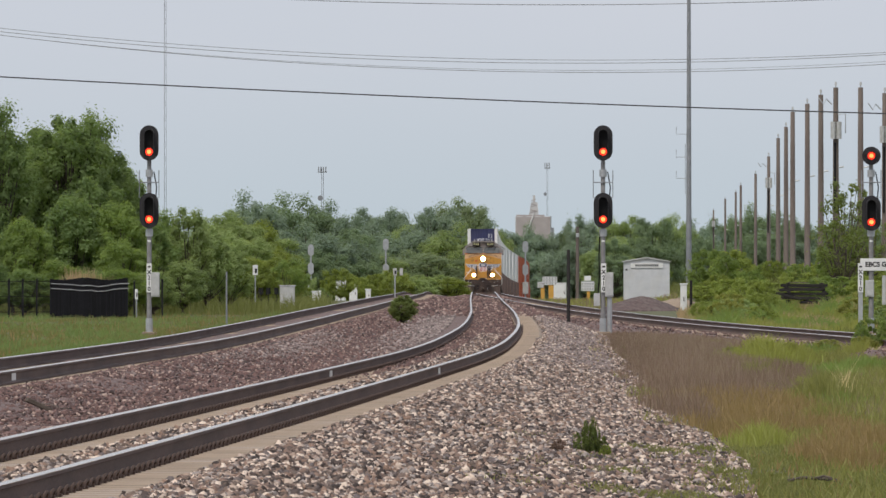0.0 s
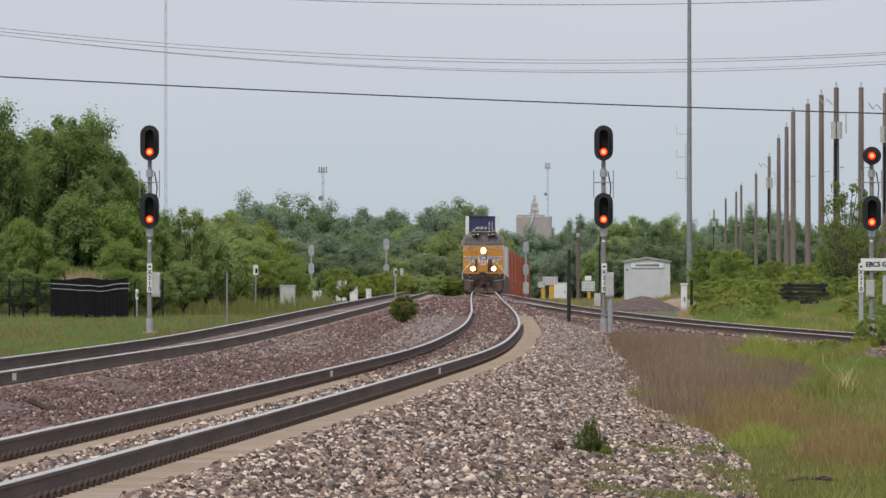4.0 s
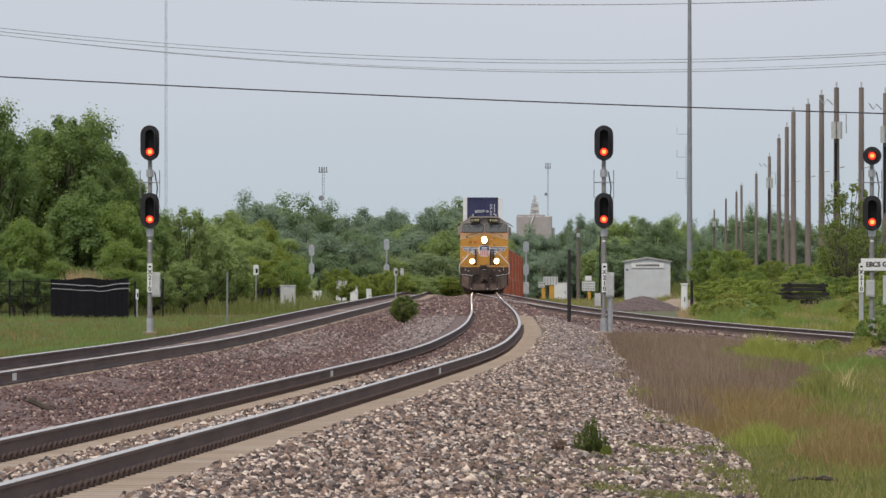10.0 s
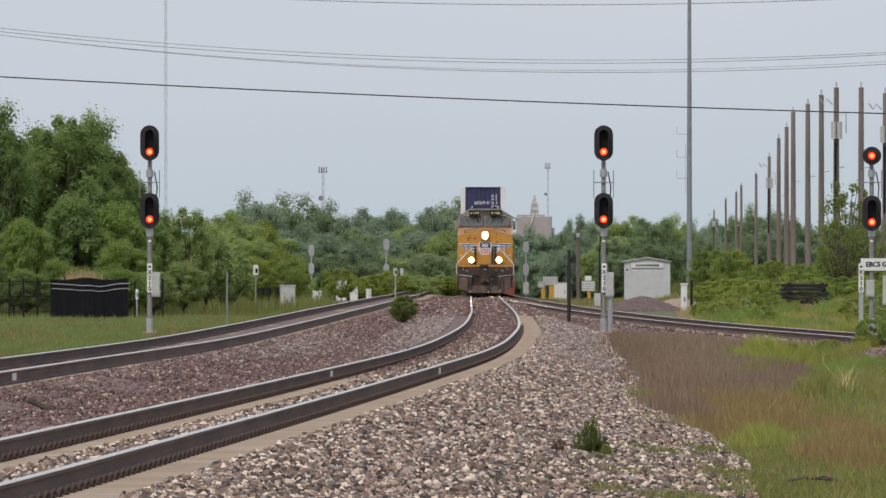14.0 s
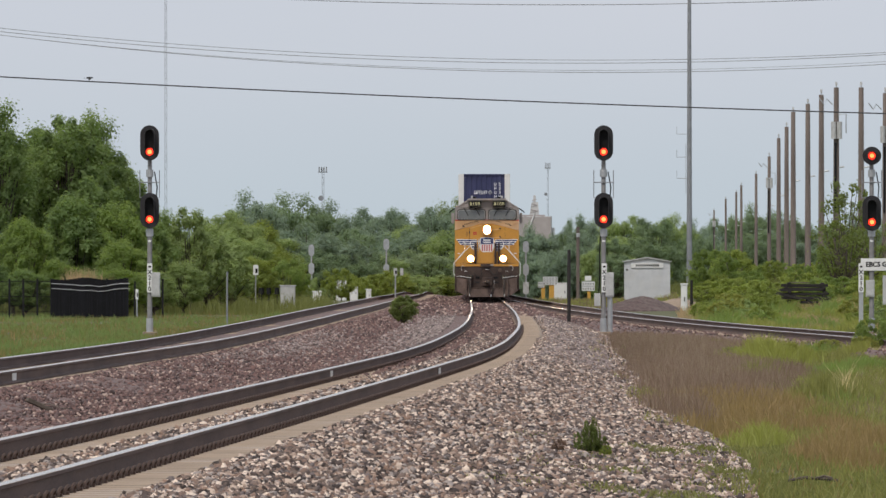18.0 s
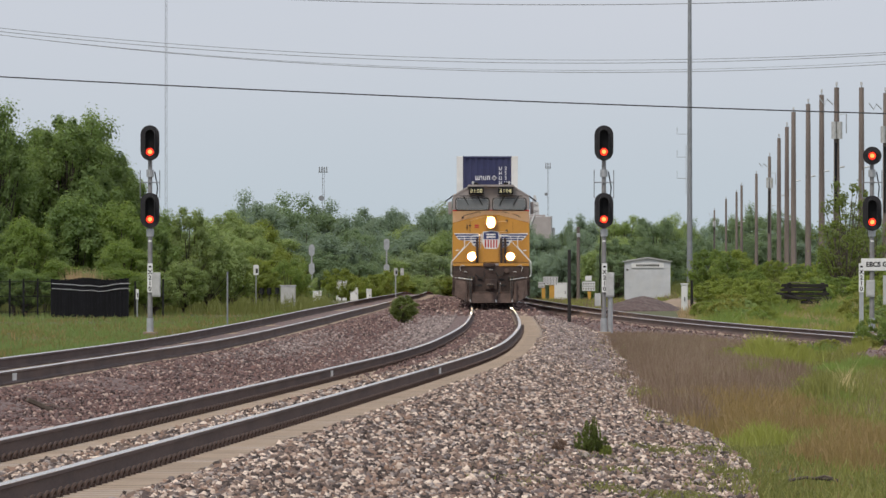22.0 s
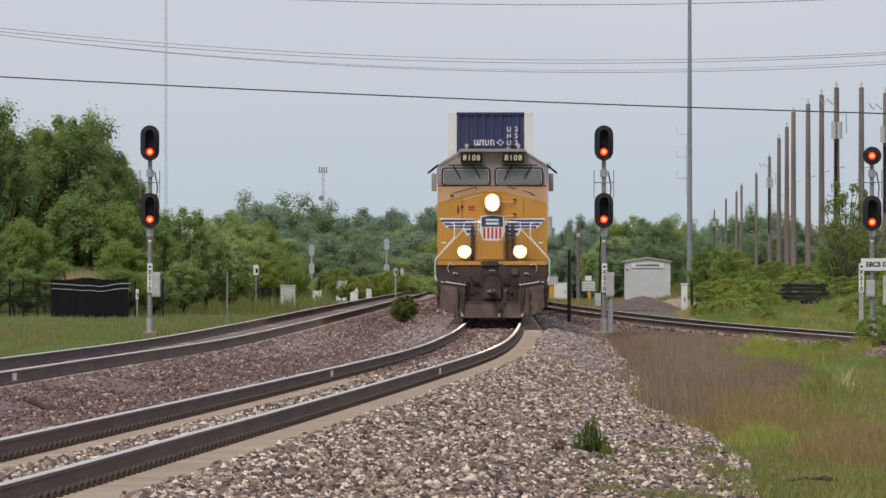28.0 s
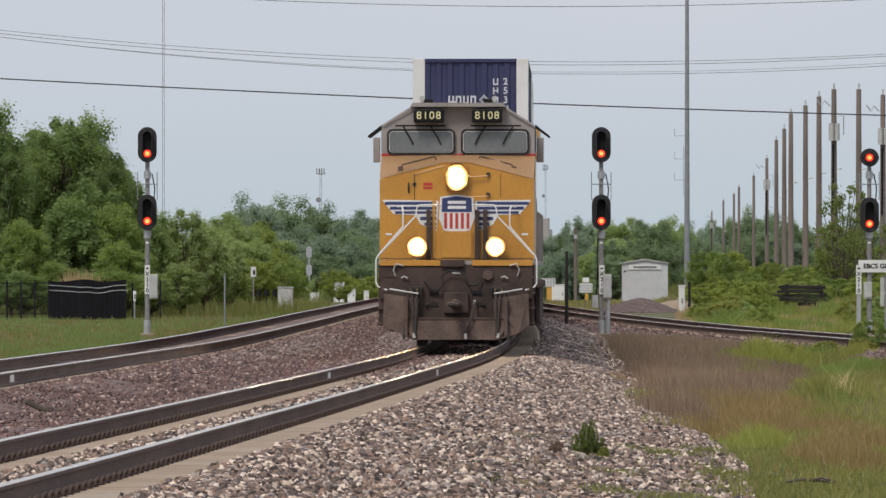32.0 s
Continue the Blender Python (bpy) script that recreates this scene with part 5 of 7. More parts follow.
# far woods take the paled and blued leaf colours in place of haze
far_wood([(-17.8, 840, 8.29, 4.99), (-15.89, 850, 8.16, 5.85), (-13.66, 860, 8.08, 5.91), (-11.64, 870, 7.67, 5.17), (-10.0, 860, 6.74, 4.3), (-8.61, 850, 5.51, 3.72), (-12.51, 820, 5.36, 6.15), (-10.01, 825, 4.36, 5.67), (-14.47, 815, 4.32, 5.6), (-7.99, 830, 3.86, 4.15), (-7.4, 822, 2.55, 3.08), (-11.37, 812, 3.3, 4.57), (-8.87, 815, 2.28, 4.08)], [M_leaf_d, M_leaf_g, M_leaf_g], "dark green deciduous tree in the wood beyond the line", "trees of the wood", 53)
far_wood([(-11.25, 1250, 9.26, 4.69), (-8.82, 1260, 10.5, 6.3), (-6.59, 1255, 9.92, 4.71), (-4.65, 1200, 7.75, 5.25), (-9.63, 1150, 6.19, 6.47), (-6.7, 1140, 5.8, 7.13), (-2.14, 1180, 8.23, 5.9), (-0.29, 1170, 9.93, 5.85), (1.77, 1180, 11.11, 6.27), (3.79, 1190, 10.22, 5.21), (-3.08, 1120, 6.07, 7.0), (-0.62, 1110, 6.38, 7.63), (2.14, 1105, 6.7, 7.6), (4.87, 1180, 7.35, 5.9), (-4.31, 1000, 3.71, 6.25), (-1.49, 990, 3.38, 6.19), (-7.29, 980, 3.05, 5.51), (1.31, 1000, 3.08, 5.63)], [M_leaf_e, M_leaf_d, M_leaf_f], "olive-green deciduous tree in the far wood, leaf colours paled for haze", "trees of the far wood", 54)
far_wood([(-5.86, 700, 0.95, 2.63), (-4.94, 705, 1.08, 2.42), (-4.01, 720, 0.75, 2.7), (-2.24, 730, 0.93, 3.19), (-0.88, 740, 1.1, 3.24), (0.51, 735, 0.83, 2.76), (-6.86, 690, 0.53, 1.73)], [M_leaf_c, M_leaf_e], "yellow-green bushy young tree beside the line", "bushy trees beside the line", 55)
far_wood([(8.52, 1420, 8.36, 7.1), (10.74, 1420, 5.96, 6.21), (12.52, 1420, 7.47, 5.33), (14.39, 1430, 8.14, 6.26), (16.75, 1425, 7.4, 5.35), (18.8, 1425, 6.42, 4.45), (12.78, 1400, 4.58, 7.0), (16.16, 1390, 4.13, 6.95), (10.15, 1400, 3.71, 6.13), (17.56, 1300, 4.36, 5.69)], [M_leaf_d], "deciduous tree in the far wood, leaf colour blued for haze", "trees of the far wood", 56)
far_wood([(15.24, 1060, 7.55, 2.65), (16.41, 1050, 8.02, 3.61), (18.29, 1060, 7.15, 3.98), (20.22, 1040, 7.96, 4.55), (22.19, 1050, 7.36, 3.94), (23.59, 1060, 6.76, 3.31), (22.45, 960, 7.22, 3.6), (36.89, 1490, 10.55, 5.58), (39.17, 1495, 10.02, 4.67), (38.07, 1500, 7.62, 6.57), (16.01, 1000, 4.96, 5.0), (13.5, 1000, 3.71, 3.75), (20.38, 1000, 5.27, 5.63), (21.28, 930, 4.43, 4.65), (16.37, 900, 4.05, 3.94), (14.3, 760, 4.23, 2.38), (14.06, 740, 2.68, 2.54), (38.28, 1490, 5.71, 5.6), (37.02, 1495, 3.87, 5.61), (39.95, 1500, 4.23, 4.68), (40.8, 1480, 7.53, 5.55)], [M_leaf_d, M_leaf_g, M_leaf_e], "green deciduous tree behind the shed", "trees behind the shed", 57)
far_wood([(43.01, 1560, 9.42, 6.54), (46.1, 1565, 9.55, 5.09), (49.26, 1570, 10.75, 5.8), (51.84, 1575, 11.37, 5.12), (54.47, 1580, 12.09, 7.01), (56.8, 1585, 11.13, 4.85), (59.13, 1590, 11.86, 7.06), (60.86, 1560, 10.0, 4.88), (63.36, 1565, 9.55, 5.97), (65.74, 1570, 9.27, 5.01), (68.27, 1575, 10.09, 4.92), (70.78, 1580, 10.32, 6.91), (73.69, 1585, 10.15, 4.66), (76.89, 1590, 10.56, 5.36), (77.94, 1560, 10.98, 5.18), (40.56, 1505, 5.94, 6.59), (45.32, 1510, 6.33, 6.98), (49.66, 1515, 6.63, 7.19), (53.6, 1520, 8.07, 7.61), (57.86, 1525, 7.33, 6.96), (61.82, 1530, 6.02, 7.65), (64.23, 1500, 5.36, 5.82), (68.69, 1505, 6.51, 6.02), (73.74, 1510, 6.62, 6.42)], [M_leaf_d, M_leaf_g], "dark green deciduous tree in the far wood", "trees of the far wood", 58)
far_wood([(-60 + 16 * k, 1500 + 37 * (k % 3), 5.5 + (k * 7 % 5) * 0.5, 17) for k in range(9)], [M_leaf_d], "deciduous tree on the horizon, leaf colour blued for haze", "trees on the horizon", 59)


# ---- shed ----
def make_shed():
    s = empty("equipment_shed", pose(12.85, 570, ground_z(12.85, 570) + 0.02), "white sheet-metal equipment shed with a sign over its doors", "shed")
    w = 1.42
    part("wall", box(B(), -w, w, 0, 2.4, 0.0, 2.45, 0.01), M_shed, s)
    for k in range(7):
        x = -w + 2 * w * k / 6
        part("seam", box(B(), x - 0.02, x + 0.02, -0.03, -0.002, 0.05, 2.42), M_shed, s)
    bm = prism(B(), [(-w - 0.12, 2.44), (0, 2.70), (w + 0.12, 2.44), (w + 0.12, 2.38), (0, 2.62), (-w - 0.12, 2.38)], -0.12, 2.52)
    part("roof", bm, M_alu, s)
    part("gable", prism(B(), [(-w, 2.40), (w, 2.40), (0, 2.63)], -0.001, 0.03), M_shed, s)
    sg = part("sign", box(B(), -1.02, 1.02, -0.07, -0.035, 2.02, 2.32, 0.005), M_white, s, "white sign with dark characters")
    for k in range(11):
        part("sign_bar", box(B(), -0.72 + 0.135 * k, -0.63 + 0.135 * k, -0.078, -0.072, 2.10, 2.24), M_black, sg)
    part("hinge", box(B(), -w + 0.08, -w + 0.2, -0.05, -0.032, 1.85, 1.95), M_steel, s)
    return s


make_shed()

# ---- utility poles and wires ----
def make_pole(x, y, top, can):
    z = ground_z(x, y)
    p = empty("utility_pole", pose(x, y, z), "tall weathered wooden utility pole" + (" with grey transformer cans" if can else ""), "utility pole", "row of wooden utility poles")
    h = top - z
    part("shaft", rod(B(), (0, 0, -0.5), (0, 0, h), 0.19, 0.13, 12), M_wood, p)
    part("top_pin", rod(B(), (0, 0, h), (0, 0, h + 0.28), 0.03, seg=8), M_galv, p)
    part("insulator", rod(B(), (0, 0, h + 0.12), (0, 0, h + 0.3), 0.07, 0.05, 10), M_alu, p)
    part("side_insulator", rod(B(), (0.12, -0.05, h - 4.2), (0.42, -0.05, h - 4.15), 0.04, seg=8), M_galv, p)
    if can:
        part("conduit", rod(B(), (-0.06, -0.17, h - 6.5), (-0.04, -0.15, h - 2.9), 0.06, seg=8), M_black, p, "black conduit")
        for sx in (-0.15, 0.15):
            part("transformer", rod(B(), (sx, -0.28, h - 2.7), (sx, -0.28, h - 1.8), 0.14, seg=14), M_alu, p, "grey transformer can")
        part("cutout", bent(B(), [(-0.2, -0.1, h - 0.9), (-0.5, -0.1, h - 0.6), (-0.65, -0.1, h - 0.9), (-0.9, -0.1, h - 0.55)], 0.035), M_galv, p)
        part("bracket", bent(B(), [(0.1, -0.2, h - 1.4), (0.5, -0.2, h - 1.4), (0.5, -0.2, h - 2.4)], 0.03), M_galv, p)
    return p


for x, y, can in ((44.0, 1470, True), (38.5, 1233, False), (36.4, 1124, False), (34.0, 1032, False), (31.4, 908, False), (27.6, 766, True), (24.4, 658, False), (23.0, 606, False), (21.2, 548, False), (21.0, 521, False), (20.65, 494, False), (20.6, 474, True), (21.9, 474, False), (23.9, 489, True)):
    make_pole(x, y, 11.0, can)
for x in (-44, 44):
    make_pole(x, 420.12, 17.9, False)


def make_wire(name, x0, z0, x1, z1, sag, y, r, material, label):
    """A wire hanging between two high points across the tracks."""
    n = 48
    pts = [(x0 + (x1 - x0) * i / n, y, z0 + (z1 - z0) * i / n - sag * 4 * (i / n) * (1 - i / n)) for i in range(n + 1)]
    verts, faces = [], []
    for p in pts:
        for k in range(6):
            a = k * math.pi / 3
            verts.append((p[0], p[1] + r * math.cos(a), p[2] + r * math.sin(a)))
    for i in range(n):
        for k in range(6):
            faces.append((i * 6 + k, i * 6 + (k + 1) % 6, (i + 1) * 6 + (k + 1) % 6, (i + 1) * 6 + k))
    ob = mesh_of(name, verts, faces, material)
    return tagged(ob, label, "cable", "overhead wires across the railway")


make_wire("overhead_cable", -44, 11.86, 44, 8.2, 0.6, 420, 0.034, M_wire, "dark thick overhead cable crossing the tracks")
for z0, z1, sag, r in ((16.26, 13.84, 3.76, 0.015), (16.17, 13.89, 3.90, 0.017), (16.37, 13.74, 4.24, 0.011), (16.49, 13.59, 4.30, 0.017), (17.62, 16.10, 3.05, 0.020)):
    make_wire("overhead_wire", -44, z0, 44, z1, sag, 420, r, M_wire_grey, "thin grey overhead wire crossing the tracks")


# ---- masts and the elevator in the distance ----
def make_tall_pole():
    p = empty("radio_mast", pose(24.48, 900, ground_z(24.48, 900)), "tall slender grey steel radio mast with side antennas", "mast")
    part("shaft", rod(B(), (0, 0, -0.5), (0, 0, 44), 0.30, 0.13, 12), M_mast, p)
    for z in (12.6, 14.7, 17.0):
        part("antenna", bent(B(), [(-0.1, 0, z), (-1.25, 0, z), (-1.25, 0, z + 0.7)], 0.03, 6), M_galv, p)
    part("antenna_pole", rod(B(), (-0.35, 0, 11), (-0.35, 0, 16), 0.03, seg=6), M_galv, p)
    return p


make_tall_pole()


def make_lattice(name, x, y, top, w, label, head=False):
    z = ground_z(x, y)
    t = empty(name, pose(x, y, z), label, "mast", "far masts")
    h = top - z
    r = w * 0.07
    for a in (0, 2.094, 4.188):
        part("leg", rod(B(), (w * math.cos(a) / 2, w * math.sin(a) / 2, 0), (w * 0.8 * math.cos(a) / 2, w * 0.8 * math.sin(a) / 2, h), r, seg=6), M_mast, t)
    bm = B()
    n = int(h / (w * 1.6))
    for k in range(n):
        a0, a1 = k * 2.094, (k + 1) * 2.094
        bm_p = (w * 0.45 * math.cos(a0), w * 0.45 * math.sin(a0), h * k / n)
        bm_q = (w * 0.45 * math.cos(a1), w * 0.45 * math.sin(a1), h * (k + 1) / n)
        rod(bm, bm_p, bm_q, r * 0.7, seg=4)
    part("lacing", bm, M_mast, t)
    if head:
        k = w / 0.8
        for dx in (-1.0, -0.35, 0.35, 1.0):
            part("panel_antenna", box(B(), (dx - 0.16) * k, (dx + 0.16) * k, -0.9, -0.7, h - 1.3, h + 0.1 * k), M_mast, t)
        part("platform", box(B(), -1.3 * k, 1.3 * k, -0.8, 0.8, h - 1.5, h - 1.3), M_mast, t)
        part("lower_dish", rod(B(), (-0.5, -0.9, h - 8.6), (-0.5, -0.6, h - 8.6), 0.75 * k, seg=16), M_mast, t, "grey dish")
    return t


make_lattice("lattice_mast", -76.9, 2500, 95, 0.78, "very tall thin lattice radio mast far off")
make_lattice("cell_tower", -33.4, 2500, 29.5, 0.8, "far lattice phone tower with panel antennas", True)
make_lattice("cell_tower", 28.8, 2500, 30.6, 0.5, "far slender phone tower with panel antennas", True)


def make_elevator():
    # distance haze is put into the elevator's pale concrete colours
    e = empty("grain_elevator", pose(24.5, 2450, -6), "concrete grain elevator in the far distance, colours paled for haze", "grain elevator")
    for k in range(4):
        part("silo", rod(B(), (-3.6 + 2.4 * k, 0, 0), (-3.6 + 2.4 * k, 0, 21.6), 1.3, seg=20), M_pale, e)
    part("bin_house", box(B(), -4.7, 4.6, -2.2, 1.2, 6.0, 21.4), M_silo, e, "stained grey concrete bin house")
    part("gallery", box(B(), -4.6, 3.0, -1.0, 1.0, 21.3, 22.0), M_silo, e)
    part("headhouse", prism(B(), [(-1.3, 21.4), (1.5, 21.4), (1.1, 25.4), (-0.6, 25.4)], -0.8, 0.8), M_pale, e)
    for k in range(6):
        z = 21.8 + 0.8 * k
        part("brace", rod(B(), (-1.1 + 0.1 * k, -0.85, z), (1.2 - 0.1 * k, -0.85, z + 0.8 * (1 if k % 2 else -1) * 0.5), 0.10, seg=5), M_silo, e)
    part("side_silo", rod(B(), (6.0, 1.0, 0), (6.0, 1.0, 15.5), 1.1, seg=18), M_pale, e)
    part("side_leg", rod(B(), (5.2, 0.8, 15), (5.2, 0.8, 18.5), 0.45, seg=10), M_pale, e)
    part("chute", rod(B(), (0.2, -2.3, 22.5), (-2.0, -2.3, 16.5), 0.22, seg=8), M_pale, e, "pale slanting grain chute")
    part("leg_tower", box(B(), -0.2, 0.5, -0.5, 0.5, 25.4, 27.3), M_pale, e)
    return e


make_elevator()


# ---- fence, piles, stack of ties ----
def make_fence():
    f = empty("fence", pose(-13.95, 402, -0.64), "black slatted fence panels with two pale rails", "fence")
    for k in range(14):
        x = -6.6 + 0.62 * k
        dz = -0.12 * math.sin(max(0, k - 9) * 0.75) if k > 9 else 0
        part("fence_post", box(B(), x - 0.04, x + 0.04, -0.02, 0.06, -0.5, 1.70 + dz), M_black, f)
    for k in range(56):
        x = -3.5 + 0.062 * k * 1.0
        part("slat", box(B(), x - 0.0325, x + 0.0325, -0.035 - 0.026 * (k % 2), -0.012 - 0.026 * (k % 2), -0.15, 1.68 - 0.05 * math.sin(k * 0.19) + 0.012 * (k % 3)), M_slat, f)
    for k in range(6):
        bm = B()
        for i in range(9):
            x = -6.58 + 0.52 * k + 0.057 * i
            box(bm, x - 0.006, x + 0.006, 0.0, 0.012, -0.3, 1.62)
        for z in (0.2, 0.9, 1.55):
            box(bm, -6.6 + 0.52 * k, -6.1 + 0.52 * k, 0.012, 0.024, z, z + 0.03)
        tagged(part("mesh_panel", bm, M_black, f, "black wire mesh panel"), kind="stuff")
    for z in (1.28, 1.50):
        pts = [(-3.5 + 0.35 * i, -0.06, z - 0.14 * math.exp(-((i - 6.2) / 1.6) ** 2) - 0.02 * i * (i < 5) - 0.02) for i in range(11)]
        part("fence_rail", bent(B(), pts, 0.018, 6), M_galv, f, "pale rail")
    return f


make_fence()


def make_heap(x, y, rx, ry, h, material, label, seed):
    n, m = 40, 12
    verts = [(0, 0, h)]
    for j in range(1, m + 1):
        for i in range(n):
            a, t = 2 * math.pi * i / n, j / m
            k = 1 + 0.18 * noise.noise((math.cos(a) * 1.5, math.sin(a) * 1.5, seed))
            verts.append((rx * t * k * math.cos(a), ry * t * k * math.sin(a), h * (1 - t ** 1.25) + 0.05 * noise.noise((t * 9, a * 4, seed)) - (0.15 if j == m else 0)))
    faces = [(0, 1 + i, 1 + (i + 1) % n) for i in range(n)]
    faces += [(1 + (j - 1) * n + i, 1 + j * n + i, 1 + j * n + (i + 1) % n, 1 + (j - 1) * n + (i + 1) % n) for j in range(1, m) for i in range(n)]
    ob = mesh_of("mound", verts, faces, material)
    ob.matrix_basis = pose(x, y, ground_z(x, y))
    return tagged(ob, label, "heap")


make_heap(10.35, 470, 2.45, 2.6, 0.80, M_heap, "dark heap of crushed stone beside the diverging track", 1)
make_heap(12.35, 476, 2.0, 2.0, 0.56, M_tie, "low pale heap of sandy gravel", 2)


# ---- loose stones, grass and shrubs ----
CUBE = np.array([(-1, -1, -1), (1, -1, -1), (1, 1, -1), (-1, 1, -1), (-1, -1, 1), (1, -1, 1), (1, 1, 1), (-1, 1, 1)], float)
CUBE_F = np.array([(0, 3, 2, 1), (4, 5, 6, 7), (0, 1, 5, 4), (1, 2, 6, 5), (2, 3, 7, 6), (3, 0, 4, 7)])


def scatter_stones(name, pts, size, material, label, seed):
    """Angular stones: cubes pulled out of shape, each turned its own way."""
    rng = np.random.default_rng(seed)
    n = len(pts)
    v = CUBE[None] * rng.uniform(0.5, 1.0, (n, 8, 3))
    v = v * (size * rng.uniform(0.45, 1.4, (n, 1, 1)) * rng.uniform(0.6, 1.35, (n, 1, 3)) * np.array((1.15, 1.0, 0.72)))
    turn, tilt = rng.uniform(0, np.pi, n), rng.normal(0, 0.32, (n, 2))
    q = np.stack([np.cos(turn), tilt[:, 0], tilt[:, 1], np.sin(turn)], 1)
    q /= np.linalg.norm(q, axis=1, keepdims=True)
    w, x, y, z = q.T
    r = np.stack([np.stack([1 - 2 * (y * y + z * z), 2 * (x * y - z * w), 2 * (x * z + y * w)], 1), np.stack([2 * (x * y + z * w), 1 - 2 * (x * x + z * z), 2 * (y * z - x * w)], 1), np.stack([2 * (x * z - y * w), 2 * (y * z + x * w), 1 - 2 * (x * x + y * y)], 1)], 1)
    v = np.einsum("nij,nkj->nki", r, v) + np.array(pts)[:, None, :]
    f = CUBE_F[None] + 8 * np.arange(n)[:, None, None]
    ob = new(name, mesh_np(name, v.reshape(-1, 3), f.reshape(-1, 4), material))
    return tagged(ob, label, "gravel", kind="stuff")


def sown(n, seed, y0, y1, u0, u1, lift, power=1.0):
    """Random places on the bed, u0 and u1 as functions of the distance; denser close by where power is above 1."""
    rnd = random.Random(seed)
    out = []
    for _ in range(n):
        y = y0 + (y1 - y0) * rnd.random() ** power
        a, b = u0(y), u1(y)
        u = a + (b - a) * rnd.random()
        out.append((xa(y) + u, y, bed_z(u, y) + lift + rnd.uniform(-0.012, 0.012)))
    return out


def torn(pts):
    """The stones thin out towards the grass with a torn edge."""
    return [p for p in pts if p[0] - xa(p[1]) - edge_right(p[1]) + 0.8 * noise.noise((p[0] * 1.8, p[1] * 0.11, 6)) + 0.5 * noise.noise((p[0] * 3, p[1] * 0.5, 2)) < 0.25]


def soft_patch(n, seed, u0, du, y0, dy):
    """Stones spread over a patch that thins out: from u0 one way (or round it), and round y0."""
    rnd = random.Random(seed)
    out = []
    for _ in range(n):
        y = y0 + rnd.gauss(0, dy)
        u = u0 - abs(rnd.gauss(0, 0.55)) if du < 0 else u0 + rnd.gauss(0, du * 0.5)
        out.append((xa(y) + u, y, bed_z(u, y) + 0.012 + rnd.uniform(-0.01, 0.01)))
    return out


scatter_stones("ballast_stones", torn(sown(74000, 1, 66, 175, lambda y: 1.40, lambda y: edge_right(y) + 0.8, 0.013, 1.3)), 0.0265, M_stone, "loose grey and pink crushed stones of the shoulder", 1)
scatter_stones("ballast_stones", torn(sown(18000, 2, 160, 330, lambda y: 1.4, lambda y: edge_right(y) + 0.4, 0.01)), 0.029, M_stone, "loose grey and pink crushed stones of the shoulder", 2)
scatter_stones("ballast_stones", sown(10000, 13, 165, 330, lambda y: 1.5, lambda y: 1.5 + 0.75 * (edge_right(y) - 1.5), 0.013), 0.030, M_stone_grey, "loose grey crushed stones of the shoulder", 13)
scatter_stones("ballast_stones", sown(9000, 3, 66, 230, lambda y: -0.20, lambda y: 0.34, 0.010, 1.5), 0.025, M_stone, "crushed stones between the rails", 3)
scatter_stones("ballast_stones", sown(34000, 4, 66, 330, lambda y: xb(y) - xa(y) + 1.45, lambda y: -1.42, 0.009, 1.3), 0.021, M_stone_red, "dusky red crushed stones between the tracks", 4)
scatter_stones("ballast_stones", sown(7000, 6, 140, 330, lambda y: -0.66, lambda y: 0.66, 0.004), 0.024, M_stone_red, "dusky red crushed stones between the rails", 6)
scatter_stones("ballast_stones", sown(9000, 9, 320, 560, lambda y: xb(y) - xa(y) + 1.4, lambda y: 2.6, 0.012), 0.05, M_stone_red, "dusky red crushed stones under the far tracks", 9)
scatter_stones("ballast_stones", soft_patch(6500, 7, -1.32, -1.5, 268, 34), 0.034, M_stone_grey, "loose grey crushed stones between the tracks", 7)
scatter_stones("ballast_stones", soft_patch(1500, 8, -3.9, 0.9, 196, 18), 0.028, M_stone_grey, "loose grey crushed stones between the tracks", 8)
scatter_stones("ballast_stones", [(xc(y) + u, y, zc(y) - 0.2 - max(0, abs(u) - 1.5) * 0.31) for y, u in [(random.uniform(200, 420), random.uniform(-2.6, 2.6)) for _ in range(9000)]], 0.036, M_stone_red, "reddish crushed stones along the diverging track", 5)
# stones that lie against and over the ends of the ties
EDGE = random.Random(12)
scatter_stones("ballast_stones", [(xa(y) + u, y, za(y) - 0.205) for y, u in [(EDGE.uniform(66, 220), 1.54 - 0.26 * EDGE.random() ** 2.2) for _ in range(8000)]], 0.028, M_stone, "crushed stones heaped against the tie ends", 10)
scatter_stones("ballast_stones", [(xb(y) + u, y, zb(y) - 0.196 - 0.25 * max(0, u - 1.3)) for y, u in [(EDGE.uniform(100, 430), 1.46 - 0.44 * EDGE.random() ** 1.5) for _ in range(11000)]], 0.026, M_stone_red, "dusky red stones heaped against the tie ends", 11)


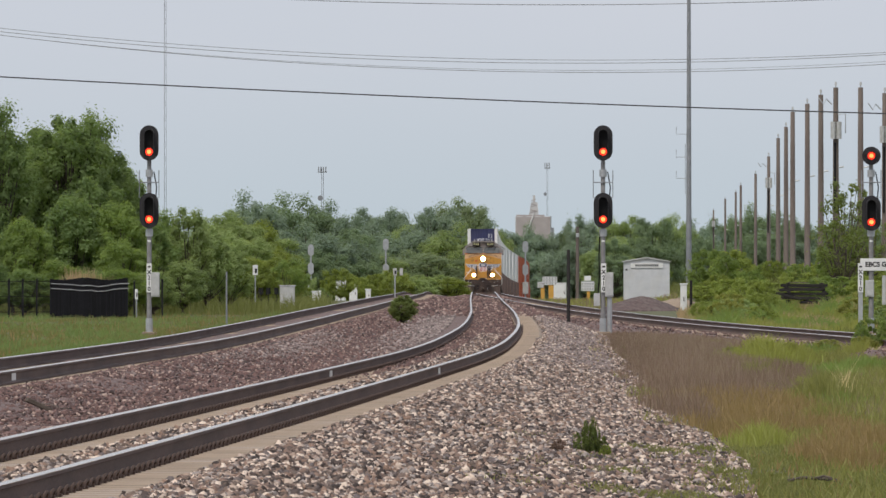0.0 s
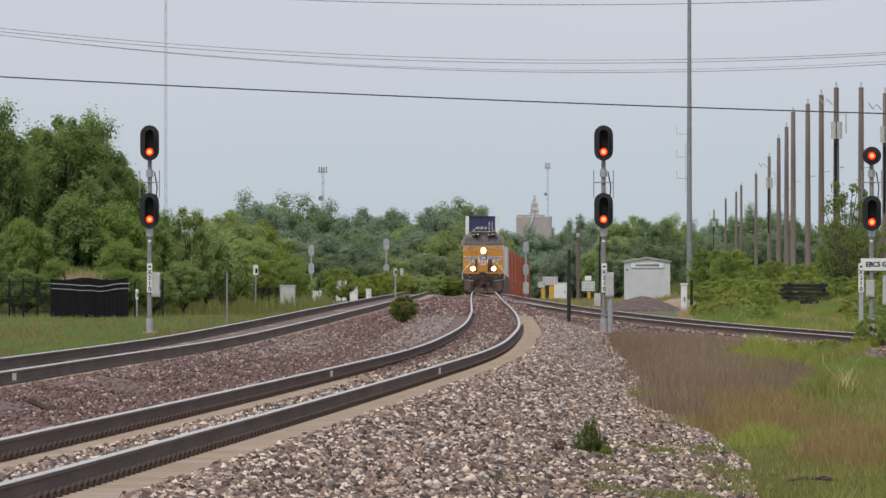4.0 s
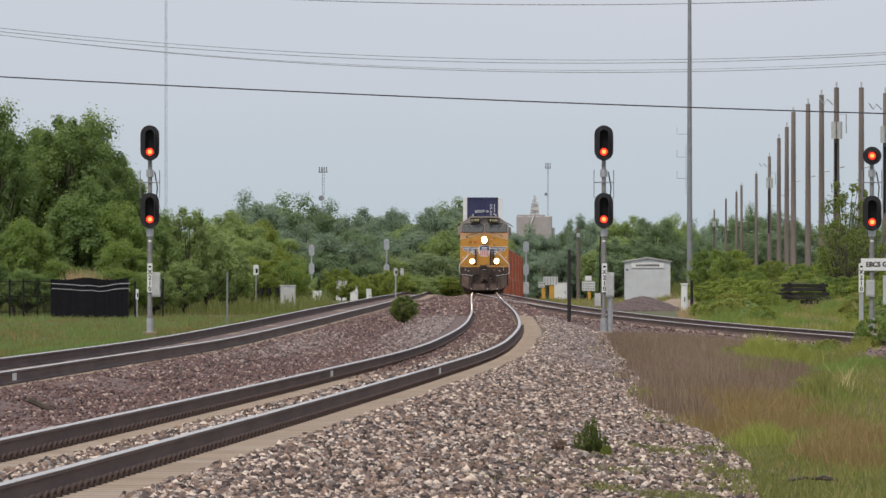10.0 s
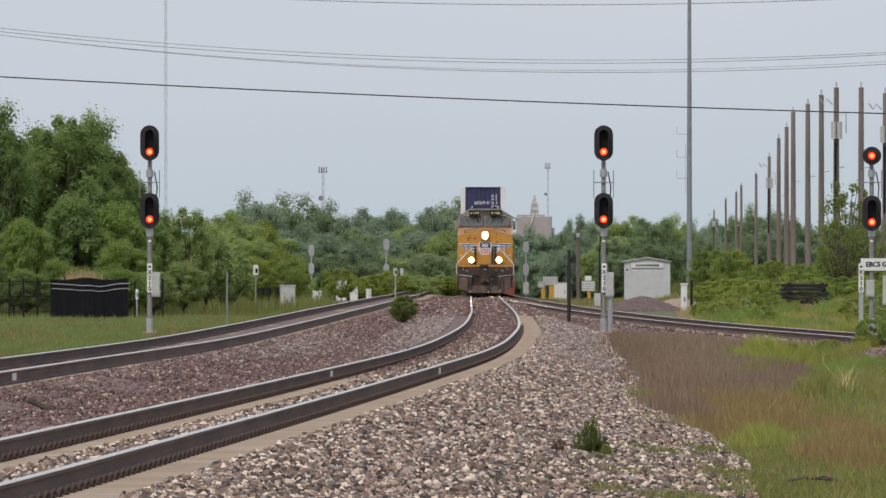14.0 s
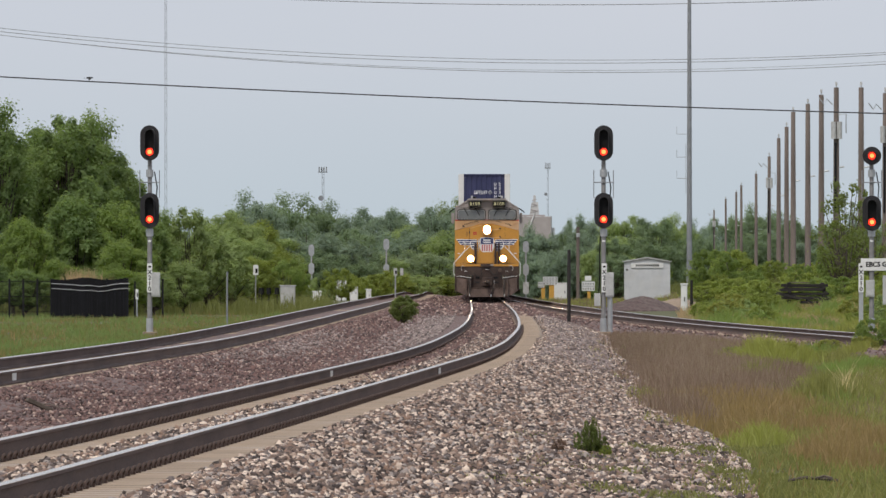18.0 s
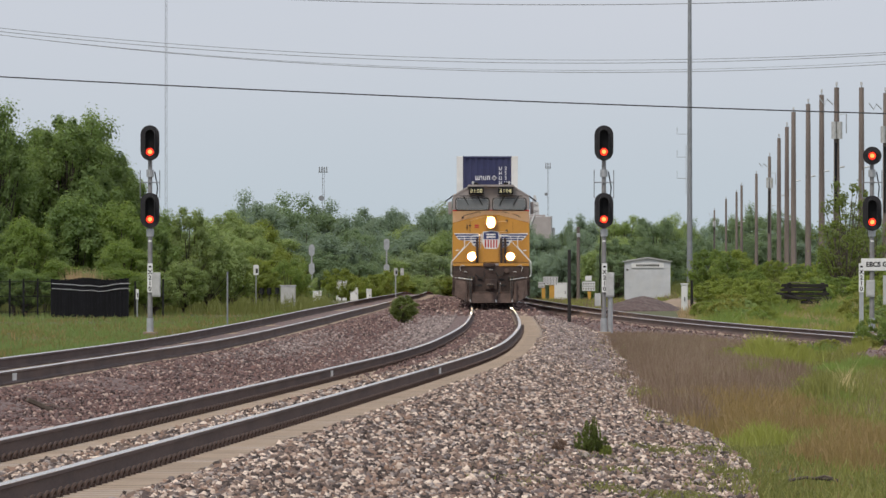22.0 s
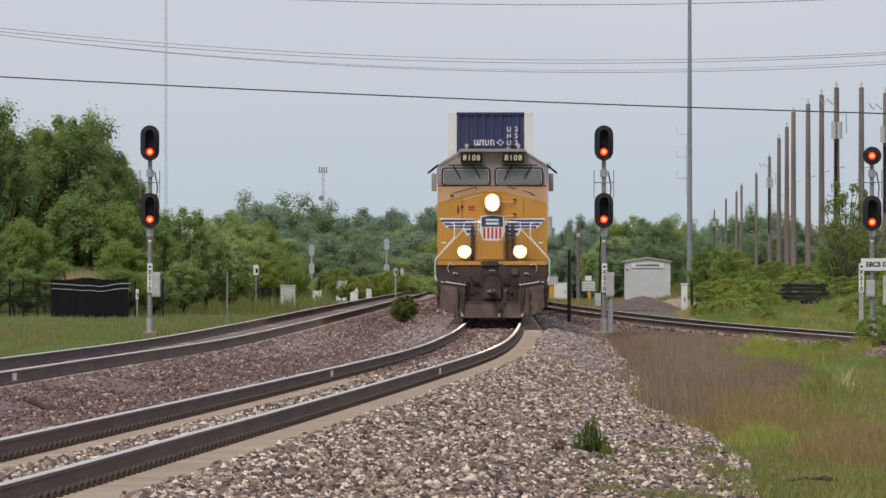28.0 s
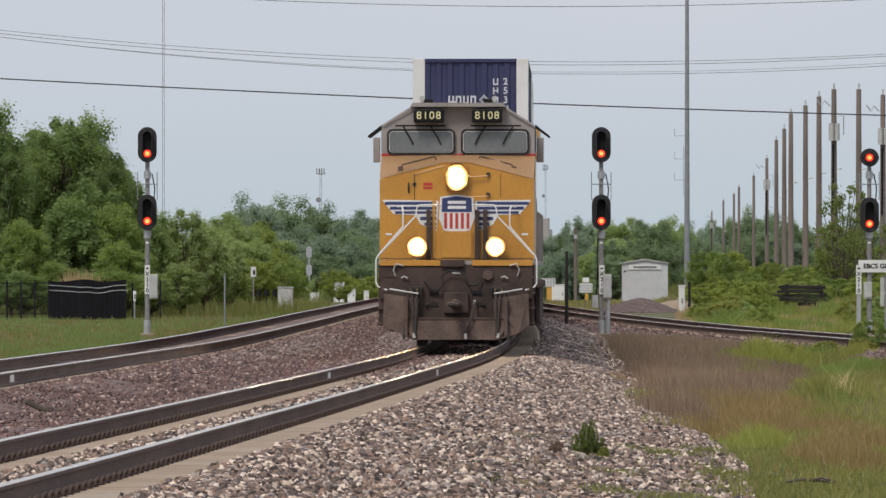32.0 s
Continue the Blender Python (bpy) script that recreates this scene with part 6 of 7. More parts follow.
def grow(name, spots, h0, h1, width, material, label, seed, spread=0.35):
    """Bent grass blades, each of two pieces."""
    rng = np.random.default_rng(seed)
    p = np.array(spots)
    n = len(p)
    h = rng.uniform(h0, h1, n) * (p[:, 3] if p.shape[1] > 3 else 1)
    p = p[:, :3]
    a = rng.uniform(0, 2 * np.pi, n)
    side = np.stack([np.cos(a), np.sin(a) * 0.3, np.zeros(n)], 1) * (width * rng.uniform(0.6, 1.4, n))[:, None]
    lean = rng.normal(0, spread, (n, 2))
    mid = p + np.stack([lean[:, 0] * h * 0.35, lean[:, 1] * h * 0.35, h * 0.6], 1)
    tip = p + np.stack([lean[:, 0] * h, lean[:, 1] * h, h], 1)
    v = np.stack([p - side, p + side, mid + side * 0.7, mid - side * 0.7, tip - side * 0.1, tip + side * 0.1], 1)
    f = np.array([(0, 1, 2, 3), (3, 2, 5, 4)])[None] + 6 * np.arange(n)[:, None, None]
    ob = new(name, mesh_np(name, v.reshape(-1, 3), f.reshape(-1, 4), material))
    return tagged(ob, label, "grass", kind="stuff")


def verge(n, seed, y0, y1, pick, power=1.0):
    """Places on the right-hand verge, thinned by pick(x, y, patch) where patch is a slow noise."""
    rnd = random.Random(seed)
    out = []
    while len(out) < n:
        y = y0 + (y1 - y0) * rnd.random() ** power
        e = xa(y) + edge_right(y)
        x = e - 3.2 + (0.0495 * y + 1.6 - e + 3.2) * rnd.random()
        g = noise.noise((x * 1.3, y * 0.06, 9)) * 0.8 + 0.4 * noise.noise((x * 0.4, y * 0.03, 3))
        k = pick(x - e, y, g)
        if rnd.random() < min(1, k):
            z = max(ground_z(x, y), bed_z(x - xa(y), y)) if x - e < 0.7 else ground_z(x, y)
            out.append((x, y, z - 0.02, 0.45 + 0.55 * min(1.0, k)))
    return out


def ramp(v, a, b):
    return max(0.0, min(1.0, (v - a) / (b - a)))


def ragged(u, y):
    """0 on the stones, 1 in the grass, with a torn edge."""
    return ramp(u + 0.9 * noise.noise((u * 1.8, y * 0.11, 6)) + 0.5 * noise.noise((u * 3, y * 0.5, 2)), -0.5, 0.7)


def near(x, y, spots):
    """How far inside one of some soft round patches: x, y, half width, half depth."""
    return max(max(0.0, 1 - ((x - a) / rx) ** 2 - ((y - b) / ry) ** 2) for a, b, rx, ry in spots)


# patches of the verge: dry brown weeds, orange-tan grass, short green turf
BROWN = [(6.2, 225, 2.6, 60), (4.6, 172, 1.7, 32), (5.6, 190, 2.2, 40), (3.5, 136, 0.7, 10)]
TANNED = [(4.6, 140, 1.6, 20), (5.0, 130, 1.3, 10), (4.5, 102, 0.7, 7), (3.9, 122, 0.9, 9), (5.6, 112, 1.2, 9)]
LEAFY = [(7.6, 206, 1.3, 18), (10.0, 222, 1.8, 16), (8.6, 190, 1.2, 10)]
TURF = [(4.0, 104, 1.3, 9), (5.2, 101, 1.0, 12), (4.0, 92, 1.5, 6), (3.4, 100, 0.8, 6)]


def verge_spots(n, seed, y0, y1, chance):
    """Places on the verge, thinned by chance(x, y)."""
    return verge(n, seed, y0, y1, lambda u, y, g: ragged(u, y) * max(0.0, chance(u + xa(y) + edge_right(y), y) + 0.35 * g))


grow("dry_grass", verge_spots(52000, 22, 125, 285, lambda x, y: 1.6 * near(x, y, BROWN) - 1.6 * near(x, y, LEAFY)), 0.16, 0.48, 0.0065, M_dry, "dry brown weeds of the verge", 6, 0.22)
grow("dry_stems", verge_spots(9000, 28, 120, 285, lambda x, y: 1.2 * near(x, y, BROWN) - 1.6 * near(x, y, LEAFY)), 0.25, 0.55, 0.005, M_stem, "pale dry stems standing among the brown weeds", 28, 0.2)
grow("green_grass", verge_spots(34000, 21, 84, 250, lambda x, y: 0.75 - 1.1 * near(x, y, BROWN) - 0.6 * near(x, y, TANNED) - 0.5 * near(x, y, TURF)), 0.08, 0.30, 0.008, M_grass, "green grass of the verge", 5)
grow("tan_grass", verge_spots(13000, 26, 84, 200, lambda x, y: 1.5 * near(x, y, TANNED)), 0.10, 0.34, 0.008, M_tan, "orange-tan grass of the verge", 16, 0.3)
grow("green_turf", verge_spots(22000, 29, 84, 118, lambda x, y: 1.6 * near(x, y, TURF)), 0.03, 0.10, 0.009, M_turf, "short bright green turf beside the stones", 29, 0.4)
grow("green_grass", verge(26000, 27, 80, 106, lambda u, y, g: ramp(u, -3.6, -0.6) * ramp(noise.noise((u * 1.6, y * 0.25, 8)), -0.15, 0.3)), 0.05, 0.11, 0.011, M_turf, "sparse green grass among the stones", 17)


def tuft(x, y, r, n, h0, h1, material, name, label, seed, width=0.009):
    rnd = random.Random(seed)
    spots = []
    for _ in range(n):
        px, py = x + rnd.gauss(0, r), y + rnd.gauss(0, r * 3)
        spots.append((px, py, ground_z(px, py) - 0.02, 0.6 + 0.4 * math.exp(-((px - x) / r) ** 2)))
    ob = grow(name, spots, h0, h1, width, material, label, seed, 0.3)
    ob["kind"] = "stuff"
    return ob


tuft(6.75, 152, 0.10, 46, 0.35, 0.75, M_straw, "dry_straw", "tall pale dry straw on the verge", 18)
tuft(6.15, 146, 0.26, 900, 0.25, 0.62, M_grass, "grass_tuft", "green grass tuft on the verge", 19)
tuft(3.95, 112, 0.22, 900, 0.12, 0.38, M_weed, "grass_tuft", "green grass tuft on the verge", 20)
tuft(6.1, 176, 0.35, 600, 0.25, 0.6, M_grass, "grass_tuft", "green weed clump among dry weeds", 21)
tuft(7.2, 190, 0.30, 500, 0.2, 0.5, M_grass, "grass_tuft", "green weed clump among dry weeds", 22)
tuft(6.9, 165, 0.4, 500, 0.2, 0.5, M_grass, "grass_tuft", "green weed clump among dry weeds", 23)
tuft(7.2, 203, 0.40, 1500, 0.3, 0.85, M_weed, "weed_clump", "tall yellow-green weed clump among dry weeds", 26, 0.014)
tuft(7.9, 206, 0.38, 1200, 0.25, 0.7, M_weed, "weed_clump", "tall yellow-green weed clump among dry weeds", 27, 0.014)
tuft(9.0, 205, 0.5, 600, 0.25, 0.55, M_grass, "grass_tuft", "green weed clump among dry weeds", 24)
tuft(5.6, 132, 0.3, 400, 0.15, 0.4, M_grass, "grass_tuft", "green grass tuft on the verge", 25)


def field(n, seed, y0, y1, x0, x1, tall=1.0):
    rnd = random.Random(seed)
    out = []
    for _ in range(n):
        y = rnd.uniform(y0, y1)
        x = x0(y) + (x1(y) - x0(y)) * rnd.random()
        out.append((x, y, ground_z(x, y) - 0.03, tall * (0.5 + 0.5 * rnd.random() + 0.4 * noise.noise((x * 0.5, y * 0.06, 4)))))
    return out


grow("green_grass", field(44000, 31, 165, 440, lambda y: -0.0505 * y - 1, lambda y: xb(y) - 3.0), 0.07, 0.26, 0.012, M_lush, "tall green grass beside the second track", 7)
grow("green_grass", field(16000, 32, 300, 470, lambda y: max(xc(y) + 2.4, 0.0266 * y), lambda y: 0.0505 * y + 1), 0.15, 0.42, 0.016, M_lush, "tall green weeds behind the diverging track", 8)
grow("dry_grass", field(9000, 33, 200, 300, lambda y: xa(y) + edge_right(y), lambda y: xc(y) - 2.2), 0.12, 0.3, 0.012, M_dry, "dry brown weeds between the tracks", 9)
grow("dry_grass", field(2500, 34, 404, 412, lambda y: -17.0, lambda y: -14.9, 1.0), 1.5, 2.15, 0.02, M_reed, "tall dry tan reeds behind the black fence", 10, 0.1)
grow("green_grass", field(16000, 35, 470, 640, lambda y: 14.6, lambda y: 0.0505 * y), 0.3, 0.9, 0.024, M_lush, "tall green weeds behind the diverging track", 11)


def shrubs(rows, mats, label, group, seed):
    """rows: x, y, height, width."""
    rnd = random.Random(seed)
    for x, y, h, w in rows:
        k = rnd.randrange(2)
        plant(TREE_SHRUB, k, rnd.choice(mats), x, y, h / (2.1, 1.45)[k], w / (2.9, 2.5)[k], rnd.uniform(0, 360), label, "shrub", "shrub", group)


rs = random.Random(77)
bank = []
for k in range(46):
    y = rs.uniform(395, 560)
    x = rs.uniform(max(0.0275 * y, 13.4), 0.0505 * y)
    bank.append((x, y, rs.uniform(0.7, 1.5), rs.uniform(1.4, 2.8)))
shrubs(bank, [M_leaf_c, M_leaf_c, M_leaf_a], "bright green leafy shrub on the bank", "shrubs on the bank", 5)
shrubs([(15.6, 520, 2.6, 3.4), (17.4, 540, 2.3, 3.2), (13.9, 600, 2.2, 3.0), (21.5, 470, 2.2, 3.0), (19.8, 455, 1.9, 2.4)], [M_leaf_c, M_leaf_a], "round green shrub on the bank", "shrubs on the bank", 6)
shrubs([(-16.2, 470, 1.8, 3.6), (-10.9, 520, 2.3, 3.2), (-9.7, 560, 2.6, 3.0), (-7.0, 620, 2.2, 3.0), (-5.0, 650, 2.0, 2.6), (-3.8, 670, 2.4, 3.2)], [M_leaf_c, M_leaf_a], "yellow-green shrub beside the second track", "shrubs beside the tracks", 7)
plant(TREE_BUSH, 0, M_juniper, -1.24, 278, 0.92, 0.84, 20, "dark green rounded bush growing in the ballast", "bush", "bush", z=bed_z(-1.28 - xa(278), 278) - 0.03)
for dx, hh, ww, tt in ((0.0, 0.165, 0.06, 60), (-0.10, 0.12, 0.06, 10), (0.11, 0.11, 0.055, 120), (0.03, 0.20, 0.03, 200), (-0.05, 0.18, 0.028, 90), (0.08, 0.16, 0.03, 300)):
    plant(TREE_SHRUB, 0, M_juniper, 1.56 + dx, 96 + dx, hh, ww, tt, "small dark green weed growing in the stones", "bush", "bush", "weeds in the stones", z=bed_z(1.56 + dx - xa(96), 96) - 0.02)
plant(TREE_SHRUB, 1, M_dry, 1.22, 95.5, 0.11, 0.07, 10, "small yellowish weed growing in the stones", "bush", "bush", z=bed_z(1.22 - xa(95.5), 95.5) - 0.01)
plant(TREE_SHRUB, 1, M_leaf_c, 1.72, 95.6, 0.10, 0.06, 40, "small yellowish weed growing in the stones", "bush", "bush", z=bed_z(1.72 - xa(95.6), 95.6) - 0.01)
plant(TREE_SHRUB, 0, M_leaf_a, 10.6, 224, 0.46, 0.34, 140, "bright green bush in front of the diverging track", "bush", "bush")
for k, x, y, hh, ww, tt in ((0, 19.35, 436, 0.98, 0.95, 30), (1, 18.7, 432, 0.72, 0.9, 140), (0, 20.0, 440, 0.80, 0.8, 250), (1, 19.2, 430, 0.58, 1.1, 10), (0, 20.6, 433, 0.62, 0.9, 80)):
    plant(TREE_AIRY, k, M_juniper, x, y, hh, ww, tt, "thin airy dark green sapling with bare twigs beside the poles", "tree", "tree", "young trees beside the railway")
grow("green_grass", field(10000, 36, 420, 520, lambda y: -0.0505 * y, lambda y: xb(y) - 4.0), 0.4, 1.1, 0.02, M_lush, "tall green weeds beside the second track", 12)
for k in range(14):
    y = 170 + 6.5 * k
    tuft(xa(y) + edge_right(y) + 2.4 + 1.5 * noise.noise((k * 0.9, 0.3, 0)) + 0.02 * y, y, 0.35, 320, 0.2, 0.55, M_lush if k % 2 else M_grass, "grass_tuft", "green weed clump among dry weeds", 60 + k)

for k, (x, y, h, r) in enumerate([(7.1, 204, 0.62, 0.34), (6.7, 210, 0.42, 0.3), (7.7, 208, 0.46, 0.34), (8.6, 222, 0.36, 0.5), (9.5, 226, 0.42, 0.5), (10.9, 227, 0.6, 0.4), (10.2, 221, 0.5, 0.35), (9.2, 198, 0.34, 0.4), (6.5, 163, 0.3, 0.26), (5.75, 160, 0.22, 0.22), (6.1, 238, 0.3, 0.5), (7.0, 242, 0.32, 0.5), (8.1, 240, 0.34, 0.5), (8.0, 186, 0.32, 0.35), (7.4, 172, 0.3, 0.3), (5.6, 134, 0.24, 0.25), (6.3, 146, 0.26, 0.25), (5.1, 104, 0.2, 0.2)]):
    tuft(x, y, r, 800, h * 0.4, h * 1.15, (M_weed, M_leaf_a, M_grass)[k % 3], "weed_clump", "leafy green weed clump among dry grass", 200 + k, 0.016)


def patchy(n, seed, y0, y1, x0, x1, cell, level):
    """Places in patches, where a slow noise is above the level; taller in the middle of a patch."""
    rnd = random.Random(seed)
    out = []
    while len(out) < n:
        y = rnd.uniform(y0, y1)
        x = x0(y) + (x1(y) - x0(y)) * rnd.random()
        g = noise.noise((x * cell, y * cell * 0.12, seed * 1.7)) + 0.4 * noise.noise((x * cell * 3, y * cell * 0.4, seed))
        if g > level:
            out.append((x, y, ground_z(x, y) - 0.03, 0.45 + 0.9 * min(0.8, g - level)))
    return out


BANK = (lambda y: max(xc(y) + 2.5, 0.0274 * y), lambda y: 0.0505 * y + 0.5)
grow("tall_weeds", patchy(15000, 51, 300, 440, *BANK, 0.8, 0.0), 0.2, 0.7, 0.024, M_weed, "tall yellow-green weeds behind the diverging track", 51, 0.35)
grow("tall_weeds", patchy(12000, 52, 320, 440, *BANK, 0.7, 0.05), 0.4, 1.0, 0.026, M_leaf_a, "tall leafy green weeds behind the diverging track", 52, 0.4)
grow("tall_weeds", patchy(9000, 53, 310, 440, *BANK, 0.6, 0.15), 0.25, 0.75, 0.016, M_reed, "tall tan weeds behind the diverging track", 53, 0.3)
grow("tall_weeds", patchy(12000, 54, 200, 420, lambda y: -0.0505 * y - 0.5, lambda y: xb(y) - 3.2, 0.5, 0.05), 0.12, 0.42, 0.02, M_leaf_b, "dark leafy weeds beside the second track", 54, 0.4)
grow("dry_stems", verge(5000, 55, 120, 260, lambda u, y, g: 0.5 * ramp(u, -1.8, -0.2) * ramp(noise.noise((u * 2.2, y * 0.2, 5)), -0.1, 0.4)), 0.08, 0.3, 0.006, M_dry, "sparse dry stems among the stones", 55, 0.3)
grow("tan_grass", field(5000, 37, 330, 425, lambda y: 0.026 * y, lambda y: 0.036 * y), 0.2, 0.6, 0.014, M_reed, "dry tan weeds behind the diverging track", 41, 0.3)
grow("tan_grass", field(9000, 38, 170, 430, lambda y: -0.0505 * y, lambda y: xb(y) - 2.6), 0.1, 0.32, 0.011, M_tan, "tan seed heads among the grass", 42, 0.3)
shrubs([(-13.6, 650, 2.6, 3.0), (-12.2, 660, 2.2, 2.6), (-14.8, 640, 3.0, 3.0), (-11.0, 700, 2.4, 3.0), (-8.6, 720, 2.0, 3.0), (-6.6, 700, 2.2, 2.8), (-1.6, 720, 2.0, 3.0), (-0.4, 740, 2.4, 3.2), (-2.6, 730, 2.4, 3.0)], [M_leaf_c, M_leaf_e], "yellow-green shrub beside the second track", "shrubs beside the tracks", 33)
rs = random.Random(79)
weeds = []
for k in range(52):
    y = rs.uniform(322, 418)
    x = rs.uniform(max(xc(y) + 3.6, 0.0285 * y), 0.0505 * y)
    if not (14.2 < x * 400 / y < 18.0 and y < 402):
        w = rs.uniform(0.8, 1.7)
        weeds.append((x, y, w * rs.uniform(0.5, 0.75), w))
weeds += [(x * y / 400, y, h, w) for x, y, h, w in ((14.6, 380, 0.42, 0.9), (15.5, 384, 0.36, 0.9), (16.6, 372, 0.34, 0.8), (17.7, 376, 0.5, 1.0))]
shrubs(weeds, [M_weed, M_leaf_c, M_leaf_a, M_leaf_e], "leafy green bush behind the diverging track", "bushes behind the diverging track", 32)
shrubs([(7.2, 203, 0.62, 0.8), (6.6, 208, 0.42, 0.6), (7.8, 205, 0.55, 0.8), (8.3, 208, 0.4, 0.7), (9.6, 226, 0.45, 0.8), (10.4, 223, 0.55, 0.8), (6.5, 163, 0.26, 0.42), (8.9, 214, 0.32, 0.6), (7.2, 240, 0.34, 0.7), (8.2, 241, 0.36, 0.8), (6.2, 150, 0.22, 0.4)], [M_weed], "leafy green weed among dry grass", "leafy weeds on the verge", 34)
grow("green_grass", field(9000, 39, 470, 660, lambda y: 0.0085 * y, lambda y: 0.026 * y), 0.08, 0.34, 0.022, M_weed, "low green weeds round the signs", 43, 0.35)
grow("dry_grass", field(5000, 40, 470, 660, lambda y: 0.0085 * y, lambda y: 0.026 * y), 0.08, 0.4, 0.018, M_dry, "dry weeds round the signs", 44, 0.35)


# ---- small railway things ----
def clip_mesh():
    """A spring clip over the rail's foot: a bent bar on its shoulder."""
    bm = box(B(), -0.03, 0.004, -0.05, 0.05, -0.01, 0.022)
    bent(bm, [(-0.03, -0.08, 0.0), (-0.022, -0.06, 0.045), (-0.008, -0.02, 0.066), (-0.002, 0.03, 0.062), (-0.008, 0.06, 0.035), (-0.018, 0.075, 0.0)], 0.014, 6)
    me = bpy.data.meshes.new("rail_clip")
    bm.to_mesh(me)
    bm.free()
    me.materials.append(M_clip)
    return me


CLIP = clip_mesh()
k_clip, rest_v, rest_f, y_clip = 0, [], [], 14 + 0.61 * 73
while y_clip < 262:
    for off in (-0.7525, 0.7525):
        for sx in (1, -1):
            m = Matrix.Translation((xa(y_clip) + off + sx * 0.115, y_clip, za(y_clip) - 0.19)) @ Matrix.Rotation(0 if sx > 0 else math.pi, 4, "Z")
            if sx > 0 and k_clip < 300:
                ob = new("rail_clip", CLIP)
                ob.parent, ob.matrix_basis = TRACK_A, m
                k_clip += 1
            else:
                b = len(rest_v)
                rest_v += [tuple(m @ v.co) for v in CLIP.vertices]
                rest_f += [tuple(b + q for q in f.vertices) for f in CLIP.polygons]
    y_clip += 0.61
tagged(mesh_of("far_clips", rest_v, rest_f, M_clip, TRACK_A), "rusty spring clips along the rails", kind="stuff")

for track, fx, fz, off, y in ((TRACK_A, xa, za, -0.7525, 138), (TRACK_A, xa, za, 0.7525, 142), (TRACK_B, xb, zb, 0.7525, 127.5)):
    x = fx(y) + off
    bm = box(B(), 0.011, 0.024, -0.35, 0.35, -0.15, -0.045, 0.003)
    ob = part("joint_plate", bm, M_white, track, "white-painted plate on the rail's web")
    ob.matrix_basis = Matrix.Translation((x, y, fz(y))) @ Matrix.Rotation(-math.atan2(fx(y + 1) - fx(y - 1), 2), 4, "Z")


def make_post(name, x, y, z0, z1, r, material, label, category):
    p = empty(name, pose(x, y, z0), label, category)
    part("shaft", rod(B(), (0, 0, -0.3), (0, 0, z1 - z0), r, r * 0.9, 10), material, p)
    return p


post = make_post("wooden_post", 4.58, 330, bed_z(4.58 - xa(330), 330), 2.2, 0.07, M_timber, "dark short wooden post beside the diverging track", "post")
post = make_post("wooden_pole", 11.6, 780, ground_z(11.6, 780), 5.1, 0.16, M_wood, "brown wooden pole with a small box on top", "utility pole")
part("top_box", box(B(), -0.14, 0.16, -0.22, 0.1, 6.5, 6.85, 0.03), M_galv, post)


def slat_board(parent, x0, x1, z0, z1, rows, y=-0.08):
    """A board of white strips with dark gaps."""
    b = part("board", box(B(), x0, x1, y, y + 0.02, z0, z1), M_galv, parent, "board of white strips")
    h = (z1 - z0) / rows
    for k in range(rows):
        part("strip", box(B(), x0 - 0.01, x1 + 0.01, y - 0.022, y - 0.002, z0 + h * (k + 0.12), z0 + h * (k + 0.80)), M_white, b)
        n = 5
        for i in range(n):
            xx = x0 + (x1 - x0) * (i + 0.25) / n
            part("bar", box(B(), xx, xx + (x1 - x0) / n * 0.45, y - 0.028, y - 0.0235, z0 + h * (k + 0.3), z0 + h * (k + 0.62)), M_black, b)
    return b


def make_sign(x, y, kind):
    z = ground_z(x, y)
    s = empty("trackside_sign", pose(x, y, z), "white lettered boards on a yellow post beside the track", "sign", "trackside signs")
    g = -0.72 - z
    if kind == 0:
        part("post", box(B(), -0.08, 0.28, -0.05, 0.05, -0.2, g + 1.3, 0.01), M_sign_yellow, s, "yellow post")
        part("post", box(B(), -0.62, -0.36, -0.05, 0.05, -0.2, g + 1.0, 0.01), M_sign_yellow, s, "yellow post")
        slat_board(s, -0.50, 0.52, g + 1.05, g + 1.65, 3)
        slat_board(s, -0.85, -0.42, g + 0.85, g + 1.28, 2)
    else:
        part("post", box(B(), -0.06, 0.16, -0.05, 0.05, -0.2, g + 0.9, 0.01), M_sign_yellow, s, "yellow post")
        slat_board(s, -0.45, 0.45, g + 0.62, g + 1.32, 2)
        part("cap_plate", box(B(), -0.24, 0.22, -0.08, -0.05, g + 1.36, g + 1.70, 0.01), M_white, s)
    return s


make_sign(7.55, 640, 0)
make_sign(10.25, 640, 1)


def make_cabinet(name, x, y, w, d, h, material, label, lift=0.0):
    c = empty(name, pose(x, y, ground_z(x, y) + lift), label, "cabinet", "trackside cabinets")
    part("body", box(B(), -w / 2, w / 2, 0, d, -0.3 - lift, h, 0.02), material, c)
    part("lid", box(B(), -w / 2 - 0.04, w / 2 + 0.04, -0.04, d + 0.04, h, h + 0.06, 0.015), material, c)
    part("door", box(B(), -w / 2 + 0.05, w / 2 - 0.05, -0.03, -0.002, 0.1, h - 0.08, 0.008), material, c)
    part("handle", box(B(), w / 2 - 0.16, w / 2 - 0.12, -0.06, -0.03, h * 0.45, h * 0.6), M_steel, c)
    return c


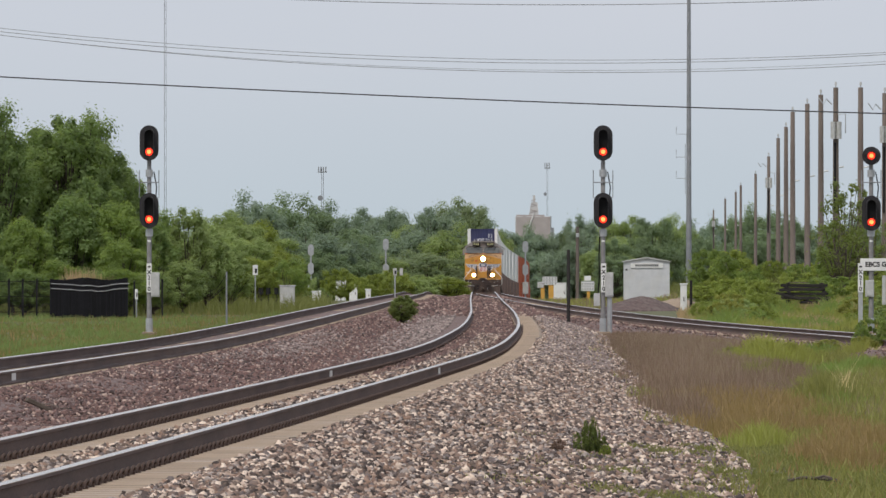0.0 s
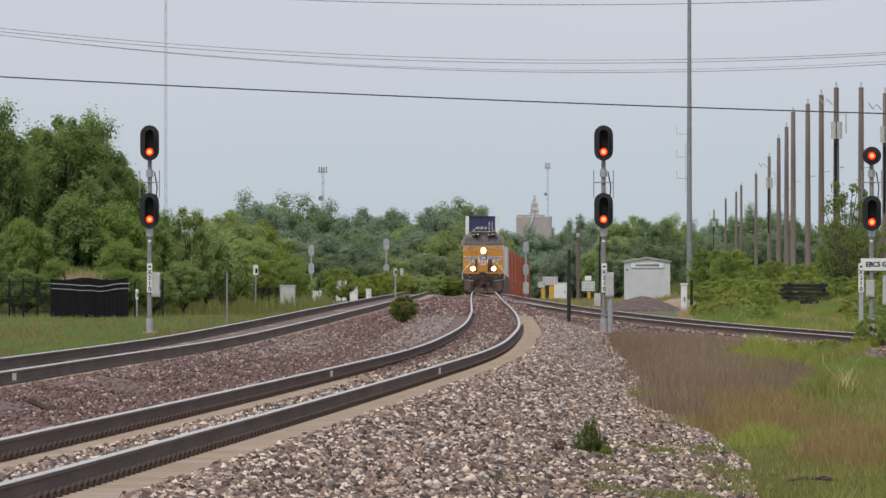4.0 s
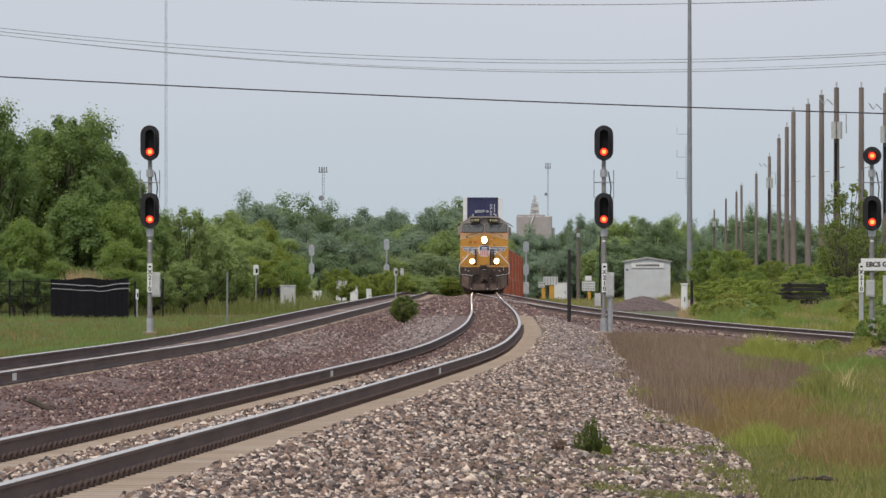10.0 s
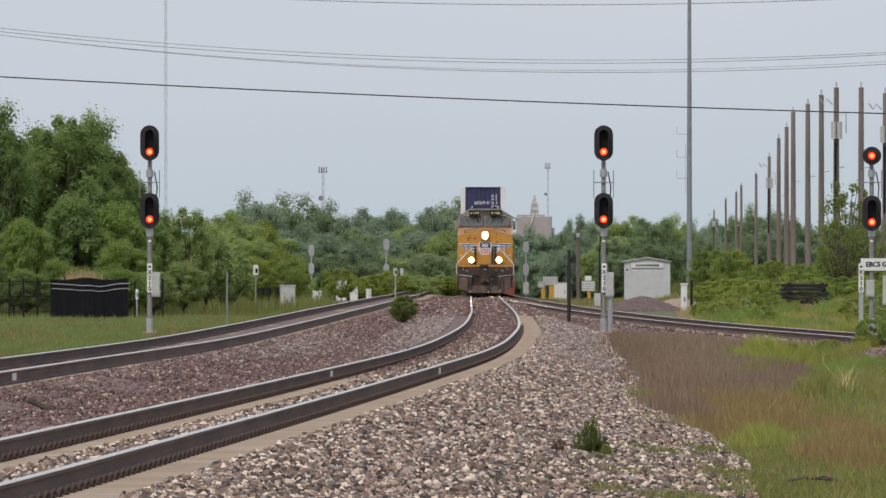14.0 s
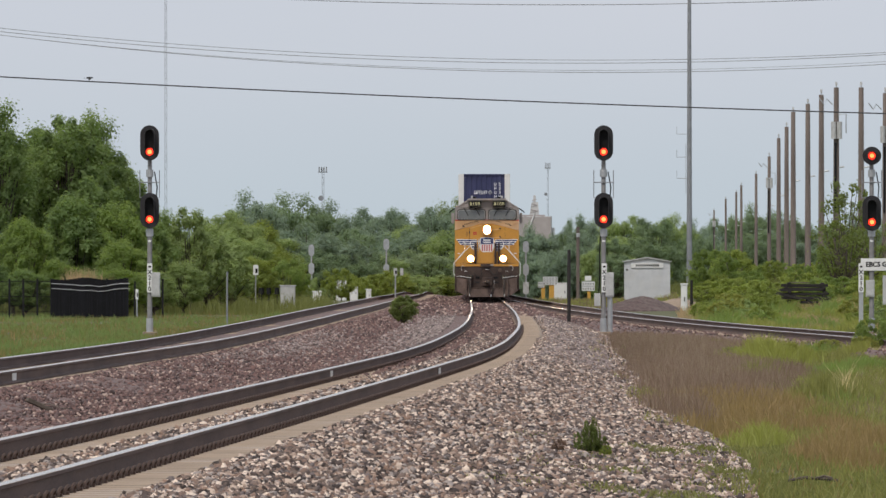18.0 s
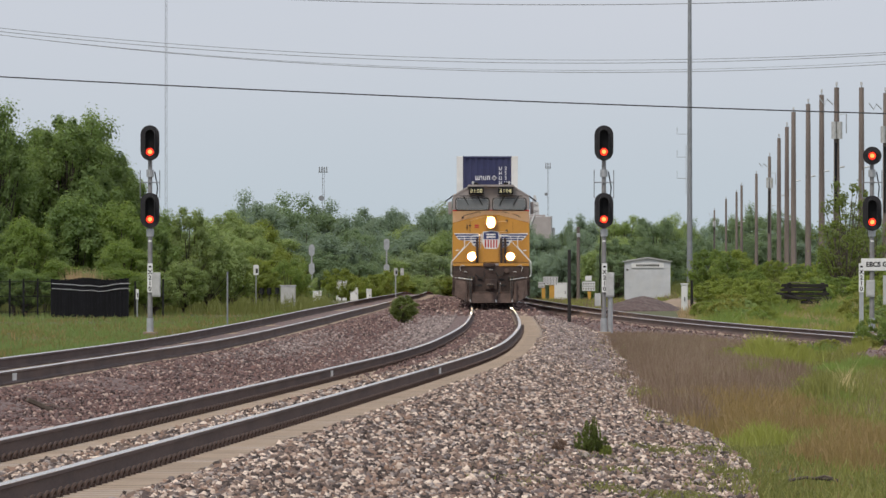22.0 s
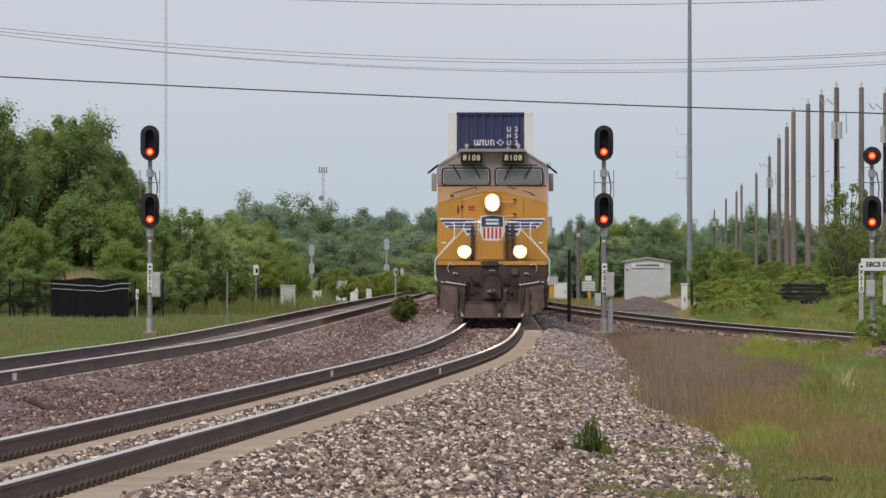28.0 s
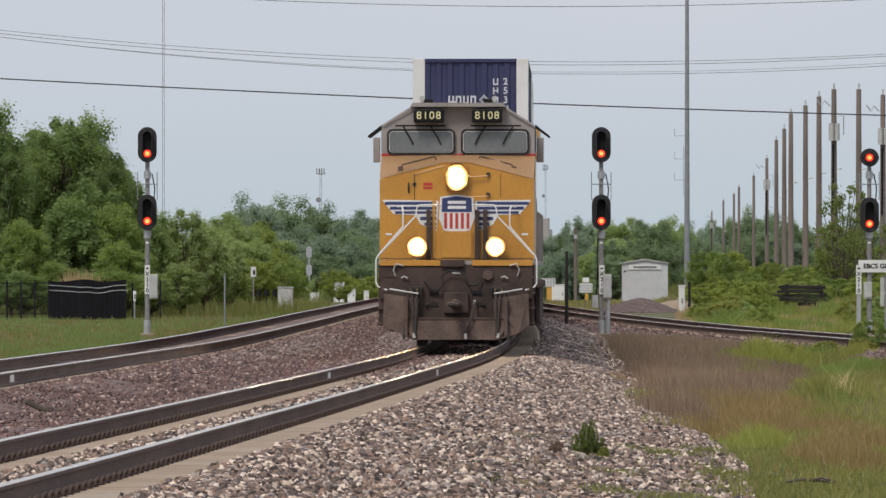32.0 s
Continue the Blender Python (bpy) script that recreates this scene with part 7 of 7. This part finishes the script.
make_cabinet("relay_cabinet", 8.2, 643, 1.15, 0.8, 1.32, M_white, "white metal relay cabinet beside the signs")
make_cabinet("relay_cabinet", -8.1, 470, 0.78, 0.6, 1.30, M_alu, "grey metal relay cabinet beside the second track")
make_cabinet("relay_cabinet", -7.25, 640, 0.74, 0.6, 1.45, M_white, "white metal cabinet beside the tracks")
make_cabinet("relay_cabinet", -6.35, 640, 0.56, 0.5, 1.12, M_white, "white metal cabinet beside the tracks")
make_cabinet("relay_cabinet", -5.3, 640, 0.36, 0.4, 0.85, M_white, "small white metal cabinet beside the tracks")
make_cabinet("relay_cabinet", -8.4, 600, 0.56, 0.4, 0.62, M_white, "low white metal cabinet beside the tracks")
make_cabinet("relay_cabinet", 11.45, 430, 0.30, 0.25, 1.45, M_white, "narrow white metal cabinet beside a black post")
make_post("black_post", 11.80, 430, ground_z(11.8, 430), 0.95, 0.075, M_timber, "short black post beside a white cabinet", "post")


def make_flag_sign(x, y, z1, w, h, label, post_r=0.03, face=M_white):
    z = ground_z(x, y)
    s = empty("track_marker", pose(x, y, z), label, "sign", "trackside markers")
    part("post", rod(B(), (0, 0, -0.3), (0, 0, z1 - z), post_r, seg=8), M_galv, s)
    pl = part("plate", box(B(), -w / 2, w / 2, -0.05, -0.03, z1 - z - h, z1 - z, 0.004), face, s, "small plate")
    part("bar", box(B(), -w * 0.05, w * 0.34, -0.058, -0.052, z1 - z - h * 0.8, z1 - z - h * 0.35), M_black, pl)
    return s


make_flag_sign(-9.35, 450, 1.68, 0.26, 0.5, "white marker plate with a black mark on a post")
make_post("thin_post", -7.9, 330, ground_z(-7.9, 330), 1.4, 0.035, M_mast, "thin grey steel post beside the second track", "post")
marker = make_flag_sign(-2.66, 500, 1.52, 0.20, 0.40, "two small grey marker plates on a thin post", 0.04, M_alu)
part("plate", box(B(), 0.26, 0.44, -0.05, -0.03, 1.52 - ground_z(-2.66, 500) - 0.40, 1.52 - ground_z(-2.66, 500), 0.004), M_alu, marker, "small plate")
part("crossbar", box(B(), -0.05, 0.40, -0.03, -0.01, 1.34 - ground_z(-2.66, 500), 1.38 - ground_z(-2.66, 500)), M_mast, marker)
make_flag_sign(-13.5, 398, 0.6, 0.12, 0.45, "small white marker plate on a thin post")
for x in (-9.5, -9.12, -8.7):
    z = ground_z(x, 472)
    lamp = empty("switch_lamp", pose(x, 472, z), "small dark switch lamp on a short stand", "lamp", "switch lamps")
    part("stand", rod(B(), (0, 0, -0.2), (0, 0, 0.95), 0.035, seg=8), M_black, lamp)
    part("lantern", rod(B(), (0, 0, 0.85), (0, 0, 1.2), 0.13, 0.11, 14), M_black, lamp)


def make_far_signal(x, y, z0, heads):
    """A signal seen from behind: grey backs on a thin mast."""
    s = empty("far_signal", pose(x, y, ground_z(x, y)), "far grey railway signal seen from behind", "railway signal", "far signals")
    g = ground_z(x, y)
    part("mast", rod(B(), (0, 0, 0), (0, 0, heads[0] - g + 0.4), 0.09, 0.07, 10), M_galv, s)
    for h in heads:
        part("signal_head", prism(B(), [(a, b + h - g) for a, b in oval(0.5, 1.0)], -0.12, -0.05), M_galv, s, "grey back of a signal head")
    part("case", box(B(), -0.25, 0.25, -0.25, 0.1, -0.72 - g, 0.3 - g, 0.02), M_alu, s)
    return s


make_far_signal(-11.55, 790, 0, (3.1, 1.5))
make_far_signal(-5.0, 790, 0, (3.6, 1.4))
make_far_signal(7.2, 790, 0, (3.4, 1.4))


def make_timber_rack():
    """A stack of dark old timbers on the bank."""
    x, y = 16.05, 400
    z = ground_z(x, y)
    s = empty("timber_stack", pose(x, y, z), "stack of dark old timbers with gaps between layers", "timber stack")
    rnd = random.Random(4)
    base = max(0.05, -0.05 - z)
    for leg in (-0.75, 0.62, 0.95):
        part("bearer", box(B(), leg - 0.07, leg + 0.07, -0.1, 1.2, -0.2, base + 0.16, 0.01), M_timber, s)
    for lay, (x0, x1) in enumerate(((-0.15, 1.05), (-1.02, 1.08), (-0.98, 1.12), (-1.08, 1.06), (-1.0, 1.0))):
        zz = base + lay * 0.185
        for row in range(3):
            dx, h, tilt = rnd.uniform(-0.14, 0.14), rnd.uniform(0.10, 0.145), rnd.uniform(-1.2, 1.2)
            ob = part("timber", box(B(), x0, x1 + rnd.uniform(-0.3, 0.06), 0, 0.24, 0, h, 0.02), M_timber, s)
            ob.matrix_basis = pose(dx, row * 0.36 + rnd.uniform(0, 0.05), zz + rnd.uniform(-0.012, 0.012), 0, tilt, rnd.uniform(-3, 3))
        for x in (x0 + 0.25, x1 - 0.28):
            part("spacer", box(B(), x - 0.07, x + 0.07, 0, 1.0, zz + 0.09, zz + 0.19, 0.01), M_timber, s)
    ob = part("top_board", box(B(), -0.75, 0.15, 0.02, 0.2, 0, 0.035), M_wood, s, "pale loose board")
    ob.matrix_basis = pose(0, 0, base + 0.915, 0, 1.5, 4)
    ob = part("fallen_timber", box(B(), -0.9, 0.3, -0.3, -0.12, 0, 0.12, 0.02), M_timber, s)
    ob.matrix_basis = pose(-0.55, 0, base + 0.22, 0, 14, 5)
    return s


make_timber_rack()

bm = box(B(), -0.19, 0.16, -0.05, 0.05, -0.02, 0.035, 0.012)
box(bm, 0.05, 0.24, -0.03, 0.04, -0.03, 0.015, 0.008)
solo("broken_timber", bm, M_bark, "short dark broken timber lying on the ballast", "timber", at=pose(-5.0, 112, bed_z(-5.0 - xa(112), 112) + 0.07, 0, 24, 20))
bm = bent(B(), [(-0.2, 0, 0.02), (0.0, 0.05, 0.05), (0.14, 0.02, 0.03), (0.26, 0.08, 0.05)], 0.009, 6)
solo("dry_stick", bm, M_wood, "pale dry stick lying on the ballast", "stick", at=pose(-4.95, 113.5, bed_z(-4.95 - xa(113.5), 113.5) + 0.02, 0, 12, 0))


bm = bent(B(), [(-0.24, 0, 0.0), (-0.08, 0.05, 0.03), (0.1, 0.0, 0.02), (0.26, 0.06, 0.0)], 0.018, 6)
bent(bm, [(0.02, 0.02, 0.02), (0.12, -0.1, 0.05), (0.2, -0.14, 0.03)], 0.012, 6)
solo("branch", bm, M_bark, "short dark branch lying in the grass", "branch", at=pose(3.75, 92, ground_z(3.75, 92) + 0.05))


# ---- birds ----
def make_bird():
    b = empty("bird", pose(0, 0, 0), "small dark bird in flight", "bird", "birds")
    bm = B()
    bmesh.ops.create_uvsphere(bm, u_segments=12, v_segments=8, radius=1, matrix=Matrix.Diagonal((0.10, 0.032, 0.035, 1)))
    bmesh.ops.create_uvsphere(bm, u_segments=10, v_segments=6, radius=1, matrix=Matrix.Translation((0.10, 0, 0.012)) @ Matrix.Diagonal((0.03, 0.024, 0.024, 1)))
    part("body", bm, M_feather, b)
    part("tail", prism(B(), [(-0.08, -0.015), (-0.19, -0.035), (-0.19, 0.035), (-0.08, 0.015)], -0.004, 0.004, "z"), M_feather, b)
    part("beak", rod(B(), (0.125, 0, 0.01), (0.15, 0, 0.006), 0.008, 0.002, 6), M_feather, b)
    wings = []
    for sy in (-1, 1):
        wings.append(part("wing", prism(B(), [(0.06, 0), (0.05, sy * 0.11), (0.0, sy * 0.21), (-0.03, sy * 0.10), (-0.05, 0)], -0.003, 0.005, "z"), M_feather, b))
    return b, wings


def fly(y, t0, x0, z0, t1, x1, z1):
    """A bird that crosses on a straight line through two places; its wings beat while it is near."""
    b, wings = make_bird()
    vx, vz = (x1 - x0) / (t1 - t0), (z1 - z0) / (t1 - t0)
    turn = 0 if vx > 0 else 180

    def at(t, level=False):
        return pose(x0 + vx * (t - t0), y, z0 + vz * (max(t0 - 0.6, min(t, t1 + 0.6)) - t0), 0, 0, turn)
    times = [0, t0 - 0.6, t0, t1, t1 + 0.6, 32] if t1 + 0.6 < 32 else [0, t0 - 0.6, t0, t1, 32]
    BIRDS.append((b, [(t, at(t)) for t in times]))
    for k, w in enumerate(wings):
        s = 1 if k else -1
        rows, t, up = [(0, pose(0, 0, 0, 20 * s))], t0 - 0.5, 1
        while t < min(31.8, t1 + 0.4):
            rows.append((t, pose(0, 0, 0, s * (38 if up > 0 else -22))))
            t, up = t + 0.1, -up
        BIRDS.append((w, rows + [(32, pose(0, 0, 0, 20 * s))]))


fly(300, 18.2, -9.28, 6.7, 18.8, -1.82, 4.1)
fly(290, 18.6, -10.5, 5.85, 19.4, -1.21, 4.0)
fly(150, 31.1, 3.55, 5.86, 31.4, -0.81, 5.80)
motions()
